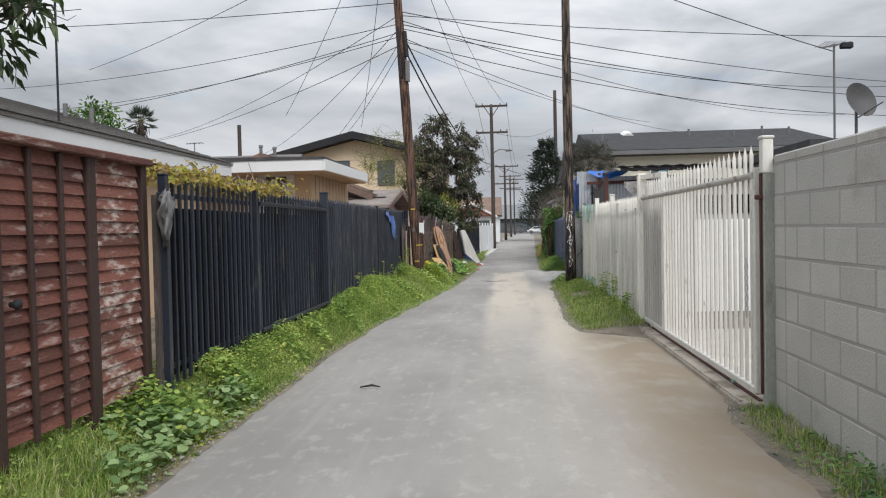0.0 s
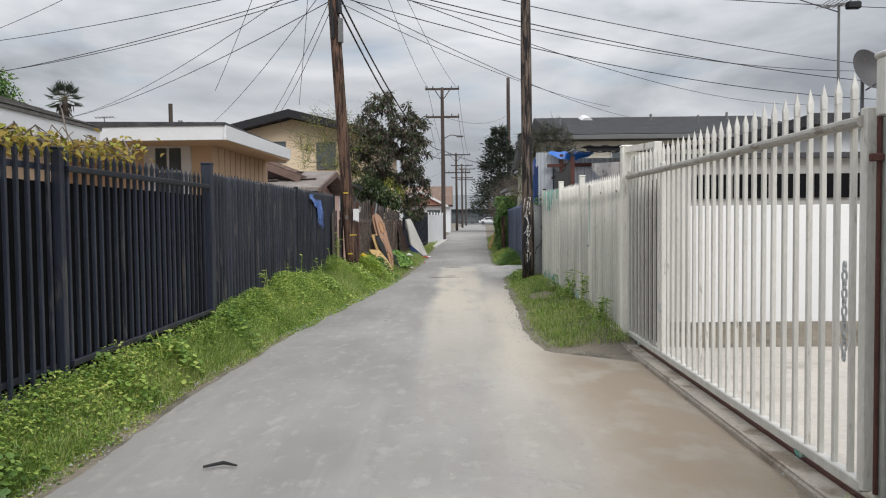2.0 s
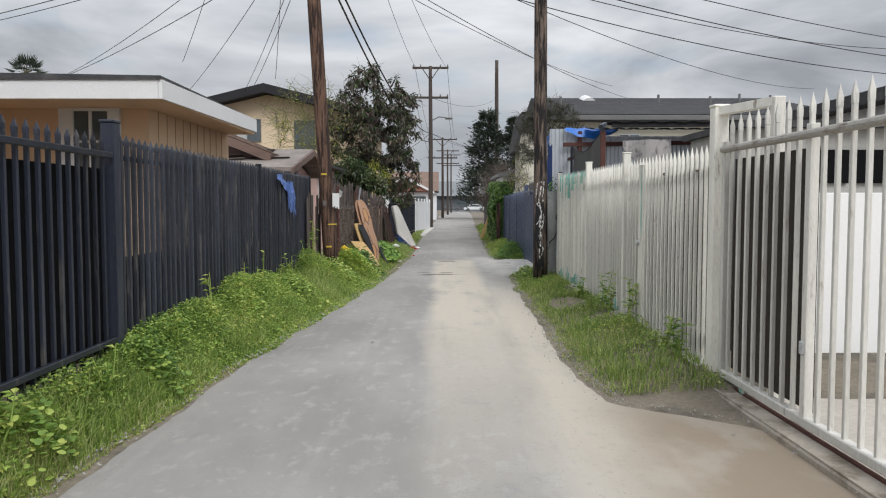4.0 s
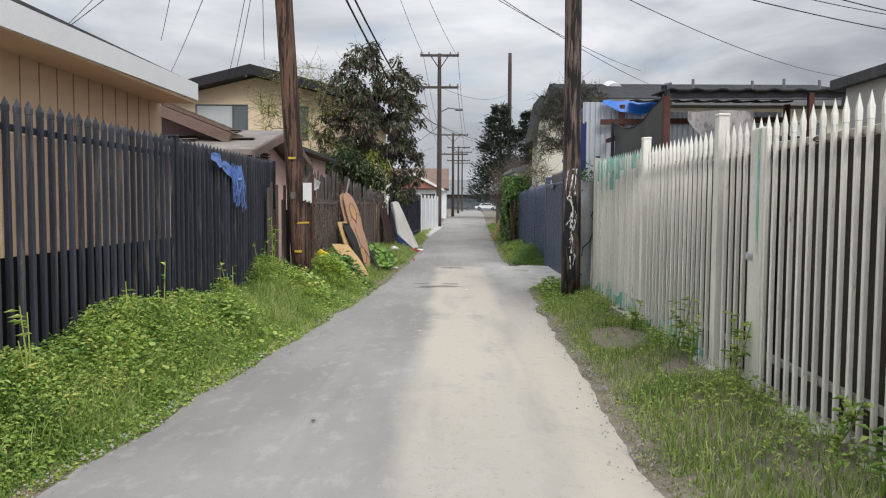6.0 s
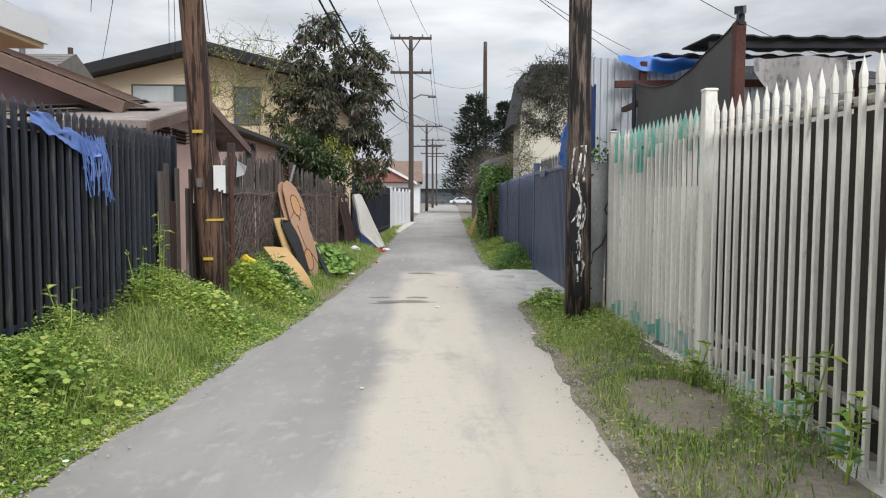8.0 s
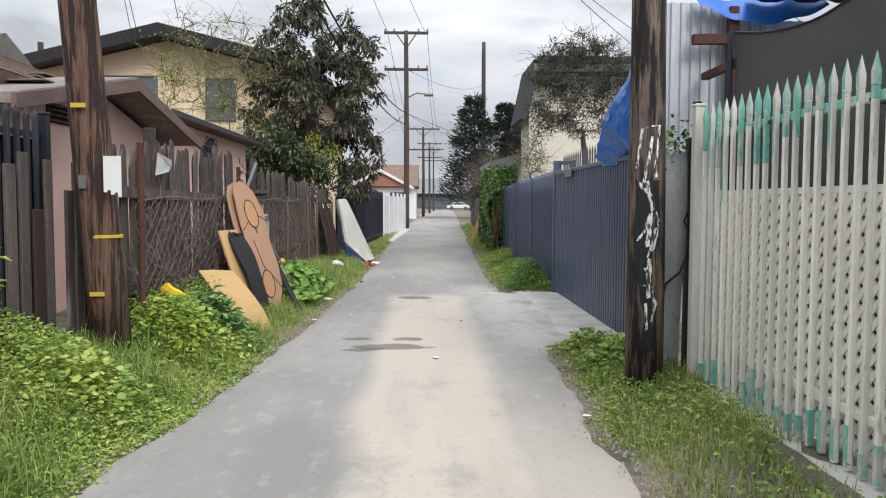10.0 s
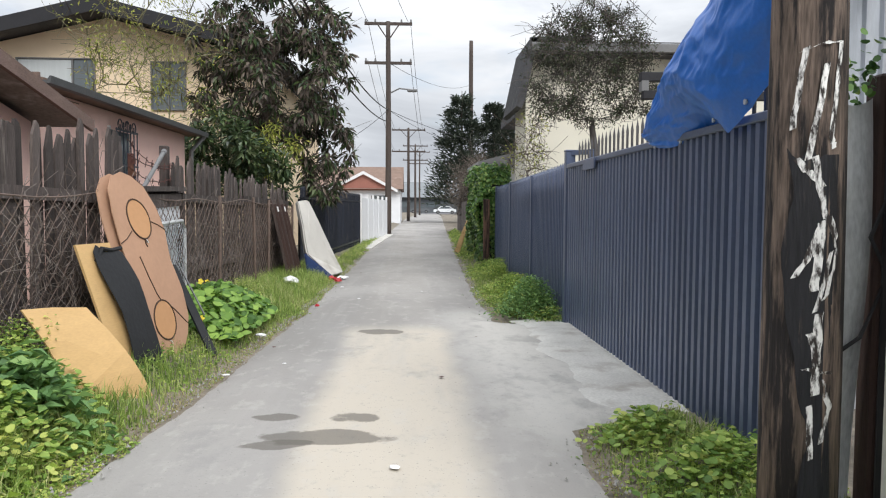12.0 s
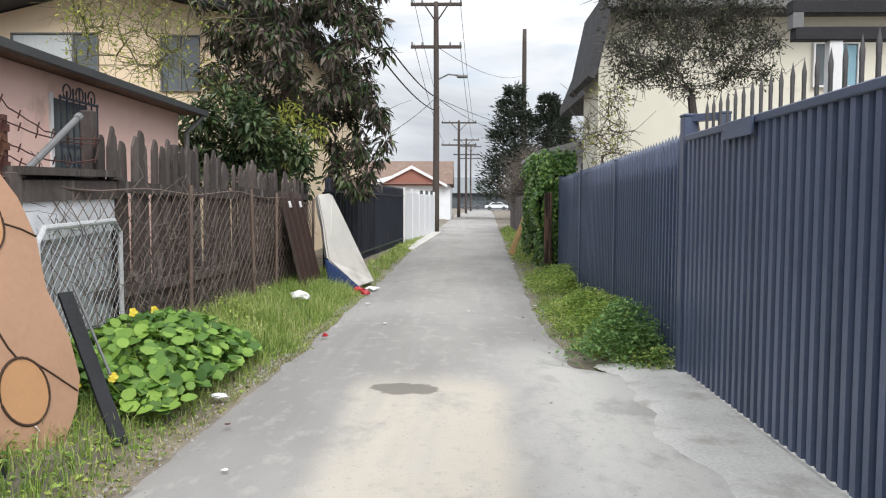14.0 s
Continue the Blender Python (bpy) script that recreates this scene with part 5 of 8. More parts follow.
# ---- far end ----
def far_end():
    h = thing("gable_house", (-2.6, 78, 0), "small house with a red-brown gable and tan roof by the lane", "house")
    part("wall", prism([(-7.5, 0), (-0.4, 0), (-0.4, 2.5), (-3.2, 3.6), (-7.5, 2.5)], "y", 74, 86), M["white_wall"], h)
    part("gable", prism([(-5.6, 2.5), (-0.9, 2.5), (-3.2, 3.7)], "y", 73.7, 73.98), M["far_red"], h)
    part("rake_board", prism([(-5.9, 2.35), (-3.2, 3.72), (-0.6, 2.35), (-0.6, 2.55), (-3.2, 3.95), (-5.9, 2.55)], "y", 73.5, 73.68), M["white_trim"], h)
    part("roof", prism([(73.5, 2.6), (80, 4.6), (86.5, 2.6)], "x", -8, -0.2), M["brown_shingle"], h)
    gable_window(h, -2.6, -1.4, 74.0, 1.2, 2.1, False)
    b = thing("grey_building", (4.5, 190, 0), "grey flat-fronted building closing the end of the lane", "building")
    part("wall", box(-12, 24, 186, 196, 0, 3.4), M["far_grey"], b)
    part("roof", prism([(185, 3.4), (191, 7.0), (197, 3.4)], "x", -13, 25), M["far_grey_roof"], b)
    for k in range(5):
        part("window", box(-9 + k * 6.5, -6.5 + k * 6.5, 185.96, 186.02, 1.2, 2.4), M["glass"], b)
    s = thing("cross_street", (4, 165, 0), "asphalt street crossing the end of the lane", "road", kind="structure")
    part("slab", box(-120, 130, 150, 182, -0.06, 0.035), M["far_road"], s)


M["far_red"] = material("red_brown_siding", (0.30, 0.13, 0.10), 0.9)
M["far_grey"] = material("dark_grey_siding", (0.09, 0.10, 0.11), 0.9)
M["far_grey_roof"] = material("grey_tile_roof", (0.20, 0.215, 0.225), 0.9)
M["far_road"] = material("asphalt", (0.12, 0.12, 0.12), 0.9)
far_end()


# ---- plants ----
def foliage(name, tones, rough=0.55, trans=0.25):
    """Leaves whose tone differs from leaf to leaf."""
    m = bpy.data.materials.new(name)
    m.use_nodes = True
    n, l = m.node_tree.nodes, m.node_tree.links
    b = n["Principled BSDF"]
    b.inputs["Roughness"].default_value = rough
    b.inputs["Specular IOR Level"].default_value = 0.35
    geo = n.new("ShaderNodeNewGeometry")
    ramp = n.new("ShaderNodeValToRGB")
    e = ramp.color_ramp.elements
    while len(e) < len(tones):
        e.new(0.5)
    for i, c in enumerate(tones):
        e[i].position, e[i].color = i / max(1, len(tones) - 1), (*c, 1)
    big = n.new("ShaderNodeTexNoise")
    big.inputs["Scale"].default_value = 1.6
    l.new(geo.outputs["Position"], big.inputs["Vector"])
    ad = n.new("ShaderNodeMath")
    ad.operation = 'MULTIPLY_ADD'
    ad.inputs[1].default_value = 1.1
    l.new(big.outputs["Fac"], ad.inputs[0])
    sub = n.new("ShaderNodeMath")
    sub.operation = 'ADD'
    sub.inputs[1].default_value = -0.55
    l.new(geo.outputs["Random Per Island"], sub.inputs[0])
    l.new(sub.outputs[0], ad.inputs[2])
    l.new(ad.outputs[0], ramp.inputs[0])
    l.new(ramp.outputs[0], b.inputs["Base Color"])
    tr = n.new("ShaderNodeBsdfTranslucent")
    l.new(ramp.outputs[0], tr.inputs["Color"])
    mx = n.new("ShaderNodeMixShader")
    mx.inputs[0].default_value = trans
    l.new(b.outputs[0], mx.inputs[1])
    l.new(tr.outputs[0], mx.inputs[2])
    l.new(mx.outputs[0], n["Material Output"].inputs[0])
    return m


M["grass"] = foliage("fresh_grass", [(0.12, 0.195, 0.044), (0.235, 0.345, 0.072), (0.36, 0.46, 0.12), (0.52, 0.51, 0.25)], 0.55, 0.35)
M["dry_grass"] = foliage("straw_grass", [(0.242, 0.209, 0.077), (0.418, 0.352, 0.165), (0.187, 0.22, 0.055)])
M["weed"] = foliage("leafy_weed", [(0.115, 0.21, 0.050), (0.235, 0.365, 0.082), (0.39, 0.52, 0.12), (0.58, 0.62, 0.18)], 0.55, 0.35)
M["weed_dark"] = foliage("dark_leafy_weed", [(0.085, 0.18, 0.066), (0.17, 0.31, 0.10), (0.28, 0.43, 0.135)])
M["pale_weed"] = foliage("yellow_green_weed", [(0.20, 0.33, 0.05), (0.36, 0.48, 0.08), (0.55, 0.58, 0.14)], 0.55, 0.35)
M["mallow"] = foliage("soft_mallow_leaf", [(0.16, 0.27, 0.10), (0.28, 0.41, 0.17), (0.44, 0.55, 0.28)], 0.6, 0.35)
M["nasturtium"] = foliage("nasturtium_leaf", [(0.055, 0.125, 0.025), (0.13, 0.25, 0.042), (0.27, 0.42, 0.075)])
M["mango"] = foliage("dark_glossy_leaf", [(0.018, 0.034, 0.016), (0.040, 0.068, 0.026), (0.070, 0.112, 0.040), (0.125, 0.150, 0.07)], 0.38, 0.12)
M["dull_leaf"] = foliage("dull_grey_green_leaf", [(0.022, 0.034, 0.018), (0.045, 0.065, 0.03), (0.085, 0.10, 0.05)], 0.7, 0.1)
M["dead_leaf"] = foliage("grey_dead_leaf", [(0.06, 0.05, 0.045), (0.11, 0.09, 0.075), (0.17, 0.14, 0.11)], 0.9, 0.1)
M["willow"] = foliage("yellow_green_leaf", [(0.175, 0.225, 0.037), (0.325, 0.375, 0.075), (0.5, 0.475, 0.125)], 0.6, 0.3)
M["ivy"] = foliage("ivy_leaf", [(0.026, 0.072, 0.018), (0.058, 0.137, 0.029), (0.117, 0.234, 0.046), (0.234, 0.325, 0.078)], 0.45, 0.15)
M["conifer"] = foliage("dark_conifer_needle", [(0.034, 0.048, 0.038), (0.062, 0.080, 0.060), (0.10, 0.12, 0.088)], 0.8, 0.05)
M["vine"] = foliage("dry_yellow_vine", [(0.208, 0.143, 0.039), (0.39, 0.286, 0.065), (0.312, 0.338, 0.065)], 0.7, 0.3)
M["petal"] = foliage("yellow_petal", [(0.80, 0.58, 0.03), (0.85, 0.72, 0.10)], 0.6, 0.3)
M["willow_bark"] = material("olive_twig", (0.13, 0.12, 0.06), 0.9, vary=0.3, bump=0.0)
M["bark"] = material("grey_brown_bark", (0.11, 0.085, 0.07), 0.95, vary=0.35, bump=0.7, stretch=(4, 4, 0.8))
M["grey_bark"] = material("dark_grey_bark", (0.085, 0.075, 0.07), 0.95, vary=0.35, bump=0.6, stretch=(4, 4, 0.8))
M["twig"] = material("grey_twig", (0.20, 0.17, 0.15), 0.95, vary=0.3, bump=0.0)
rs = np.random.RandomState(11)


def leaves(name, pos, nrm, along, length, width, mat, parent=None, round_leaf=False, fold=0.25):
    """Many leaves in one mesh: each a folded blade (or a round leaf) at pos, pointing along, facing nrm."""
    pos, nrm, along = (np.asarray(a, float) for a in (pos, nrm, along))
    n = len(pos)
    along = along / (np.linalg.norm(along, axis=1, keepdims=True) + 1e-9)
    side = np.cross(along, nrm)
    side /= np.linalg.norm(side, axis=1, keepdims=True) + 1e-9
    up = np.cross(side, along)
    L = np.broadcast_to(np.asarray(length, float), n)[:, None]
    W = np.broadcast_to(np.asarray(width, float), n)[:, None]
    if round_leaf:
        k = 7
        v = [pos + along * L * 0.5 * (1 + math.cos(a)) + side * W * 0.5 * math.sin(a) + up * L * fold * (0.15 * math.cos(2 * a)) for a in (2 * math.pi * i / k for i in range(k))]
        v = np.stack(v, 1).reshape(-1, 3)
        f = (np.arange(n)[:, None] * k + np.arange(k)[None]).tolist()
    else:
        v = np.stack([pos, pos + along * L * 0.45 + side * W * 0.5 + up * W * fold, pos + along * L - up * L * 0.12, pos + along * L * 0.45 - side * W * 0.5 + up * W * fold], 1).reshape(-1, 3)
        b = np.arange(n)[:, None] * 4
        f = np.concatenate([b + np.array([[0, 1, 2]]), b + np.array([[0, 2, 3]])], 0).tolist()
    ob = raw_mesh(name, v.tolist(), f, mat, parent)
    return ob


def blades(name, pos, height, width, lean, mat, parent=None):
    """Bent grass blades, three segments each."""
    pos = np.asarray(pos, float)
    n = len(pos)
    a = rs.uniform(0, 2 * math.pi, n)
    d = np.stack([np.cos(a), np.sin(a), np.zeros(n)], 1)
    s = np.stack([-np.sin(a), np.cos(a), np.zeros(n)], 1)
    H, Wd, Ln = (np.asarray(k, float).reshape(-1, 1) for k in (height, width, lean))
    z = np.array([[0, 0, 1.0]])
    m = pos + z * H * 0.55 + d * Ln * H * 0.25
    t = pos + z * H * (1 - 0.25 * Ln) + d * Ln * H
    v = np.stack([pos - s * Wd / 2, pos + s * Wd / 2, m + s * Wd * 0.4, m - s * Wd * 0.4, t], 1).reshape(-1, 3)
    b = np.arange(n)[:, None] * 5
    f = (b + np.array([[0, 1, 2, 3]])).tolist() + (b + np.array([[3, 2, 4]])).tolist()
    return raw_mesh(name, v.tolist(), f, mat, parent)


def on_verge(n, y0, y1, side, reach, power=1.0):
    """Random places on a verge: from the lane's ragged edge towards the fence line."""
    out = []
    for y in rs.uniform(y0, y1, n):
        u = rs.uniform() ** power
        if side < 0:
            a, b = road_left(y) + 0.04, min(lerp_table(LEFT_LINE, y), road_left(y) - 0.25)
            b = a + (b - a) * reach
        else:
            a, b = road_right(y) - 0.03, max(lerp_table(RIGHT_LINE, y), road_right(y) + 0.2)
            b = a + (b - a) * reach
        x = a + (b - a) * u
        out.append((x, y, ground_z(x, y) - 0.01, u))
    return np.array(out)


def tuft_noise(p, scale=1.4, seed=0.0):
    return np.array([0.5 + 0.5 * noise.noise((x * scale, y * scale, seed)) for x, y in p[:, :2]])


BARE = ((1.52, 14.65, 0.25, 0.62), (1.72, 13.1, 0.20, 0.32), (1.80, 15.9, 0.10, 0.5))


def bare(p):
    """How trodden the right-hand verge is: bare earth in patches, and a slanting end at the driveway."""
    out = np.zeros(len(p))
    for i, (x, y) in enumerate(p[:, :2]):
        wob = 0.5 * noise.noise((x * 4, y * 4, 6))
        for cx, cy, rx, ry in BARE:
            if ((x - cx) / rx) ** 2 + ((y - cy) / ry) ** 2 < 1 + wob:
                out[i] = 0.93
        if x > 1.0 and 23.2 < y < 25.2 and y < 23.45 + (1.75 - x) * 1.9 + 0.5 * wob:
            out[i] = 1.0
    return out


def build_grass():
    # left verge
    sets = [(-1, 0.4, 10, 34000, 1.05), (-1, 10, 20, 40000, 1.05), (-1, 20, 31, 30000, 0.95), (-1, 31, 48, 6000, 0.7)]
    sets += [(1, 10.0, 19.9, 26000, 0.92), (1, 23.5, 31, 14000, 1.0), (1, 31, 52, 7000, 0.9), (1, 1.0, 5.6, 5000, 1.1)]
    for k, (side, y0, y1, n, reach) in enumerate(sets):
        p = on_verge(n, y0, y1, side, reach)
        t = tuft_noise(p, 1.3, k)
        keep = rs.uniform(size=n) < 0.25 + 1.1 * t
        keep &= rs.uniform(size=n) > bare(p)
        p, t = p[keep], t[keep]
        edge = np.clip(p[:, 3] * 4, 0.25, 1)
        h = (0.035 + 0.12 * rs.uniform(size=len(p)) * (0.4 + 1.2 * t)) * edge
        if side < 0 and y0 >= 20:
            h *= 1.25
        if side > 0:
            h *= 0.8
        ob = blades("grass", p[:, :3], h, rs.uniform(0.004, 0.009, len(p)), rs.uniform(0.1, 0.8, len(p)), M["grass"])
        tagged(ob, "fresh green grass on the lane verge", "grass", kind="stuff")
    # long soft grass on the left bank
    for y0, y1, n, hh in ((1.0, 7.5, 14000, 0.26), (7.5, 19.4, 26000, 0.30), (23.6, 28.6, 9000, 0.30)):
        p = on_verge(n, y0, y1, -1, 0.85)
        t = tuft_noise(p, 1.6, 77)
        keep = rs.uniform(size=n) < np.clip((t - 0.34) * 5, 0, 1)
        p, t = p[keep], t[keep]
        h = hh * rs.uniform(0.35, 1.0, len(p)) * np.clip(p[:, 3] * 3, 0.2, 1) * np.clip((p[:, 1] + 2) / 16, 0.55, 1)
        ob = blades("long_grass", p[:, :3], h, rs.uniform(0.004, 0.008, len(p)), rs.uniform(0.2, 0.9, len(p)), M["grass"])
        tagged(ob, "long soft bright green grass on the bank", "grass", kind="stuff")
    # tiny stones and leaf crumbs along both edges
    verts, faces = [], []
    for side, y0, y1, n in ((-1, 1, 34, 1500), (1, 5, 19.4, 1000), (1, 24.2, 34, 500)):
        for y in rs.uniform(y0, y1, n):
            e = road_left(y) if side < 0 else road_right(y)
            x = e - side * abs(rs.normal(0, 0.10)) + side * 0.04
            r = rs.uniform(0.003, 0.010)
            k = len(verts)
            for a in range(4):
                verts.append((x + r * math.cos(a * 1.57 + y), y + r * math.sin(a * 1.57 + y) * 1.3, 0.012))
            verts.append((x + rs.normal(0, 0.3) * r, y, 0.014 + r * 1.1))
            faces += [(k, k + 1, k + 4), (k + 1, k + 2, k + 4), (k + 2, k + 3, k + 4), (k + 3, k, k + 4)]
    tagged(raw_mesh("gravel", verts, faces, M["mortar"]), "scattered grit along the lane's edges", "gravel", kind="stuff")
    # straw along the lane's edges
    for side, y0, y1, n in ((-1, 0.4, 31, 19000), (1, 10, 20, 3000), (1, 23.5, 34, 1500)):
        p = on_verge(n, y0, y1, side, 0.24, 1.3)
        ob = blades("straw", p[:, :3], rs.uniform(0.008, 0.045, n), rs.uniform(0.003, 0.008, n), rs.uniform(0.5, 1.6, n), M["dry_grass"])
        tagged(ob, "dry straw litter along the lane's edge", "grass", kind="stuff")


build_grass()


def weed_patch(n, place, height, size, mat, round_leaf=False, label="low leafy green weeds on the verge", name="weeds", spread=1.0):
    """Leaves of low weeds: place gives x, y, ground z; height the tallest leaf there."""
    p = np.asarray(place, float)
    h = height * rs.uniform(0.1, 1.0, len(p)) ** 0.8
    pos = p[:, :3] + np.stack([rs.normal(0, 0.02, len(p)), rs.normal(0, 0.02, len(p)), h], 1)
    a = rs.uniform(0, 2 * math.pi, len(p))
    al = np.stack([np.cos(a), np.sin(a), rs.uniform(-0.5, 0.4, len(p))], 1)
    nr = np.stack([rs.normal(0, 0.45, len(p)), rs.normal(0, 0.45, len(p)), np.ones(len(p))], 1)
    s = size * rs.uniform(0.6, 1.4, len(p))
    ob = leaves(name, pos, nr, al, s, s * (1.0 if round_leaf else 0.6), mat, None, round_leaf)
    return tagged(ob, label, "weeds", kind="stuff")


def build_weeds():
    for side, y0, y1, n, reach, hh, size, mat in (
            (-1, 0.5, 9.5, 34000, 1.0, 0.19, 0.029, "weed"), (-1, 9.5, 20, 105000, 1.05, 0.33, 0.029, "weed"), (-1, 20, 30.5, 7000, 0.9, 0.16, 0.036, "weed"),
            (-1, 31, 48, 2500, 0.6, 0.12, 0.05, "weed"),
            (1, 10, 19.9, 17000, 0.9, 0.15, 0.030, "weed"), (1, 23.5, 31.5, 18000, 1.0, 0.26, 0.034, "weed"), (1, 31.5, 55, 5000, 0.9, 0.22, 0.06, "weed"), (1, 0.8, 5.8, 1500, 1.0, 0.14, 0.04, "weed_dark")):
        p = on_verge(n, y0, y1, side, reach)
        t = tuft_noise(p, 1.1, 31 + y0)
        keep = rs.uniform(size=n) < np.clip((t - (0.14 if side < 0 and y1 <= 20 else 0.30)) * 3.2, 0.05, 1)
        keep &= rs.uniform(size=n) > bare(p)
        p, t = p[keep], t[keep]
        if side < 0:
            keep = ~((p[:, 1] > 19.45) & (p[:, 1] < 20.5) & (p[:, 0] > -1.8))
            p, t = p[keep], t[keep]
        if side < 0 and 9 < y0 < 10:
            hh = hh * np.clip((p[:, 1] - 6.5) / 6.5, 0.5, 1.45)
        weed_patch(len(p), p, hh * np.clip(p[:, 3] * 1.5, 0.12, 1) ** 1.2 * np.clip(t * 1.5, 0.3, 1.2), size, M[mat])
    # mallow clumps with broad leaves
    for cx, cy, r, n, hh in ((-2.35, 4.5, 0.45, 900, 0.34), (-2.3, 5.6, 0.35, 500, 0.28), (-2.25, 8.4, 0.3, 500, 0.26), (-2.3, 7.4, 0.3, 300, 0.25), (-2.25, 10.0, 0.3, 500, 0.26), (-2.2, 12.6, 0.35, 500, 0.3), (-2.05, 14.6, 0.4, 700, 0.35),
                         (-1.9, 17.2, 0.45, 1100, 0.40), (-1.75, 18.9, 0.42, 1900, 0.38), (-1.78, 19.4, 0.34, 1400, 0.34), (-1.7, 19.7, 0.25, 400, 0.25), (1.62, 18.6, 0.3, 600, 0.22), (1.5, 19.3, 0.25, 500, 0.2)):
        q = rs.normal(0, 0.5, (n, 2)) * r
        if cx < 0:
            q = q[np.array([cx + a < road_left(cy + b) - 0.02 for a, b in q])]
        n = len(q)
        pl = np.stack([np.minimum(cx + q[:, 0], 9), cy + q[:, 1], [ground_z(cx + a, cy + b) for a, b in q]], 1)
        weed_patch(n, pl, hh * np.exp(-(q ** 2).sum(1) / r ** 2), 0.036, M["weed"], True, "clump of broad-leaved mallow on the verge", "mallow_clump")
    # lush weeds beside the pole: pale yellow-green leaves, then broad dark ones
    for cx, cy, r, n, hh, size, mat in ((-1.80, 18.62, 0.36, 900, 0.42, 0.055, "pale_weed"), (-1.66, 19.25, 0.32, 620, 0.46, 0.085, "weed_dark"), (-2.15, 4.3, 0.50, 420, 0.24, 0.058, "mallow"), (-2.0, 3.75, 0.42, 300, 0.22, 0.058, "mallow"), (-2.2, 5.35, 0.35, 240, 0.22, 0.052, "mallow")):
        q = rs.normal(0, 0.5, (n, 2)) * r
        q = q[np.array([cx + a < road_left(cy + b) + 0.02 for a, b in q])]
        n = len(q)
        pl = np.stack([cx + q[:, 0], cy + q[:, 1], [ground_z(cx + a, cy + b) for a, b in q]], 1)
        weed_patch(n, pl, hh * np.exp(-(q ** 2).sum(1) / r ** 2), size, M[mat], mat == "mallow", "clump of lush broad-leaved weeds on the bank", "weed_clump")
    # bushy dark weed at the foot of the navy fence
    for cx, cy, r, n, hh in ((1.66, 24.0, 0.34, 2600, 0.50), (1.70, 25.0, 0.35, 1800, 0.42), (1.78, 26.4, 0.4, 1500, 0.32), (1.85, 28.5, 0.4, 1200, 0.3)):
        q = rs.normal(0, 0.5, (n, 2)) * r
        pl = np.stack([np.minimum(cx + q[:, 0], 1.9), cy + q[:, 1], np.zeros(n)], 1)
        weed_patch(n, pl, hh * np.exp(-(q ** 2).sum(1) / r ** 2), 0.038, M["weed_dark" if cy < 24.5 else "weed"], False, "bushy green weed at the fence foot", "weed_bush")
    # nasturtiums
    n = 1700
    q = np.stack([rs.uniform(-2.1, -1.2, n), rs.uniform(21.95, 23.85, n)], 1)
    dome = np.clip(1 - ((q[:, 0] + 1.69) / 0.50) ** 2, 0, 1) * np.clip(1 - ((q[:, 1] - 22.9) / 1.0) ** 2, 0, 1)
    q, dome = q[dome > 0.04], dome[dome > 0.04]
    z = 0.06 + 0.46 * np.sqrt(dome) * rs.uniform(0.45, 1.0, len(q))
    pos = np.stack([q[:, 0], q[:, 1], z], 1)
    a = rs.uniform(0, 2 * math.pi, len(q))
    nr = np.stack([(q[:, 0] + 1.69) * 0.9 + rs.normal(0.25, 0.55, len(q)), (q[:, 1] - 22.9) * 0.5 + rs.normal(-0.45, 0.55, len(q)), np.ones(len(q))], 1)
    s = rs.uniform(0.05, 0.105, len(q))
    ob = thing("nasturtium_plant", (-1.6, 22.9, 0.02), "nasturtium with round bright leaves and yellow flowers", "plant")
    leaves("foliage", pos, nr, np.stack([np.cos(a), np.sin(a), -0.2 + 0 * a], 1), s, s, M["nasturtium"], ob, True)
    st = bmesh.new()
    for i in range(0, len(pos), 5):
        tube_bm(st, [(pos[i][0] * 0.6 - 1.6 * 0.4, pos[i][1] * 0.6 + 22.9 * 0.4, 0.0), pos[i]], 0.004, 4, False)
    part("stem", st, M["weed"], ob)
    for i in rs.choice(np.where(z > 0.2)[0], 12, replace=False):
        c = pos[i] + np.array([0.05, -0.05, 0.03])
        k = 5
        pa = [2 * math.pi * j / k for j in range(k)]
        leaves("flower", np.repeat(c[None], k, 0), np.repeat([[0.5, -0.6, 0.6]], k, 0), [(0.6 * math.cos(j), 0.6 * math.cos(j) * 0.3 + 0.4 * math.sin(j), math.sin(j)) for j in pa], 0.03, 0.028, M["petal"], ob, True)
    # tall weeds by the fences
    for k, (x, y, hgt, nl) in enumerate(((-2.28, 17.0, 1.05, 60), (-2.3, 16.6, 0.7, 40), (-2.3, 13.4, 0.65, 36), (-2.35, 12.9, 0.55, 30), (-2.32, 11.6, 0.6, 34), (-2.3, 10.6, 0.45, 26), (-2.3, 9.3, 0.4, 26), (-2.34, 8.2, 0.4, 26), (-2.3, 15.3, 0.6, 36),
                                         (1.80, 13.8, 0.5, 40), (1.76, 13.3, 0.42, 36), (1.80, 12.6, 0.55, 46), (1.78, 11.2, 0.45, 36), (1.74, 10.7, 0.4, 30), (1.72, 15.0, 0.3, 24))):
        g = ground_z(x, y)
        w = thing("tall_weed", (x, y, g), "tall leafy weed rising against the fence", "weed", "tall weeds by the fences")
        bm = bmesh.new()
        pos, al = [], []
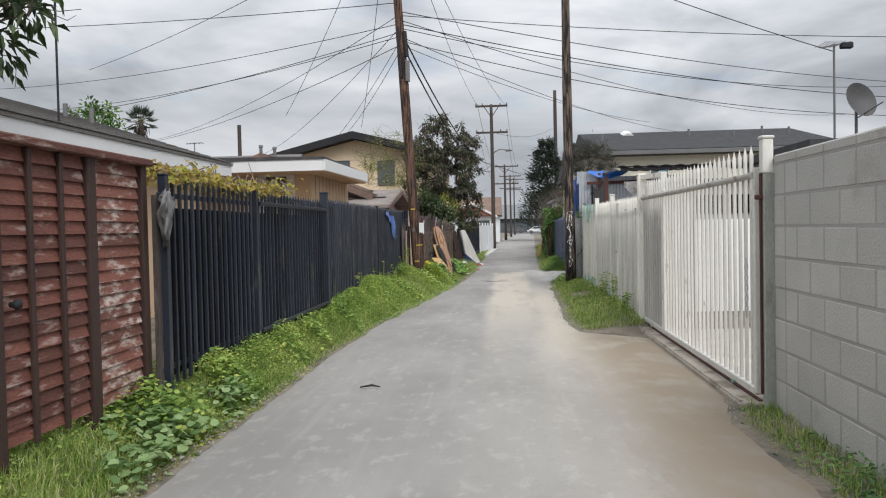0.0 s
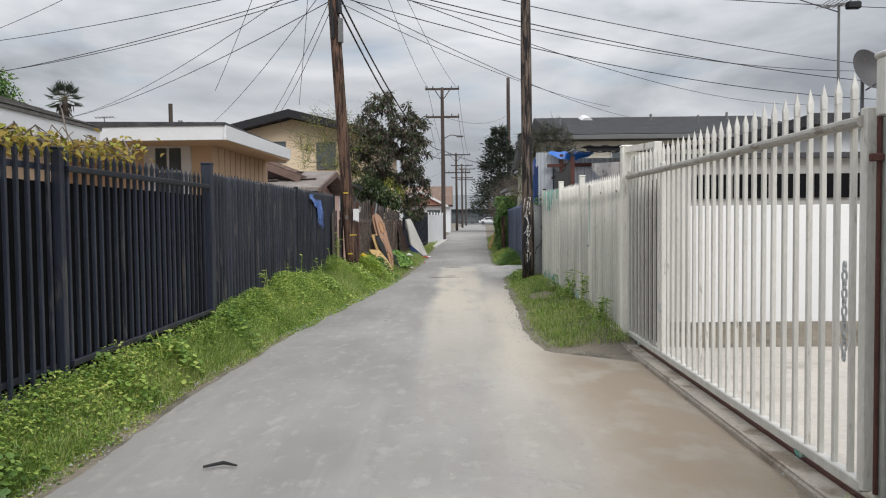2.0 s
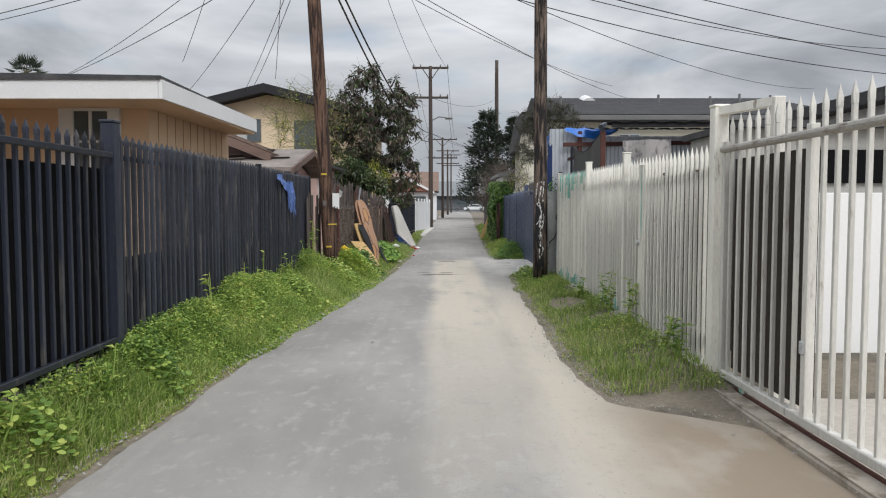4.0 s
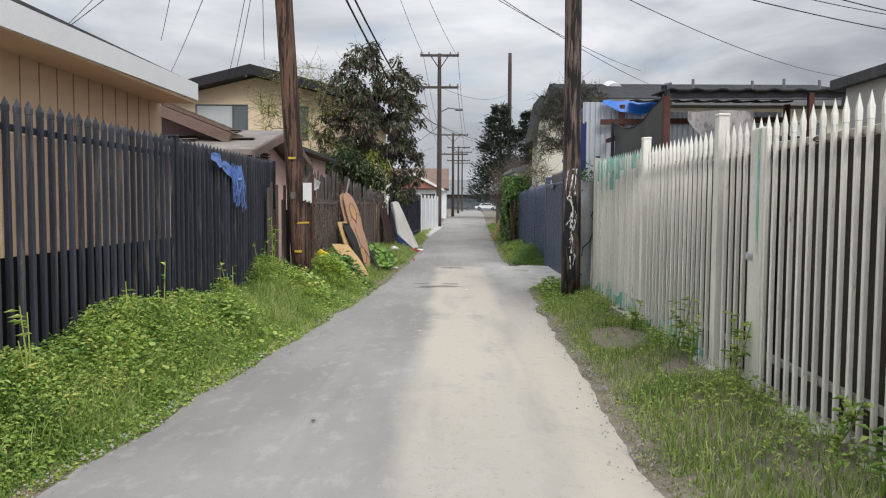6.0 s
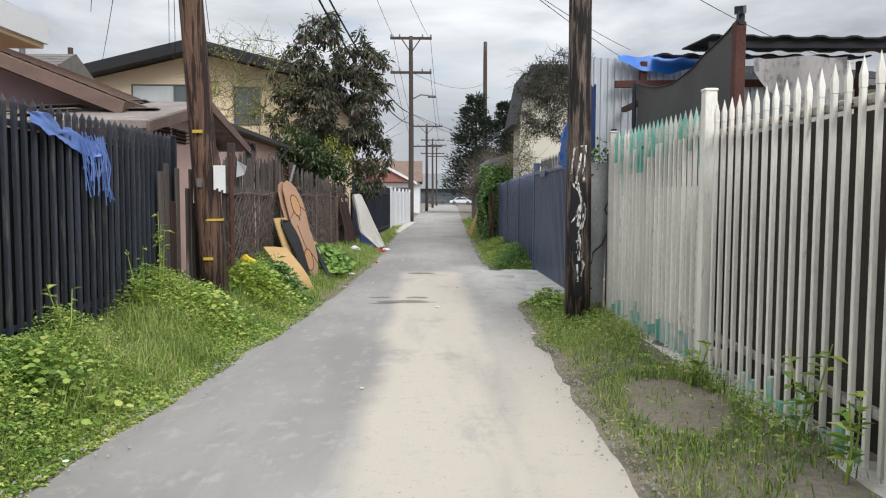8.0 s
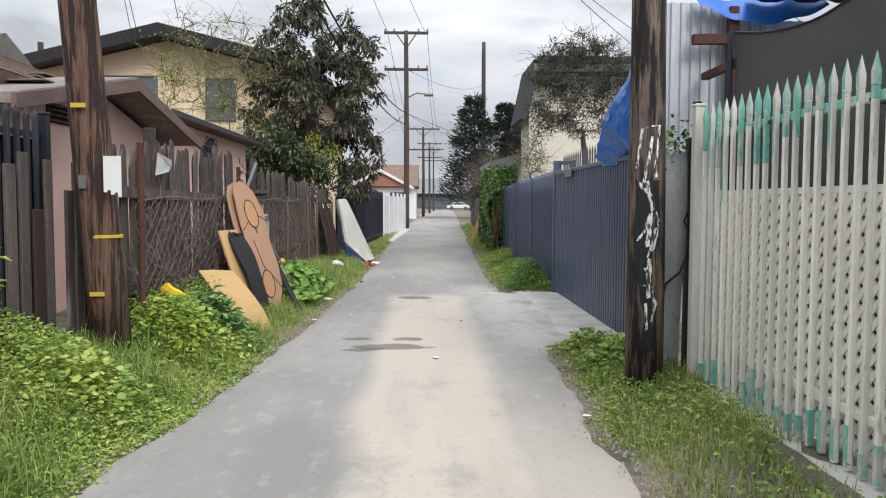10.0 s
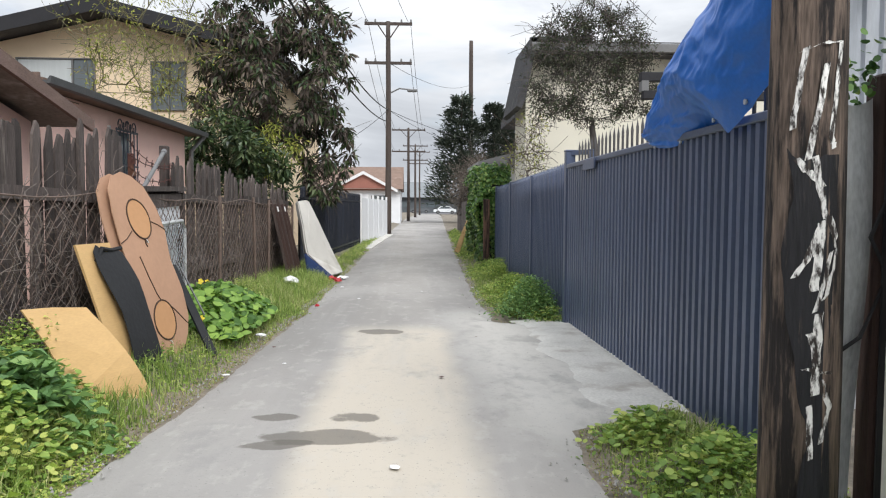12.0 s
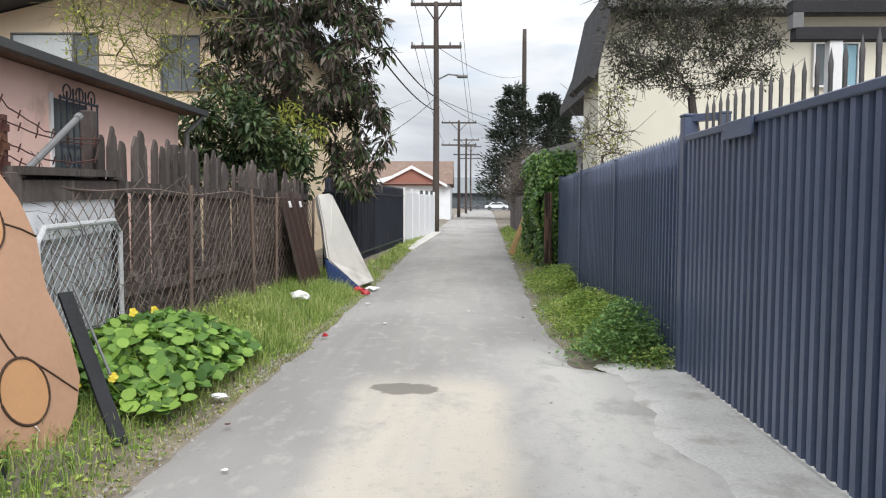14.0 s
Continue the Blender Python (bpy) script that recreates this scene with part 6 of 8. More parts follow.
        for s_ in range(3):
            top = Vector((x + rs.uniform(-0.06, 0.1), y + rs.uniform(-0.14, 0.14), g + hgt * rs.uniform(0.6, 1.0)))
            tube_bm(bm, [(x, y, g - 0.02), ((x + top.x) / 2 + 0.02, (y + top.y) / 2, (g + top.z) / 2), top], [0.006, 0.005, 0.003], 5)
            for i in range(nl // 3):
                u = rs.uniform(0.25, 1.0)
                an = rs.uniform(0, 2 * math.pi)
                pos.append((x + (top.x - x) * u, y + (top.y - y) * u, g + (top.z - g) * u))
                al.append((math.cos(an), math.sin(an), rs.uniform(-0.2, 0.6)))
        part("stem", bm, M["weed"], w)
        leaves("foliage", pos, np.array(al) * 0.2 + [0, 0, 1], al, rs.uniform(0.04, 0.10, len(pos)), rs.uniform(0.025, 0.05, len(pos)), M["weed"], w)


build_weeds()


def skeleton_tree(name, base, trunk, blobs, clusters, label, leaf_mat, leaf_len, leaf_wid, per, seed, r0=0.14, droop=0.3, category="tree", bark="bark", twigs=0, dead=0.0, spread=0.28, thin=0.010):
    """A tree whose limbs grow from the trunk to points scattered in rough masses, with leaves clustered at the limb ends."""
    rnd = np.random.RandomState(seed)
    t = thing(name, base, label, category)
    bm = bmesh.new()
    nodes = [Vector(p) for p in trunk]
    rad = [r0 * (1 - 0.55 * i / max(1, len(nodes) - 1)) for i in range(len(nodes))]
    tube_bm(bm, nodes, rad, 8)
    pts = []
    vol = np.array([b[3] * b[4] * b[5] for b in blobs])
    for b in rnd.choice(len(blobs), clusters, p=vol / vol.sum()):
        cx, cy, cz, rx, ry, rz = blobs[b]
        d = rnd.normal(size=3)
        d /= np.linalg.norm(d)
        d *= rnd.uniform(0.35, 1.0) ** 0.5
        pts.append(Vector((cx + rx * d[0], cy + ry * d[1], cz + rz * d[2])))
    top = nodes[-1]
    pts.sort(key=lambda p: (p - nodes[len(nodes) // 2]).length)
    ends = []
    for c in pts:
        i = min(range(1 if len(nodes) > 2 else 0, len(nodes)), key=lambda k: (nodes[k] - c).length + (0.5 if nodes[k].z > c.z + 0.2 else 0.0))
        s = nodes[i]
        mid = (s + c) / 2 + Vector((rnd.normal() * 0.06, rnd.normal() * 0.06, 0.10 * (c - s).length))
        r = max(thin, min(rad[i] * 0.62, 0.02 + 0.02 * (c - s).length))
        tube_bm(bm, [s, mid, c], [r, r * 0.75, r * 0.45], 5, False)
        nodes += [mid, c]
        rad += [r * 0.75, r * 0.5]
        ends.append(c)
        for _ in range(twigs):
            e = c + Vector(rnd.normal(size=3)) * spread
            tube_bm(bm, [c, (c + e) / 2 + Vector(rnd.normal(size=3)) * 0.04, e], [max(0.0045, r * 0.35), max(0.004, r * 0.25), 0.003], 3, False)
    part("trunk", bm, M[bark], t)
    for mat, share, tag in ((leaf_mat, 1 - dead, "crown"), ("dead_leaf", dead, "dead_foliage")):
        k = int(per * share)
        if k < 1:
            continue
        c = np.repeat(np.array(ends), k, 0)
        n = len(c)
        off = rnd.normal(size=(n, 3))
        off /= np.linalg.norm(off, axis=1, keepdims=True)
        pos = c + off * spread * rnd.uniform(0.1, 1.0, (n, 1))
        al = off + rnd.normal(size=(n, 3)) * 0.45 + [0, 0, -droop * 2]
        nr = off * 0.5 + rnd.normal(size=(n, 3)) * 0.5 + [0, 0, 1.0]
        leaves(tag, pos, nr, al, leaf_len * rnd.uniform(0.6, 1.3, n), leaf_wid * rnd.uniform(0.7, 1.3, n), M[mat], t)
    return t


skeleton_tree("mango_tree", (-2.8, 31.2, 0), [(-2.8, 31.2, -0.05), (-2.85, 31.2, 1.2), (-2.7, 31.1, 2.3), (-2.6, 31.1, 3.4), (-2.5, 31.2, 4.6)],
              [(-2.5, 31.2, 5.2, 1.0, 1.1, 1.0), (-2.3, 31.2, 3.9, 1.5, 1.4, 1.2), (-3.3, 31.2, 3.4, 1.1, 1.1, 1.0), (-1.6, 31.4, 2.5, 0.75, 0.8, 0.9), (-3.4, 31.0, 2.0, 0.9, 0.8, 0.7), (-1.35, 31.6, 3.3, 0.55, 0.7, 0.7), (-1.5, 31.4, 1.9, 0.6, 0.7, 0.5), (-1.7, 31.4, 4.7, 0.7, 0.8, 0.8), (-3.5, 31.0, 4.6, 0.9, 0.9, 0.9)],
              235, "broad dark-leaved tree with drooping leaves and dead grey vines", "mango", 0.19, 0.062, 42, 3, 0.15, 0.5, twigs=8, dead=0.55, spread=0.19)
skeleton_tree("young_tree", (-3.9, 29.6, 0), [(-3.9, 29.6, 0), (-3.95, 29.6, 1.3), (-4.0, 29.55, 2.4)],
              [(-4.3, 29.5, 4.2, 1.3, 0.9, 1.2), (-5.2, 29.4, 4.0, 1.0, 0.8, 0.9), (-3.7, 29.5, 3.2, 0.6, 0.7, 0.8)],
              70, "spindly tree with thin stems and sparse yellow-green leaves", "willow", 0.085, 0.030, 18, 8, 0.06, 0.1, twigs=7, spread=0.34, bark="willow_bark", thin=0.013)
skeleton_tree("yellow_shrub", (-2.3, 30.3, 0), [(-2.3, 30.3, 0), (-2.3, 30.3, 1.0), (-2.28, 30.25, 1.8)],
              [(-2.25, 30.2, 2.3, 0.42, 0.4, 0.5)], 20, "yellow-green shrub with narrow leaves under the dark tree", "willow", 0.13, 0.032, 26, 31, 0.03, 0.3, "shrub", bark="willow_bark", spread=0.2, thin=0.006)
skeleton_tree("dark_shrub", (-3.1, 29.2, 0), [(-3.1, 29.2, 0), (-3.1, 29.2, 0.9), (-3.1, 29.2, 1.6)],
              [(-3.1, 29.2, 2.1, 0.75, 0.6, 0.75), (-2.5, 29.4, 1.8, 0.6, 0.5, 0.5)], 36, "dense dark green shrub behind the wooden fence", "mango", 0.15, 0.06, 90, 5, 0.05, 0.2, "shrub", spread=0.26)
skeleton_tree("bare_tree", (3.25, 27.4, 0), [(3.25, 27.4, 0), (3.22, 27.4, 1.3), (3.2, 27.4, 2.1), (3.14, 27.4, 2.55)],
              [(3.15, 27.4, 3.75, 1.05, 0.7, 0.55), (2.55, 27.2, 3.1, 0.45, 0.5, 0.6), (3.8, 27.4, 3.2, 0.60, 0.5, 0.5), (3.1, 27.3, 4.1, 0.8, 0.5, 0.35), (3.2, 27.4, 2.85, 0.55, 0.4, 0.3)],
              190, "small twiggy tree with dull grey-green leaves", "dull_leaf", 0.042, 0.024, 72, 14, 0.10, 0.1, twigs=8, spread=0.17, dead=0.25, bark="grey_bark", thin=0.008)
skeleton_tree("bare_tree", (2.6, 30.2, 0), [(2.45, 28.9, 0), (2.4, 28.9, 1.2), (2.35, 28.9, 1.9)],
              [(2.35, 28.9, 2.3, 0.4, 0.7, 0.6)], 26, "thin climbing plant with sparse leaves beside the house", "willow", 0.06, 0.03, 16, 15, 0.03, 0.1, twigs=6, spread=0.22, bark="bark", thin=0.005, dead=0.3)
skeleton_tree("leafy_tree", (-3.75, 4.6, 0), [(-3.8, 4.7, 0), (-3.78, 4.7, 1.6), (-3.75, 4.65, 2.9)],
              [(-3.65, 4.7, 3.2, 0.35, 0.4, 0.45), (-3.7, 4.7, 3.9, 0.5, 0.5, 0.5), (-4.0, 4.7, 3.0, 0.4, 0.5, 0.5)], 26, "dark-leaved tree behind the slatted fence", "mango", 0.15, 0.055, 26, 21, 0.05, 0.4, spread=0.22, twigs=2)
skeleton_tree("round_tree", (-14, 25, 0), [(-14, 25, 0), (-14, 25, 2.2), (-14, 25, 4.0)], [(-14, 25, 5.3, 1.0, 0.9, 0.6), (-14.8, 25, 5.1, 0.6, 0.6, 0.4)], 34, "leafy green tree behind the roofs", "ivy", 0.16, 0.08, 46, 22, 0.12, 0.1, spread=0.35)
for x, y, s in ((4.9, 66, 23), (7.2, 62, 24), (3.6, 52, 29)):
    skeleton_tree("bare_tree", (x, y, 0), [(x, y, 0), (x, y, 1.8), (x + 0.1, y, 3.2)], [(x, y, 3.5, 1.6, 1.5, 1.1), (x - 0.5, y, 2.3, 1.4, 1.3, 0.9)] if y > 60 else [(x, y, 1.8, 0.9, 2.5, 0.9)],
                  60, "grey twiggy tree along the far side of the lane", "dead_leaf", 0.13, 0.06, 110, s, 0.12, 0.1, twigs=8, spread=0.6, bark="twig", thin=0.012)


def conifer(x, y, h, r, seed):
    t = thing("conifer", (x, y, 0), "tall dark pointed conifer in the distance", "tree", "far conifers")
    rnd = np.random.RandomState(seed)
    part("trunk", tube([(x, y, 0), (x, y, h * 0.6), (x, y, h)], [0.22, 0.12, 0.02], 7), M["bark"], t)
    pos, al = [], []
    for k in range(95):
        u = rnd.uniform(0.15, 0.98)
        a = rnd.uniform(0, 2 * math.pi)
        rr = r * 0.60 * (1 - u) ** 0.5 * rnd.uniform(0.45, 1.1)
        size = 0.16 + 0.46 * (1 - u)
        c = np.array([x + rr * math.cos(a), y + rr * math.sin(a), h * u])
        for p in c + rnd.normal(0, 1, (70, 3)) * [size, size, size * 0.75]:
            pos.append(tuple(p))
            al.append((math.cos(a) + rnd.normal(0, 0.6), math.sin(a) + rnd.normal(0, 0.6), rnd.uniform(0.2, 1.1)))
    leaves("crown", pos, np.array(al) * 0.3 + [0, 0, 1], al, rnd.uniform(0.25, 0.55, len(pos)), rnd.uniform(0.10, 0.2, len(pos)), M["conifer"], t)


conifer(4.4, 76, 10.4, 3.8, 1)
conifer(7.2, 78, 9.6, 3.8, 2)
conifer(9.6, 90, 9.6, 3.6, 3)


def ivy_hedge():
    t = thing("ivy_hedge", (2.15, 34, 0), "thick ivy growing over a fence", "hedge")
    n = 17000
    u, y, v = rs.uniform(size=n), rs.uniform(31.9, 37.0, n), rs.uniform(size=n)
    top = np.array([2.25 + 0.2 * noise.noise((k * 1.1, 0, 3)) - 0.55 * smoothstep(33.2, 31.9, k) - 0.3 * smoothstep(35.5, 37, k) for k in y])
    z = top * np.sqrt(v)
    bulge = np.array([0.12 + 0.26 * noise.noise((b * 1.2, c * 1.2, 7)) for b, c in zip(y, z)])
    cap = z > top * 0.93
    x = np.where(cap, rs.uniform(1.8, 2.5, n), 2.0 - bulge - 0.05 * rs.uniform(size=n) + 0.012 * (y - 32) + 0.3 * (z / top) ** 4)
    front = rs.uniform(size=n) < 0.16
    x = np.where(front, rs.uniform(1.85, 2.5, n), x)
    y = np.where(front, 31.95 - 0.1 * rs.uniform(size=n) + 0.5 * (z / top) ** 3, y)
    pos = np.stack([x, y, z], 1)
    nr = np.stack([np.where(front, 0, -1.0) + rs.normal(0, 0.4, n), np.where(front, -1.0, -0.25) + rs.normal(0, 0.4, n), 0.35 + np.where(cap, 1.0, 0) + rs.normal(0, 0.3, n)], 1)
    al = np.stack([rs.normal(0, 0.5, n) - 0.2, rs.normal(0, 0.6, n), -0.8 + rs.normal(0, 0.4, n)], 1)
    s = rs.uniform(0.04, 0.085, n)
    leaves("foliage", pos, nr, al, s, s * 0.9, M["ivy"], t, True)
    # black box puts the hedge's inner shade into colour
    part("core", box(2.08, 2.45, 32.1, 36.8, 0, 1.75), M["screen"], t, "black box filling in for the shade inside the ivy")
    p = thing("wooden_post", (1.93, 31.75, 0), "cut brown timber post beside the ivy", "post")
    part("post", box(1.86, 1.99, 31.68, 31.80, 0, 1.42, bevel=0.01), M["pole_wood"], p)


ivy_hedge()


def palm():
    x, y, h = -27.0, 55.0, 9.9
    t = thing("palm_tree", (x, y, 0), "fan palm silhouetted behind the roofs", "palm")
    part("trunk", tube([(x, y, 0), (x + 0.2, y, h * 0.5), (x, y, h)], [0.3, 0.22, 0.2], 8), M["bark"], t)
    rnd = np.random.RandomState(2)
    for i in range(24):
        a = 2 * math.pi * i / 24 + rnd.uniform(-0.15, 0.15)
        e = (1.25, 0.75, 0.25, -0.35)[i % 4] + rnd.uniform(-0.15, 0.15)
        d = Vector((math.cos(a) * math.cos(e), math.sin(a) * math.cos(e), math.sin(e)))
        o = Vector((x, y, h))
        c = o + d * 0.62
        part("petiole", tube([o, c], [0.03, 0.015], 4), M["willow_bark"], t)
        k = 9
        sd = d.cross(Vector((0, 0, 1))).normalized()
        al = [d * math.cos(f) + sd * math.sin(f) - Vector((0, 0, 0.12 + 0.15 * abs(f))) for f in np.linspace(-0.95, 0.95, k)]
        leaves("frond", np.repeat([tuple(c)], k, 0), np.repeat([tuple(d.cross(sd))], k, 0), [tuple(q) for q in al], 0.78, 0.075, M["conifer"], t)
    n = 130
    q = np.stack([x + rnd.normal(0, 0.16, n), y + rnd.normal(0, 0.16, n), h - rnd.uniform(0.1, 0.9, n)], 1)
    leaves("dead_skirt", q, rnd.normal(0, 1, (n, 3)) * 0.5 + [0, -1, 0], np.stack([rnd.normal(0, 0.35, n), rnd.normal(0, 0.35, n), -np.ones(n)], 1), 0.6, 0.09, M["dead_leaf"], t)


palm()


def dry_vine():
    t = thing("dry_vine", (-2.5, 6.3, 1.8), "dry yellowing vine sprawling on the fence tips", "vine")
    n = 1100
    y = rs.uniform(4.9, 8.3, n)
    x = -2.62 + rs.normal(0, 0.10, n)
    z = 1.84 + 0.17 * rs.uniform(size=n) * np.array([0.4 + 0.9 * abs(noise.noise((k * 1.5, 2, 0))) * 2 for k in y]) + rs.normal(0, 0.03, n)
    a = rs.uniform(0, 2 * math.pi, n)
    leaves("foliage", np.stack([x, y, z], 1), np.stack([rs.normal(0.4, 0.5, n), rs.normal(-0.3, 0.5, n), np.ones(n)], 1), np.stack([np.cos(a), np.sin(a), -0.5 + 0 * a], 1), rs.uniform(0.04, 0.08, n), rs.uniform(0.025, 0.05, n), M["vine"], t)
    bm = bmesh.new()
    for i in range(40):
        yy = rs.uniform(4.9, 8.0)
        tube_bm(bm, [(-2.6 + rs.normal() * 0.06, yy + k * 0.15, 1.80 + 0.1 * abs(rs.normal()) + 0.05 * math.sin(k)) for k in range(4)], 0.005, 4, False)
    part("stem", bm, M["twig"], t)


dry_vine()


# ---- clutter along the left-hand fence ----
def leaning_sheet(name, outline, foot, top, parent, mat, thick=0.006, bend=0.0, label="", along=(0.25, 0.97, 0)):
    """A sheet with an outline (u along the lane, v up the slope, both in metres), leaning from the line through foot to that through top."""
    f, t = Vector(foot), Vector(top)
    up = (t - f).normalized()
    along = Vector(along).normalized()
    out = along.cross(up).normalized()
    if out.x < 0:
        out = -out
    bm = bmesh.new()
    vs = [bm.verts.new((u, v, 0)) for u, v in outline]
    face = bm.faces.new(vs)
    r = bmesh.ops.triangulate(bm, faces=[face])
    bmesh.ops.subdivide_edges(bm, edges=bm.edges[:], cuts=2, use_grid_fill=True)
    L = (t - f).length
    for q in bm.verts:
        u, v = q.co.x, q.co.y
        q.co = f + along * u + up * v + out * (bend * math.sin(math.pi * min(1, max(0, v / L))) + 0.012 * noise.noise((u * 3, v * 3, bend * 50)))
    bmesh.ops.recalc_face_normals(bm, faces=bm.faces)
    g = bmesh.ops.solidify(bm, geom=bm.faces[:], thickness=thick)
    return part(name, bm, mat, parent, label), f, up, along, out


def rounded(w, h, r=0.3, n=10):
    o = [(0, 0), (w, 0)]
    o += [(w / 2 + w / 2 * math.cos(a), h - w / 2 * 0.75 + w / 2 * 0.75 * math.sin(a)) for a in (math.pi * i / n for i in range(n + 1))]
    return o


def cardboard():
    t = thing("cardboard_sheet", (-1.60, 21.3, 0.03), "large brown cardboard form with round cut-outs leaning on the fence", "cardboard")
    head = [(0.56, 1.25), (0.48, 1.41), (0.36, 1.49), (0.25, 1.52), (0.13, 1.48), (0.035, 1.38), (0.0, 1.2)]
    o = [(0.056, 0.03), (0.25, 0.0), (0.43, 0.05), (0.57, 0.2), (0.64, 0.34), (0.63, 0.55), (0.575, 0.8), (0.60, 1.05)] + head + [(0.0, 0.7), (0.015, 0.35)]
    foot, top = (-1.64, 21.08, 0.02), (-1.97, 21.02, 1.45)
    ob, f, up, al, out = leaning_sheet("sheet", o, foot, top, t, M["cardboard"], 0.008, 0.03)
    def on(u, v, lift=0.010):
        L = (Vector(top) - Vector(foot)).length
        return f + al * u + up * v + out * (lift + 0.03 * math.sin(math.pi * min(1, max(0, v / L))) + 0.012 * noise.noise((u * 3, v * 3, 1.5)))
    for cu, cv, r in ((0.30, 1.15, 0.145), (0.29, 0.35, 0.145)):
        ring = [(cu + r * 0.92 * math.cos(a), cv + r * 1.08 * math.sin(a)) for a in (2 * math.pi * i / 28 for i in range(29))]
        part("cut_ring", tube([on(u, v) for u, v in ring], 0.007, 5), M["cut_edge"], t)
        bm = bmesh.new()
        c = bm.verts.new(on(cu, cv, 0.011))
        rim = [bm.verts.new(on(u, v, 0.011)) for u, v in ring[:-1]]
        for a, b in zip(rim, rim[1:] + rim[:1]):
            bm.faces.new((c, a, b))
        part("cut_disc", bm, M["card_inner"], t, "paler tan cardboard disc")
        part("tape", beam(on(cu, cv - r * 1.14, 0.014), on(cu + 0.012, cv - r * 1.14 - 0.025, 0.014), 0.025, 0.004), M["white_trim"], t)
    for line in (((0.17, 0.86), (0.21, 0.70), (0.26, 0.56), (0.29, 0.51)), ((0.34, 0.50), (0.46, 0.40), (0.60, 0.28)), ((0.0, 0.97), (0.08, 1.0), (0.17, 1.06)), ((0.43, 1.13), (0.52, 1.10), (0.60, 1.06)), ((0.30, 1.0), (0.29, 0.96), (0.30, 0.93))):
        part("tear", tube([on(u, v) for u, v in line], 0.005, 4), M["cut_edge"], t)
    # a second layer behind it
    o2 = [(0.0, 0.6), (0.5, 0.6)] + [(u - 0.03, v - 0.015) for u, v in head] + [(-0.035, 0.95)]
    leaning_sheet("back_layer", o2, (-1.685, 21.06, 0.02), (-2.02, 20.99, 1.45), t, M["cardboard"], 0.008, 0.02)
    b = thing("black_plastic_sheet", (-1.6, 20.75, 0.02), "crumpled black plastic sheet leaning on a board", "plastic sheet")
    o = [(0.02, 0.0), (0.36, 0.02), (0.35, 0.4), (0.36, 0.7), (0.33, 0.93), (0.26, 0.97), (0.16, 0.94), (0.08, 1.0), (0.02, 0.95), (0.0, 0.85), (0.04, 0.5)]
    leaning_sheet("sheet", o, (-1.62, 20.70, 0.02), (-1.92, 20.68, 0.95), b, M["black_plastic"], 0.006, 0.05)
    part("fold", tube([(-1.89, 20.72, 0.86), (-1.87, 20.78, 0.95), (-1.85, 20.90, 0.93), (-1.83, 21.02, 0.94)], 0.016, 6), M["black_plastic"], b)
    w = thing("wooden_board", (-1.75, 20.6, 0.02), "tan chipboard sheet leaning behind black plastic", "board")
    leaning_sheet("board", [(0, 0), (0.34, 0), (0.34, 1.0), (-0.02, 1.0)], (-1.69, 20.62, 0.02), (-1.98, 20.60, 1.0), w, M["plywood"], 0.018, 0.0)
    p = thing("plywood_sheet", (-1.6, 20.0, 0.02), "warped tan plywood sheet leaning on the weedy bank", "board")
    leaning_sheet("sheet", [(0.0, 0.02), (0.54, 0.0), (0.50, 0.25), (0.46, 0.48), (0.42, 0.66), (0.2, 0.69), (0.0, 0.70)], (-1.64, 19.86, 0.02), (-1.93, 19.82, 0.60), p, M["plywood"], 0.010, 0.04, "", (0.45, 0.89, 0))
    k = thing("black_tray", (-1.4, 21.7, 0.02), "thin black panel leaning beside the cardboard", "panel")
    bm = bmesh.new()
    beam_bm(bm, (-1.33, 21.66, 0.02), (-1.76, 21.98, 0.74), 0.075, 0.02)
    part("panel", bm, M["black_plastic"], k)
    part("strip", beam((-1.44, 21.80, 0.34), (-1.72, 21.99, 0.78), 0.010, 0.010), M["gutter"], k)


M["card_inner"] = material("tan_cardboard", (0.50, 0.275, 0.135), 0.85, vary=0.06, grain=30, bump=0.1)

cardboard()


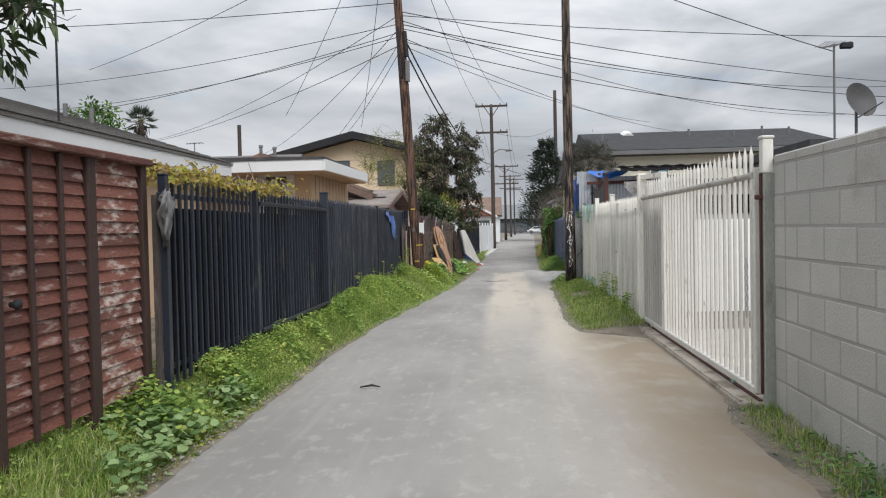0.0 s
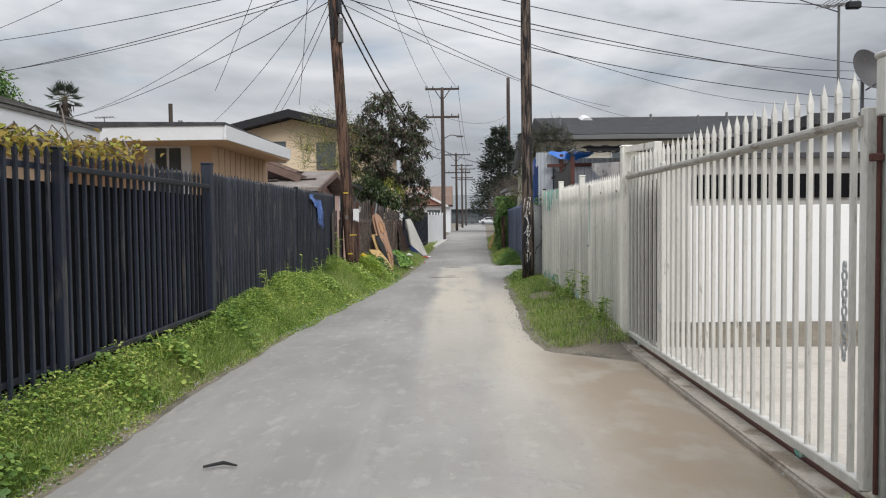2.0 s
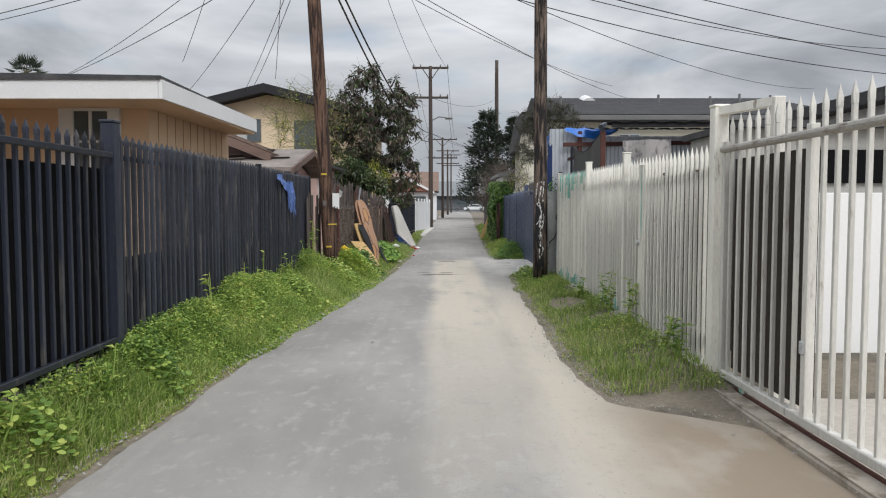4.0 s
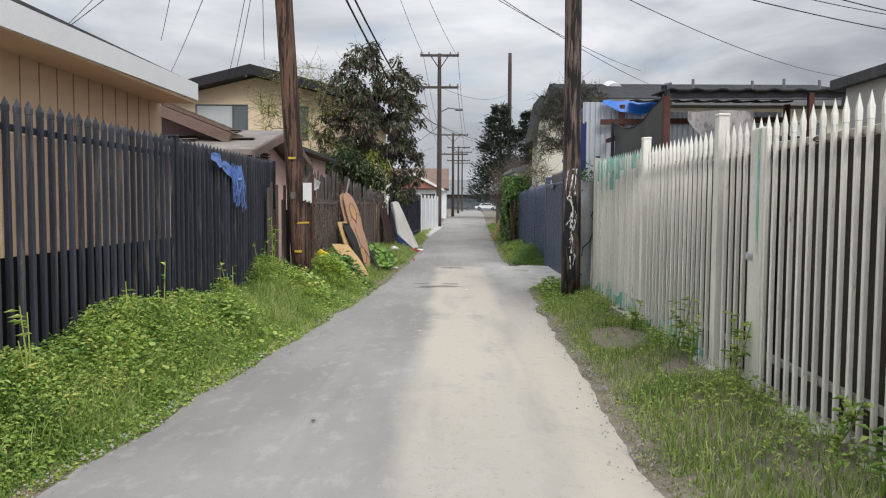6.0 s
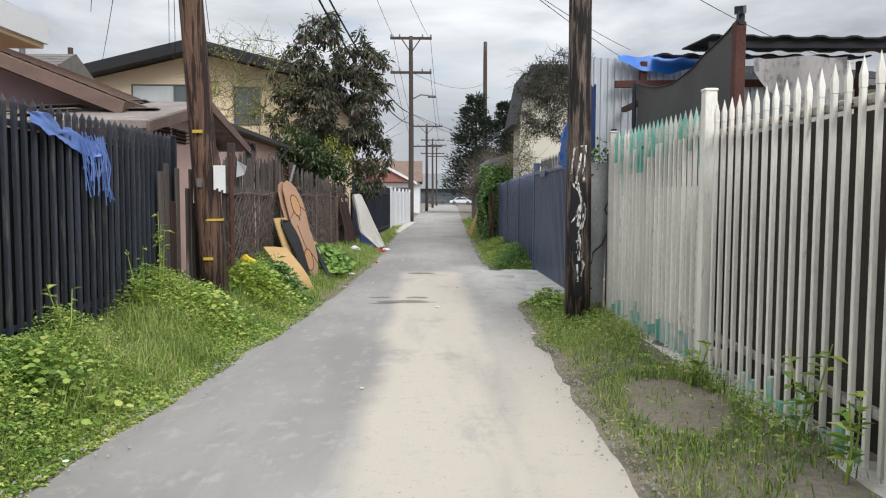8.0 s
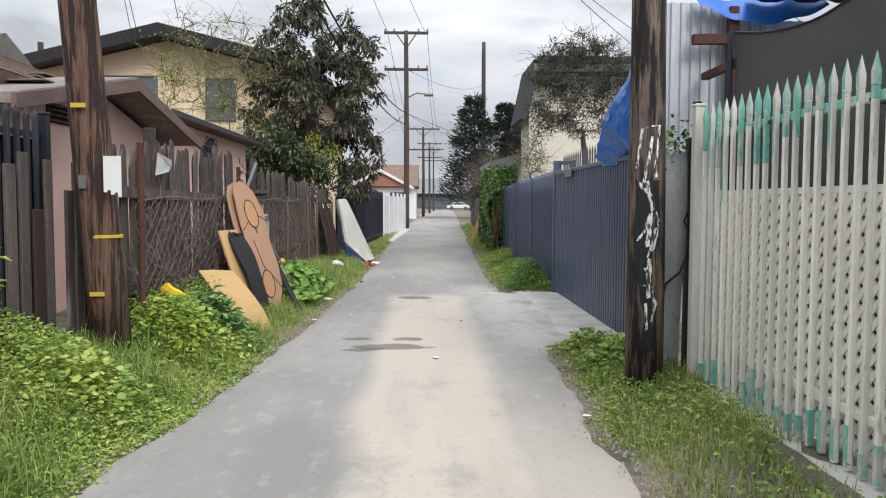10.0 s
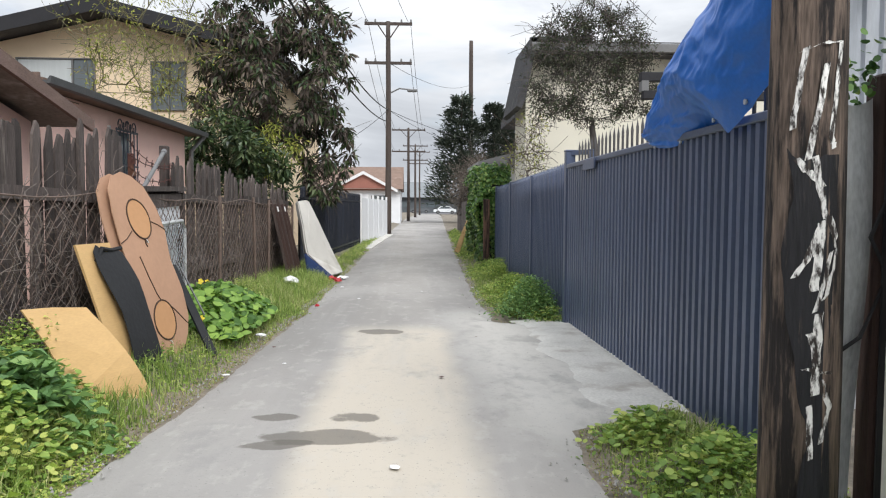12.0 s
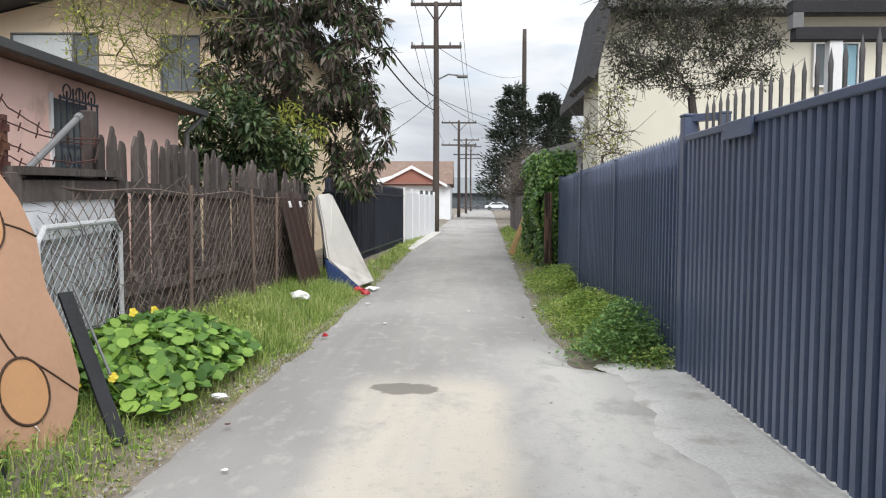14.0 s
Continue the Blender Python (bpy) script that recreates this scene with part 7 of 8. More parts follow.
def old_gate():
    t = thing("old_gate", (-2.0, 22.6, 0.2), "old timber and chain-link gate panel leaning on the fence", "gate")
    x0 = lambda y: -1.97 - 0.05 * (y - 21.6)
    a, b = 21.92, 23.28
    part("top_board", beam((x0(a), a, 1.39), (x0(b), b, 1.42), 0.10, 0.045), M["old_wood"], t)
    part("rail", beam((x0(a), a, 1.28), (x0(b), b, 1.31), 0.03, 0.12), M["old_wood"], t)
    part("panel", beam((x0(a) - 0.01, a + 0.04, 1.12), (x0(b) - 0.01, b - 0.04, 1.15), 0.015, 0.24), M["white_wall"], t)
    for y in (a, b):
        part("stile", box(x0(y) - 0.03, x0(y) + 0.03, y - 0.035, y + 0.035, 0.05, 1.38, bevel=0.006), M["old_wood"], t)
    fr = [(a + 0.12, 0.25), (a + 0.12, 1.0), (a + 0.2, 1.08), (b - 0.2, 1.10), (b - 0.1, 1.02), (b - 0.1, 0.25)]
    part("gate_frame", tube([(x0(y) + 0.055, y, z) for y, z in fr], 0.018, 8), M["old_galv"], t)
    verts, faces = [], []
    n = 20
    def node(i, j):
        y = a + 0.13 + (b - a - 0.25) * i / 26
        return Vector((x0(y) + 0.05 + 0.015 * noise.noise((y * 3, j * 0.3, 0)), y, 0.22 + 0.86 * j / n))
    for i in range(26):
        for j in range(n):
            p, q = (node(i, j), node(i + 1, j + 1)) if (i + j) % 2 == 0 else (node(i + 1, j), node(i, j + 1))
            d = (q - p).normalized()
            v = d.cross(Vector((1, 0, 0))) * 0.002
            u = Vector((0.002, 0, 0))
            k = len(verts)
            verts += [p + u, p + v, p - u, p - v, q + u, q + v, q - u, q - v]
            faces += [(k + m, k + (m + 1) % 4, k + 4 + (m + 1) % 4, k + 4 + m) for m in range(4)]
    tagged(raw_mesh("wire_mesh", verts, faces, M["galv"], t), kind="stuff")
    part("backing", beam((x0(a) - 0.03, a + 0.05, 0.62), (x0(b) - 0.03, b - 0.05, 0.62), 0.01, 0.85), M["old_galv"], t, "pale weathered backing sheet")


old_gate()


M["mattress"] = material("soiled_grey_fabric", (0.52, 0.50, 0.46), 0.95, vary=0.12, grain=60, bump=0.3, dirt=(0.36, 0.33, 0.29), dirt_at=0.55)
M["navy_cloth"] = material("navy_fabric", (0.02, 0.04, 0.12), 0.9, vary=0.2, bump=0.2)
M["door_brown"] = material("dark_brown_door", (0.06, 0.042, 0.036), 0.6, vary=0.25, bump=0.3, stretch=(3, 3, 0.5))


def mattress():
    t = thing("mattress", (-1.1, 29.3, 0.02), "soiled grey and navy mattress leaning on the fence", "mattress")
    def slab(name, outline, depth, mat):
        bm = bmesh.new()
        d = Vector(depth)
        lo = [bm.verts.new(p) for p in outline]
        hi = [bm.verts.new(Vector(p) + d) for p in outline]
        bm.faces.new(lo)
        bm.faces.new(hi[::-1])
        for i in range(len(lo)):
            k = (i + 1) % len(lo)
            bm.faces.new((lo[i], hi[i], hi[k], lo[k]))
        bmesh.ops.recalc_face_normals(bm, faces=bm.faces)
        bmesh.ops.bevel(bm, geom=bm.edges[:], offset=0.025, segments=2, affect='EDGES')
        bmesh.ops.triangulate(bm, faces=[q for q in bm.faces if len(q.verts) > 4])
        bmesh.ops.subdivide_edges(bm, edges=[e for e in bm.edges if e.calc_length() > 0.25], cuts=3)
        for q in bm.verts:
            q.co += Vector((0.02, 0.01, 0)) * noise.noise(q.co * 4)
        part(name, bm, mat, t)
    slab("top_layer", [(-1.64, 28.62, 1.33), (-1.46, 28.38, 0.44), (-1.05, 28.46, 0.06), (-0.93, 29.35, 0.04), (-1.50, 28.95, 1.36)], (-0.08, 0.16, 0.0), M["mattress"])
    slab("base_layer", [(-1.50, 28.36, 0.47), (-1.46, 28.33, 0.02), (-1.06, 28.41, 0.02), (-1.04, 28.45, 0.06)], (-0.02, 0.20, 0.0), M["navy_cloth"])
    d = thing("wooden_door", (-1.75, 28.2, 0.02), "dark brown panelled cabinet doors leaning on the fence", "door")
    for k, y in enumerate((27.75, 28.2)):
        bm = bmesh.new()
        beam_bm(bm, (-1.62 + 0.04 * k, y, 0.02), (-1.92 + 0.04 * k, y, 1.36), 0.42, 0.035)
        leaf = part("leaf", bm, M["door_brown"], d)
        for s in (-0.14, 0.14):
            part("moulding", beam((-1.60 + 0.04 * k, y + s, 0.12), (-1.87 + 0.04 * k, y + s, 1.28), 0.035, 0.05), M["dark_wood"], leaf)
        part("label", beam((-1.852 + 0.04 * k, y + 0.05, 1.16), (-1.872 + 0.04 * k, y + 0.05, 1.24), 0.06, 0.05), M["white_trim"], leaf, "small white paper label")


mattress()


def rag():
    t = thing("blue_rag", (-2.47, 15.9, 1.5), "frayed blue plastic cloth snagged on the fence tips", "rag")
    verts, faces = [], []
    nu, nv = 16, 6
    for i in range(nu + 1):
        u = i / nu
        for j in range(nv + 1):
            v = j / nv
            y = 15.25 + 1.0 * u
            z = 1.80 - 0.05 * u - 0.12 * smoothstep(0.55, 1.0, u) - v * (0.05 + 0.10 * math.sin(math.pi * u)) + 0.02 * math.sin(9 * u + 4 * v) + 0.02 * noise.noise((u * 9, v * 6, 2))
            verts.append((-2.465 + 0.03 * math.sin(8 * u) + 0.02 * v + 0.03 * noise.noise((u * 7, v * 5, 4)), y, z))
    for i in range(nu):
        faces += [(i * (nv + 1) + j, (i + 1) * (nv + 1) + j, (i + 1) * (nv + 1) + j + 1, i * (nv + 1) + j + 1) for j in range(nv)]
    raw_mesh("cloth", verts, faces, M["rag_blue"], t, True)
    for k in range(34):
        bm = bmesh.new()
        y = 15.95 + 0.45 * random.random()
        z = 1.66 + 0.08 * random.random()
        l = random.uniform(0.2, 0.5)
        tube_bm(bm, [(-2.45, y, z), (-2.43 + random.uniform(-.02, .02), y + random.uniform(0, .06), z - l * 0.5), (-2.44 + random.uniform(-.03, .03), y + random.uniform(0, .14), z - l)], 0.0045, 4, False)
        part("frayed_strand", bm, M["rag_blue"], t)
    g = thing("grey_rag", (-2.5, 4.8, 1.5), "grey cloth rag tied at the fence corner", "rag")
    bm = bmesh.new()
    bmesh.ops.create_icosphere(bm, subdivisions=3, radius=1.0)
    for v in bm.verts:
        c = v.co.copy()
        fold = 0.5 + 0.5 * math.sin(c.y * 7 + c.z * 2)
        v.co = Vector((-2.45 + 0.035 * c.x * (0.5 + fold), 4.80 + 0.085 * c.y * (0.75 + 0.25 * c.z), 1.60 + 0.15 * c.z - 0.07 * max(0, -c.z) * fold * 2)) + Vector((0.03, 0.05, 0.05)) * noise.noise(c * 2.2)
    part("cloth", bm, M["gutter"], g, smooth=True)


M["rag_blue"] = material("faded_blue_plastic", (0.13, 0.22, 0.52), 0.6, vary=0.2, bump=0.1, dirt=(0.35, 0.42, 0.62), dirt_at=0.58)
rag()


def small_litter():
    white, red, yellow = M["white_trim"], material("red_plastic", (0.42, 0.02, 0.03), 0.4), M["tag_yellow"]
    def crumple(name, x, y, z, s, mat, label, seed, flat=0.5):
        t = bmesh.new()
        bmesh.ops.create_icosphere(t, subdivisions=2, radius=1.0)
        for v in t.verts:
            d = 1 + 0.55 * noise.noise(v.co * 1.7 + Vector((seed, 0, 0)))
            v.co = Vector((x + v.co.x * s * d, y + v.co.y * s * d, z + max(-0.3, v.co.z * flat) * s * d))
        o = part(name, t, mat)
        tagged(o, label, "litter")
    crumple("plastic_bag", -1.42, 26.3, 0.20, 0.11, white, "crumpled white plastic bag in the grass", 1)
    crumple("red_scrap", -0.86, 24.75, 0.035, 0.028, red, "small red plastic scrap on the lane", 2, 0.9)
    crumple("red_scrap", -0.92, 28.1, 0.03, 0.07, red, "red plastic scraps beside the mattress", 3)
    crumple("red_scrap", -1.05, 28.4, 0.03, 0.08, red, "red plastic scraps beside the mattress", 4)
    crumple("paper_scrap", -0.88, 28.6, 0.03, 0.09, white, "white paper scrap beside the mattress", 5, 0.3)
    tub = thing("yellow_tub", (-1.98, 19.2, 0.3), "crushed yellow plastic tray lying in the weeds", "tub")
    bm = box(-0.09, 0.09, -0.16, 0.16, -0.05, 0.04, bevel=0.025)
    bmesh.ops.subdivide_edges(bm, edges=bm.edges[:], cuts=2, use_grid_fill=True)
    for v in bm.verts:
        v.co += Vector((0.02, 0.02, 0.02)) * noise.noise(v.co * 9)
    tilt = Matrix.Translation((-1.97, 19.25, 0.50)) @ Matrix.Rotation(-0.35, 4, 'X') @ Matrix.Rotation(0.5, 4, 'Y')
    bm.transform(tilt)
    part("body", bm, M["bright_yellow"], tub)
    bm = bmesh.new()
    for k in range(4):
        add_box(bm, 0.086, 0.094, -0.12 + 0.065 * k, -0.08 + 0.065 * k, -0.02, 0.015)
    bm.transform(tilt)
    part("vent_slot", bm, M["cut_edge"], tub)
    crumple("blue_scrap", -2.02, 18.5, 0.28, 0.06, M["rag_blue"], "scrap of blue plastic in the weeds", 8, 0.7)
    crumple("orange_scrap", -2.12, 18.42, 0.28, 0.05, M["orange_plastic"], "scrap of orange plastic in the weeds", 9, 0.7)
    crumple("paper_scrap", -1.12, 22.55, 0.045, 0.045, white, "white paper scrap at the lane edge", 7, 0.3)
    k = random.Random(5)
    spots = [(1.30, 23.9), (1.24, 25.2), (1.30, 26.0), (1.22, 26.8), (1.2, 27.9), (1.28, 28.6), (1.36, 29.7), (1.33, 30.6), (1.42, 31.5), (1.40, 33.0), (1.5, 34.5), (1.0, 24.6), (0.9, 22.5), (-1.05, 20.9), (-0.7, 21.3), (-0.9, 22.0),
             (-0.75, 27.0), (-0.62, 29.5), (0.2, 18.9), (-1.2, 18.4), (-1.35, 16.0), (-1.6, 13.8), (-0.35, 15.2), (1.05, 17.2), (-0.4, 25.5), (0.45, 26.4), (-0.85, 12.0), (1.7, 13.0), (1.62, 11.0), (-1.0, 31), (0.5, 20.8)]
    for i, (x, y) in enumerate(spots):
        pale = k.random() < 0.5
        crumple("litter_scrap", x, y, 0.032 if abs(x) < 1.2 else 0.045, k.uniform(0.012, 0.028) * (1 if pale else 0.7), white if pale else M["rust"], "small pale paper scrap lying at the lane edge" if pale else "dry brown leaf scrap lying on the lane", i + 20, 0.14)
    s = thing("stick", (-1.22, 6.1, 0.03), "short black stick lying on the lane", "stick")
    part("stick", tube([(-1.30, 6.08, 0.035), (-1.20, 6.12, 0.045), (-1.12, 6.10, 0.035)], [0.007, 0.011, 0.005], 6), M["black_plastic"], s)
    c = thing("paper_sheet", (-2.13, 19.42, 1.5), "folded white paper sheet stuck on a picket", "paper")
    for name, tri in (("sheet", [(-2.14, 19.28, 1.49), (-2.10, 19.50, 1.53), (-2.10, 19.58, 1.58), (-2.15, 19.38, 1.69)]), ("folded_corner", [(-2.15, 19.38, 1.69), (-2.10, 19.58, 1.58), (-2.07, 19.50, 1.63)])):
        bm = bmesh.new()
        bm.faces.new([bm.verts.new(p) for p in tri])
        bmesh.ops.solidify(bm, geom=bm.faces[:], thickness=0.003)
        part(name, bm, white, c)
    # loose boards between the iron fence and the pole
    for y, z, w in ((18.25, 1.35, 0.1), (18.36, 1.55, 0.08), (18.5, 1.2, 0.12), (18.62, 1.5, 0.09)):
        b = thing("fence_board", (-2.38, y, 0.2), "grey weathered board standing between two fences", "board", "loose fence boards")
        part("board", box(-2.40, -2.375, y - w / 2, y + w / 2, 0.1, z, bevel=0.004), M["old_wood"], b)
    for i in range(4):
        st = thing("stake", (1.9, 36.6 + i * 0.2, 0), "thin pale timber stake leaning on the ivy", "stake", "leaning stakes")
        part("stake", beam((1.62 - 0.02 * i, 36.2 + 0.22 * i, 0.0), (2.02, 36.5 + 0.2 * i, 1.15), 0.03, 0.03), M["plywood"], st)


M["bright_yellow"] = material("bright_yellow_plastic", (0.72, 0.50, 0.02), 0.45, vary=0.12, bump=0.1, dirt=(0.45, 0.30, 0.05), dirt_at=0.62)
M["orange_plastic"] = material("orange_plastic", (0.60, 0.16, 0.03), 0.5, vary=0.1, bump=0.05)
small_litter()


# ---- sheds, tarps and screens on the right ----
def tin_shack():
    t = thing("tin_shack", (3.2, 16.8, 0), "makeshift lean-to of corrugated steel, rusty posts and tarps", "shed")
    bm = corrugated_bm((1.82, 18.52), (2.6, 18.52), 0.4, 2.75, 0.075, 0.018, (0, -1))
    part("wall_sheet", solid(bm, 0.002), M["galv"], t)
    bm = corrugated_bm((2.60, 18.50), (4.6, 18.50), 1.2, 2.62, 0.075, 0.018, (0, -1))
    part("wall_sheet", solid(bm, 0.002), M["galv"], t)
    for z, y0, x0, x1, name in ((2.79, 17.55, 2.75, 5.4, "roof_sheet"), (2.70, 18.1, 2.45, 4.6, "roof_sheet")):
        bm = bmesh.new()
        n = 40
        cols = []
        for i in range(n + 1):
            x = x0 + (x1 - x0) * i / n
            dz = 0.018 * (1 if i % 5 in (0, 1) else 0)
            cols.append((bm.verts.new((x, y0, z + dz)), bm.verts.new((x, 18.4, z + dz + 0.03))))
        for a, b in zip(cols, cols[1:]):
            bm.faces.new((a[0], b[0], b[1], a[1]))
        part(name, solid(bm, 0.016), M["black_fascia"], t)
    for x, y, z in ((2.12, 15.38, 2.42), (2.35, 18.42, 2.7), (4.6, 17.6, 2.76), (4.6, 18.3, 2.7)):
        part("post", box(x - 0.035, x + 0.035, y - 0.035, y + 0.035, 0, z, bevel=0.004), M["rust"], t)
    part("beam", beam((2.05, 18.40, 2.46), (4.6, 18.40, 2.50), 0.06, 0.07), M["rust"], t)
    part("beam", beam((2.75, 17.62, 2.72), (5.3, 17.62, 2.74), 0.05, 0.06), M["black_fascia"], t)
    part("beam", beam((2.16, 17.8, 2.2), (2.16, 18.45, 2.2), 0.05, 0.05), M["rust"], t)
    c = thing("security_camera", (2.12, 15.36, 2.42), "small dark camera on top of a rusty post", "camera")
    part("body", beam((2.05, 15.22, 2.46), (2.16, 15.44, 2.52), 0.055, 0.05), M["black_iron"], c)
    part("bracket", box(2.10, 2.14, 15.34, 15.38, 2.40, 2.47), M["black_iron"], c)


tin_shack()


def cloth_sheet(name, fn, nu, nv, mat, parent, thick=0.003):
    verts = [fn(i / nu, j / nv) for i in range(nu + 1) for j in range(nv + 1)]
    faces = [(i * (nv + 1) + j, (i + 1) * (nv + 1) + j, (i + 1) * (nv + 1) + j + 1, i * (nv + 1) + j + 1) for i in range(nu) for j in range(nv)]
    return raw_mesh(name, verts, faces, mat, parent, True)


def cloths():
    t = thing("shade_cloth", (2.14, 16.6, 1.6), "sagging charcoal shade cloth behind the white fence", "cloth")
    def f(u, v):
        y = 15.38 + 2.45 * u
        top = 2.45 - 0.06 * u - 0.19 * math.sin(math.pi * u ** 1.1)
        # lower part is added, drawn down as dark backing for the lattice holes
        return (2.12 + 0.05 * math.sin(7 * u + 2 * v) * v + 0.02 * noise.noise((u * 6, v * 5, 0)), y, top - v * (top - 0.2))
    cloth_sheet("cloth", f, 40, 22, M["dark_cloth"], t)
    part("end_pole", tube([(2.11, 17.86, 0.1), (2.11, 17.86, 2.40)], 0.022, 8), M["black_iron"], t)
    part("hem_cord", tube([(f(i / 20, 0)[0] - 0.004, f(i / 20, 0)[1], f(i / 20, 0)[2]) for i in range(21)], 0.006, 5), M["wire"], t)
    w = thing("white_sheet", (2.75, 16, 2.0), "pale hanging sheet under the lean-to roof", "cloth")
    cloth_sheet("cloth", lambda u, v: (2.62 + 0.75 * u, 16.3 + 0.06 * math.sin(9 * u), 2.36 + 0.02 * u - v * (0.1 + 0.75 * u)), 24, 8, M["print_cloth"], w)
    b = thing("blue_tarp", (1.9, 19.4, 1.7), "blue plastic tarp draped over the navy gate", "tarp")
    def g(u, v):
        y = 18.55 + 1.95 * u + 0.10 * v * math.sin(2 + 3 * u)
        top = 2.78 - 0.95 * u ** 1.15
        bot = 1.63 + 0.05 * u - 0.025 * math.sin(3 * u * math.pi) - 0.03 * math.sin(8 * u) + 0.36 * max(0.0, 1 - u / 0.32)
        z = top + (bot - top) * v
        x = 1.92 - 0.24 * math.sin(math.pi * min(1, v * 0.9 + 0.08)) * (1 - 0.35 * u) + 0.04 * math.sin(7 * u + 2.5 * v + 1.5 * noise.noise((u * 2, v * 1.5, 1))) * (0.3 + v)
        x += 0.05 * abs(noise.noise((u * 4 + v, v * 2.5, 2))) + 0.03 * abs(noise.noise((u * 9 + v * 4, v * 6, 4))) + 0.014 * abs(noise.noise((u * 19 - v * 5, v * 13, 8)))
        return (x, y, z)
    cloth_sheet("sheet", g, 130, 80, M["tarp"], b)
    for u in (0.2, 0.5, 0.8, 0.98):
        p = g(u, 0.96)
        part("grommet", tube([(p[0] - 0.013, p[1], p[2]), (p[0] - 0.003, p[1], p[2])], 0.014, 10), M["galv"], b)
    b2 = thing("blue_tarp", (2.8, 18.3, 2.6), "strip of blue tarp under the tin roof edge", "tarp")
    cloth_sheet("sheet", lambda u, v: (2.08 + 0.95 * u, 18.44 - 0.08 * v, 2.76 - v * (0.06 + 0.13 * math.sin(math.pi * u)) + 0.01 * math.sin(20 * u)), 30, 6, M["tarp"], b2)
    b3 = thing("blue_tarp", (1.85, 18.3, 1.6), "blue tarp hanging behind the pole", "tarp")
    cloth_sheet("sheet", lambda u, v: (1.76 + 0.10 * u, 18.34 + 0.10 * u, 2.45 - v * 1.9 + 0.02 * math.sin(9 * u)), 8, 16, M["navy_cloth"], b3)
    s = thing("sheet_metal", (1.8, 18.1, 0), "bent dull sheet metal standing beside the pole", "sheet metal")
    cloth_sheet("sheet", lambda u, v: (1.70 + 0.18 * u + 0.04 * (1 - v) ** 2 * u, 18.04 - 0.03 * math.sin(math.pi * u) - 0.03 * math.sin(5 * v), 1.66 - 1.58 * v - 0.05 * math.sin(3 * u)), 10, 14, M["old_galv"], s)
    for z in (0.35, 1.5):
        part("rivet", tube([(1.74, 17.99, z), (1.74, 18.03, z)], 0.010, 6), M["rust"], s)
    p = thing("timber_post", (1.9, 18.0, 0), "dark rotting timber post beside the white fence", "post")
    part("post", box(1.90, 1.98, 17.98, 18.08, 0, 1.72, bevel=0.01), M["dark_wood"], p)
    part("pipe", tube([(1.93, 17.94, 0.2), (1.93, 17.94, 1.95)], 0.03), M["wire"], p)
    iv = thing("ivy_sprig", (1.82, 18.05, 1.6), "small ivy sprig over a rusty can on the metal sheet", "plant")
    n = 90
    q = rs.normal(0, 1, (n, 3)) * [0.07, 0.05, 0.06] + [1.80, 18.0, 1.70]
    leaves("foliage", q, rs.normal(0, 0.4, (n, 3)) + [0, -0.6, 0.8], rs.normal(0, 1, (n, 3)), 0.032, 0.027, M["ivy"], iv, True)
    cable = thing("loose_cable", (1.9, 17.98, 0.9), "loose black cable hanging on the metal sheet", "cable")
    part("cable", tube([(1.90, 17.93, 1.6), (1.93, 17.93, 1.35), (1.86, 17.95, 1.15), (1.92, 17.94, 1.02), (1.84, 17.96, 0.8), (1.76, 18.0, 0.72), (1.74, 17.99, 0.6)], 0.008, 5), M["wire"], cable)


cloths()


def patio_cover():
    t = thing("patio_cover", (4.6, 24.6, 0), "dark flat patio cover on posts behind the navy fence", "patio cover")
    for z, x0 in ((2.72, 2.85), (2.52, 2.88)):
        part("beam", box(x0, 8.5, 23.9, 24.0, z - 0.05, z + 0.05, bevel=0.006), M["black_fascia"], t)
    part("strut", box(2.86, 2.94, 23.9, 24.0, 2.56, 2.68), M["gutter"], t)
    for x in (3.2, 8.2):
        part("post", box(x - 0.05, x + 0.05, 23.92, 24.0, 0, 2.48), M["white_trim"], t)


patio_cover()


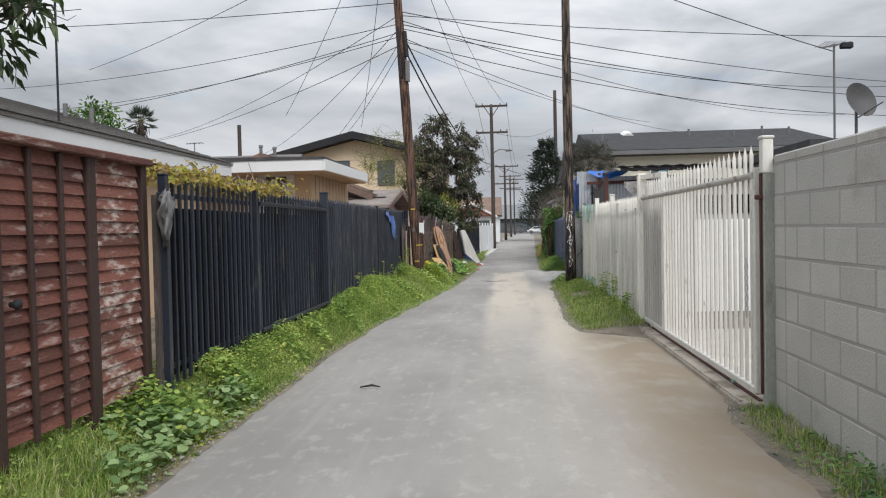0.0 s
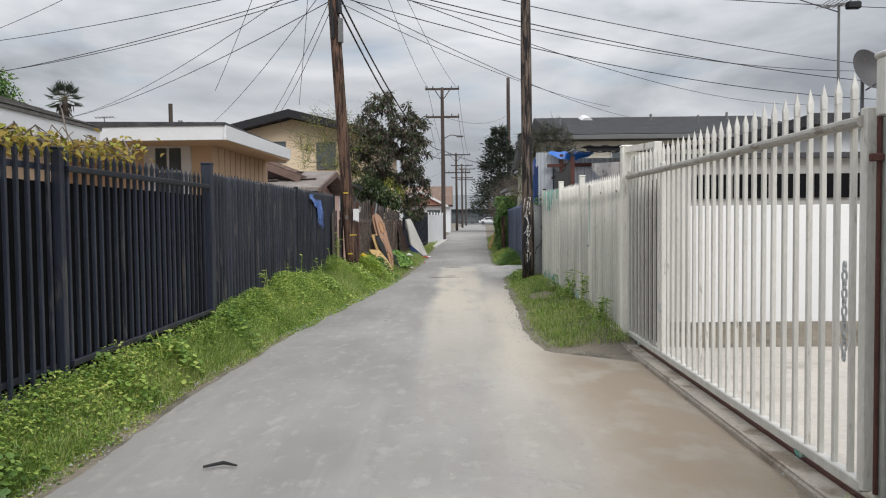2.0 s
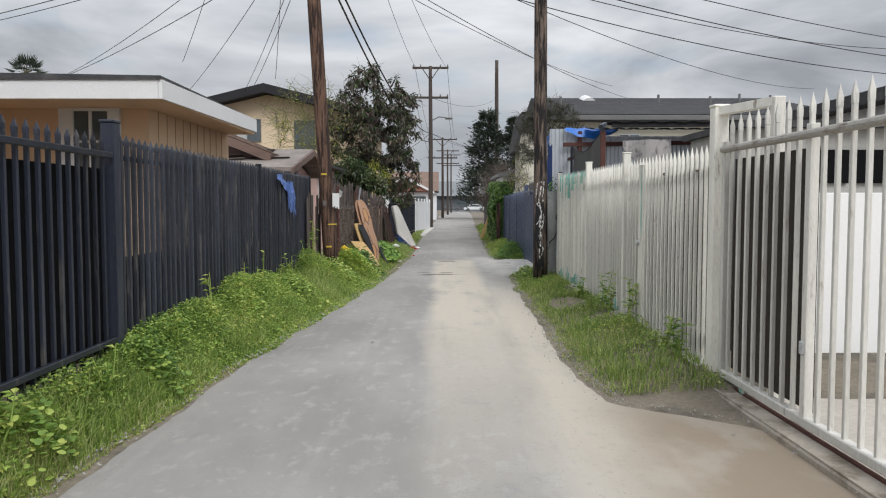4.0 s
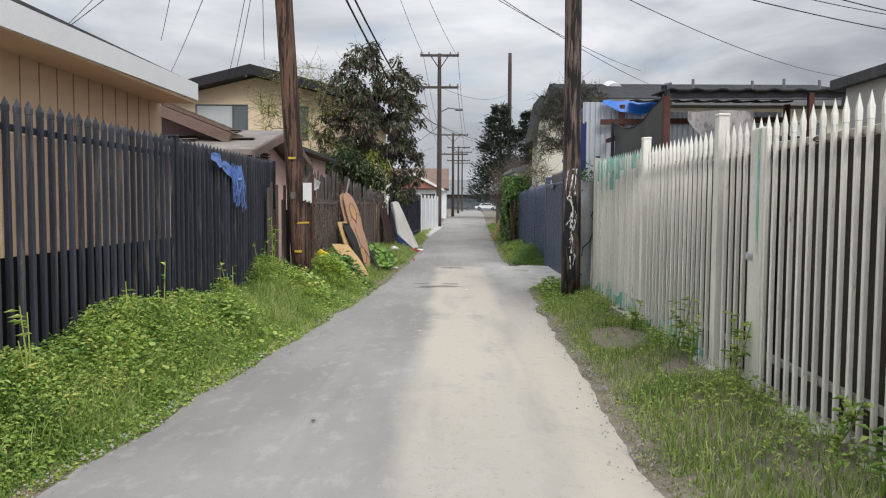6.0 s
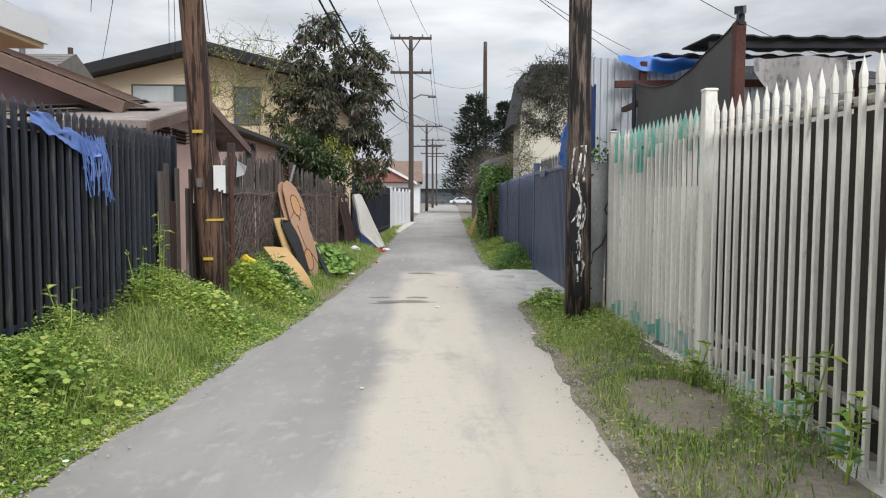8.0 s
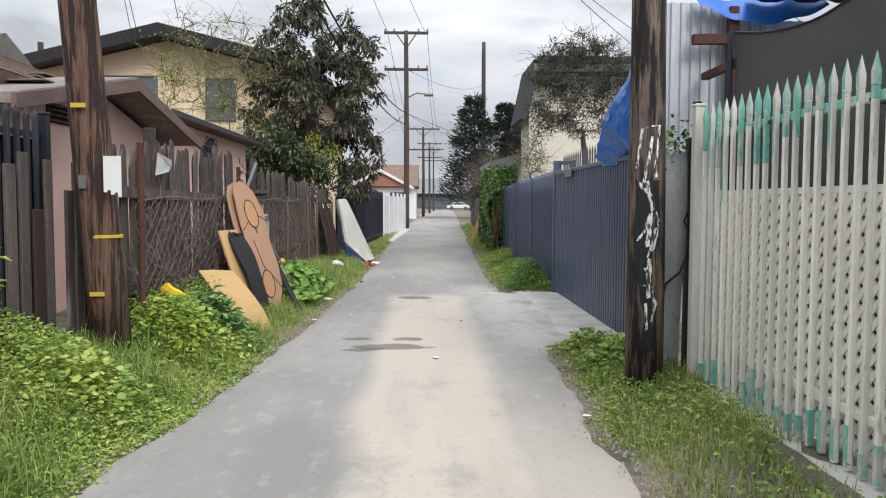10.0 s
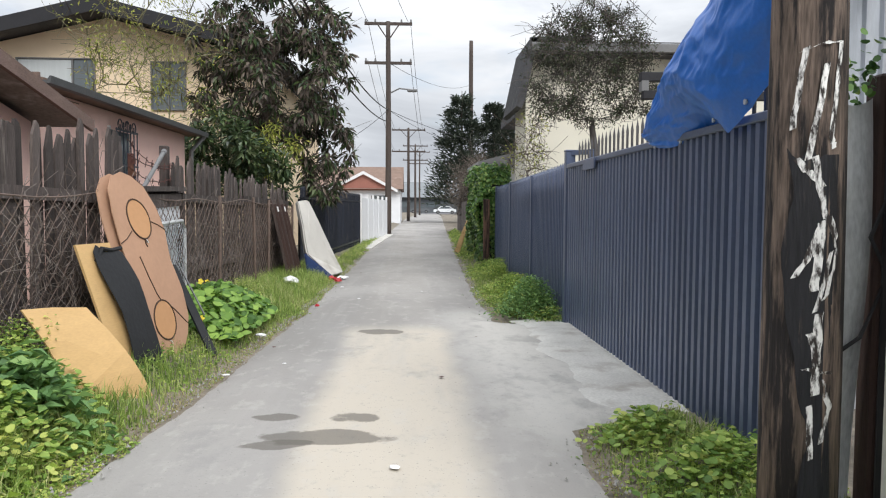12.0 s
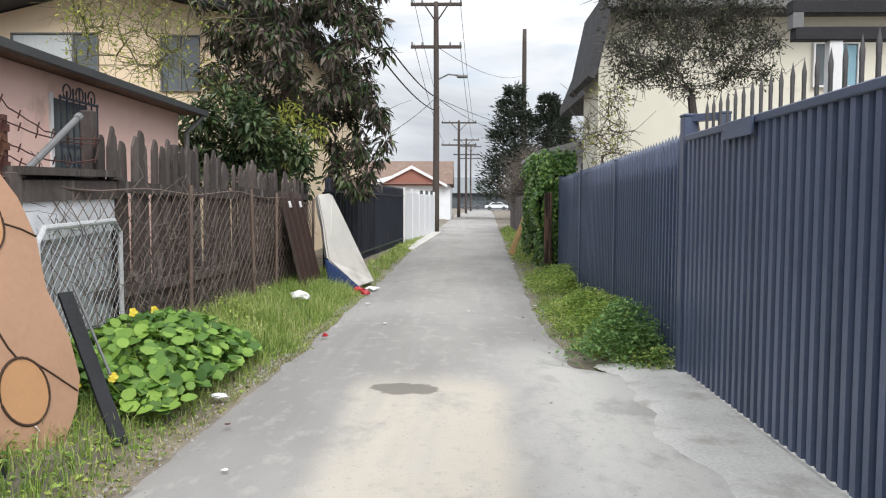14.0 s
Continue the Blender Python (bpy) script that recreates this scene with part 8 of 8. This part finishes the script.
def dish_house():
    h = thing("low_house", (7.8, 16.0, 0), "low flat-roofed house behind the block wall", "house")
    part("wall", box(5.9, 11, 14.2, 18.5, 0, 2.75), M["white_wall"], h)
    part("roof", box(5.6, 11.3, 13.9, 18.8, 2.75, 2.92), M["shingle"], h)
    a = thing("tv_antenna", (6.45, 14.9, 2.9), "rooftop television antenna on a thin mast", "antenna")
    part("mast", tube([(6.45, 14.9, 2.9), (6.45, 14.9, 4.85)], 0.022), M["gutter"], a)
    part("boom", beam((6.2, 14.9, 4.78), (6.75, 14.85, 4.86), 0.03, 0.03), M["gutter"], a)
    part("motor", box(6.55, 6.78, 14.8, 14.92, 4.74, 4.86, bevel=0.02), M["black_plastic"], a)
    for k in range(6):
        part("element", beam((6.2 + 0.07 * k, 14.62, 4.84), (6.2 + 0.07 * k, 15.18, 4.84), 0.008, 0.008), M["gutter"], a)
    d = thing("satellite_dish", (6.85, 14.9, 2.9), "grey satellite dish on the roof", "satellite dish")
    part("mast", tube([(6.9, 15.0, 2.9), (6.9, 15.0, 3.65)], 0.03), M["gutter"], d)
    bm = bmesh.new()
    rings = []
    for i in range(6):
        r = 0.34 * i / 5
        z = 0.35 * r * r / 0.34
        rings.append([bm.verts.new((r * math.cos(2 * math.pi * k / 24), r * math.sin(2 * math.pi * k / 24) * 1.05, z)) for k in range(24)] if i else [bm.verts.new((0, 0, 0))])
    for k in range(24):
        bm.faces.new((rings[0][0], rings[1][k], rings[1][(k + 1) % 24]))
        for i in range(1, 5):
            bm.faces.new((rings[i][k], rings[i + 1][k], rings[i + 1][(k + 1) % 24], rings[i][(k + 1) % 24]))
    bmesh.ops.transform(bm, matrix=Matrix.Translation((6.85, 14.85, 3.70)) @ Vector((0.35, -1.0, 0.35)).to_track_quat('Z', 'Y').to_matrix().to_4x4(), verts=bm.verts)
    part("reflector", bm, M["spike_grey"], d, smooth=True)
    part("feed_arm", tube([(6.85, 14.8, 3.4), (7.1, 14.35, 3.62)], 0.014), M["gutter"], d)
    w = thing("mast", (-4.75, 7.0, 2.6), "thin steel mast above the garage roof", "mast")
    part("mast", tube([(-4.62, 7.1, 2.45), (-4.62, 7.1, 5.2)], 0.012, 6), M["wire"], w)
    f = thing("utility_pole", (-17.5, 48, 0), "short bare pole behind the roofs", "utility pole")
    part("shaft", tube([(-17.0, 48, 0), (-17.0, 48, 8.4)], 0.13), M["far_pole"], f)


dish_house()


# ---- cables ----
def cable(p, q, sag, r=0.011, name="overhead_cable"):
    p, q = Vector(p), Vector(q)
    pts = [p.lerp(q, i / 24) - Vector((0, 0, sag * 4 * (i / 24) * (1 - i / 24))) for i in range(25)]
    o = part(name, tube(pts, r, 5), M["wire"])
    tagged(o, "sagging black overhead cable strung between poles", "cable", "overhead cables")


HEAD = lambda z: (-2.10 - 0.55 * z / 10.4, 18.3 - 0.62 * z / 10.4, z)
for z, end, sag, r in (
        (9.6, (-9.6, 33, 6.6), 0.5, 0.012), (9.4, (-6.2, 33, 6.0), 0.7, 0.012), (8.8, (-17, 30, 8.3), 0.5, 0.012), (9.9, (-24, 26, 9.4), 0.8, 0.012), (8.5, (-26, 22, 9.0), 0.4, 0.012),
        (6.9, (-30, 26, 9.6), 0.8, 0.013), (6.4, (-28, 34, 8.6), 1.1, 0.012), (6.1, (-24, 34, 7.4), 1.0, 0.012), (5.9, (-20, 40, 6.4), 0.8, 0.012), (6.2, (-18, 26, 5.6), 0.6, 0.012), (5.8, (-7.2, 33, 5.4), 0.4, 0.010),
        (6.7, (17.5, 29.4, 6.3), 0.7, 0.014), (6.4, (17.5, 29.4, 5.8), 0.9, 0.016), (6.3, (15, 30, 6.5), 1.0, 0.013), (6.0, (12, 24, 4.6), 0.8, 0.013), (5.9, (6.9, 36, 6.2), 0.6, 0.010), (6.6, (24, 22, 6.5), 1.0, 0.012),
        (9.8, (6.45, 14.9, 4.7), 0.5, 0.012), (9.9, (14, 14, 5.6), 0.6, 0.012), (10.1, (16, 17, 8.4), 0.7, 0.016), (9.5, (1.565, 17.9, 9.3), 0.1, 0.012), (10.0, (-4.7, 7.0, 5.2), 0.3, 0.008),
        (6.6, (-22, 44, 7.0), 1.3, 0.011), (6.3, (-15, 46, 6.2), 0.9, 0.011), (6.0, (-11, 44, 5.8), 0.8, 0.010), (6.5, (20, 46, 7.6), 1.5, 0.013), (6.1, (14, 52, 7.4), 1.3, 0.012)):
    cable(HEAD(z), end, sag * 0.5, r * 0.8)
for z, e in ((6.0, (-0.80, 50, 5.1)), (6.3, (-0.68, 50, 5.6)), (9.9, (-1.6, 50, 9.5)), (9.9, (0.2, 50, 9.5))):
    cable(HEAD(z), e, 0.9 if z < 7 else 0.6, 0.022 if z < 7 else 0.010)
for x, z in ((-1.6, 9.55), (0.3, 9.55), (-1.6, 7.8), (0.3, 7.8)):
    cable((x, 50, z), (0.2 + (x + 0.65) * 1.3, 84, 8.2 if z > 9 else 6.3), 0.5, 0.012)
for end in ((6.15, 89, 8.0), (9, 60, 5.0), (-6.5, 60, 4.5), (6.15, 89, 13.0)):
    cable((-0.68, 50, 5.6 if end[2] < 10 else 7.7), end, 0.7, 0.012)


# ---- cars at the far end ----
def car(x, y, paint, label):
    c = thing("car", (x, y, 0.03), label, "car", "parked cars at the end")
    prof = [(-2.1, 0.35), (-2.1, 0.8), (-1.35, 0.95), (-0.75, 1.42), (0.8, 1.45), (1.5, 0.98), (2.1, 0.85), (2.15, 0.35)]
    bm = prism([(x + u, v) for u, v in prof], "y", y - 0.85, y + 0.85)
    bmesh.ops.bevel(bm, geom=bm.edges[:], offset=0.06, segments=2, affect='EDGES')
    part("body", bm, paint, c)
    part("side_window", prism([(x - 1.15, 0.98), (x - 0.68, 1.35), (x + 0.75, 1.37), (x + 1.3, 1.0)], "y", y - 0.862, y - 0.85), M["glass"], c)
    for s in (-1.3, 1.35):
        bm = bmesh.new()
        bmesh.ops.create_cone(bm, segments=18, radius1=0.32, radius2=0.32, depth=0.2, cap_ends=True, matrix=Matrix.Translation((x + s, y - 0.8, 0.33)) @ Matrix.Rotation(radians(90), 4, 'X'))
        wh = part("wheel", bm, M["black_plastic"], c)
        bm = bmesh.new()
        bmesh.ops.create_cone(bm, segments=14, radius1=0.18, radius2=0.18, depth=0.02, cap_ends=True, matrix=Matrix.Translation((x + s, y - 0.91, 0.33)) @ Matrix.Rotation(radians(90), 4, 'X'))
        part("rim", bm, M["gutter"], wh)


M["car_white"] = material("white_car_paint", (0.75, 0.76, 0.77), 0.25, vary=0.03, bump=0.0, spec=0.6)
M["car_grey"] = material("grey_car_paint", (0.13, 0.14, 0.15), 0.25, vary=0.03, bump=0.0, spec=0.6)
car(6.9, 158, M["car_white"], "white car parked on the crossing street")
car(2.4, 172, M["car_grey"], "grey car parked on the crossing street")


def dead_vines():
    t = thing("dead_vine", (-2.05, 22, 0.2), "tangle of grey dead vines in the chain link", "vine")
    k = random.Random(9)
    for i in range(300):
        bm = bmesh.new()
        y = k.uniform(18.8, 29.3) if i % 3 else k.uniform(19.8, 21.6)
        z = k.uniform(0.25, 1.25)
        x = -2.2 + 0.02 * (y - 18.4) + 0.13
        pts = [(x, y, z)]
        a = k.uniform(0, 6.28)
        for j in range(5):
            a += k.uniform(-0.9, 0.9)
            p = pts[-1]
            pts.append((x + k.uniform(-0.03, 0.06), p[1] + 0.12 * math.cos(a), max(0.15, p[2] + 0.12 * math.sin(a))))
        tube_bm(bm, pts, 0.0022, 3, False)
        part("stem", bm, M["bark"], t)
    bm = bmesh.new()
    for i in range(380):
        y = k.uniform(18.8, 29.3) if i % 4 == 0 else (k.uniform(18.8, 21.6) if i % 2 else k.uniform(23.2, 25.2))
        z = 0.2 + 1.0 * k.random() ** 1.5
        x = -2.2 + 0.02 * (y - 18.4) + 0.12
        pts, a = [(x, y, z)], k.uniform(0, 6.28)
        for j in range(5):
            a += k.uniform(-0.9, 0.9)
            pts.append((x + k.uniform(-0.04, 0.07), pts[-1][1] + 0.10 * math.cos(a), max(0.12, pts[-1][2] + 0.10 * math.sin(a))))
        tube_bm(bm, pts, 0.0019, 3, False)
    tagged(part("vine_tangle", bm, M["twig"], t), kind="stuff")


dead_vines()


def far_white_house():
    h = thing("white_house", (5.0, 47, 0), "low white house behind the ivy and bare trees", "house")
    part("wall", box(3.2, 8.0, 45, 50, 0, 2.9), M["white_wall"], h)
    part("roof", prism([(2.9, 2.85), (8.3, 2.85), (8.3, 3.0), (5.6, 3.7), (2.9, 3.0)], "y", 44.6, 50.4), M["gutter"], h)
    gable_window(h, 3.6, 4.1, 45.0, 2.2, 2.6, False)
    gable_window(h, 4.6, 5.2, 45.0, 2.2, 2.6, False)
    f = thing("grey_fence", (2.6, 44, 0), "grey weathered board fence beyond the ivy", "fence")
    for i in range(34):
        y = 37.2 + i * 0.62
        part("board", beam((2.28 + 0.033 * (y - 37), y, 0.75), (2.28 + 0.033 * (y + 0.58 - 37), y + 0.58, 0.75), 0.02, 1.5), M["old_wood"], f)


far_white_house()
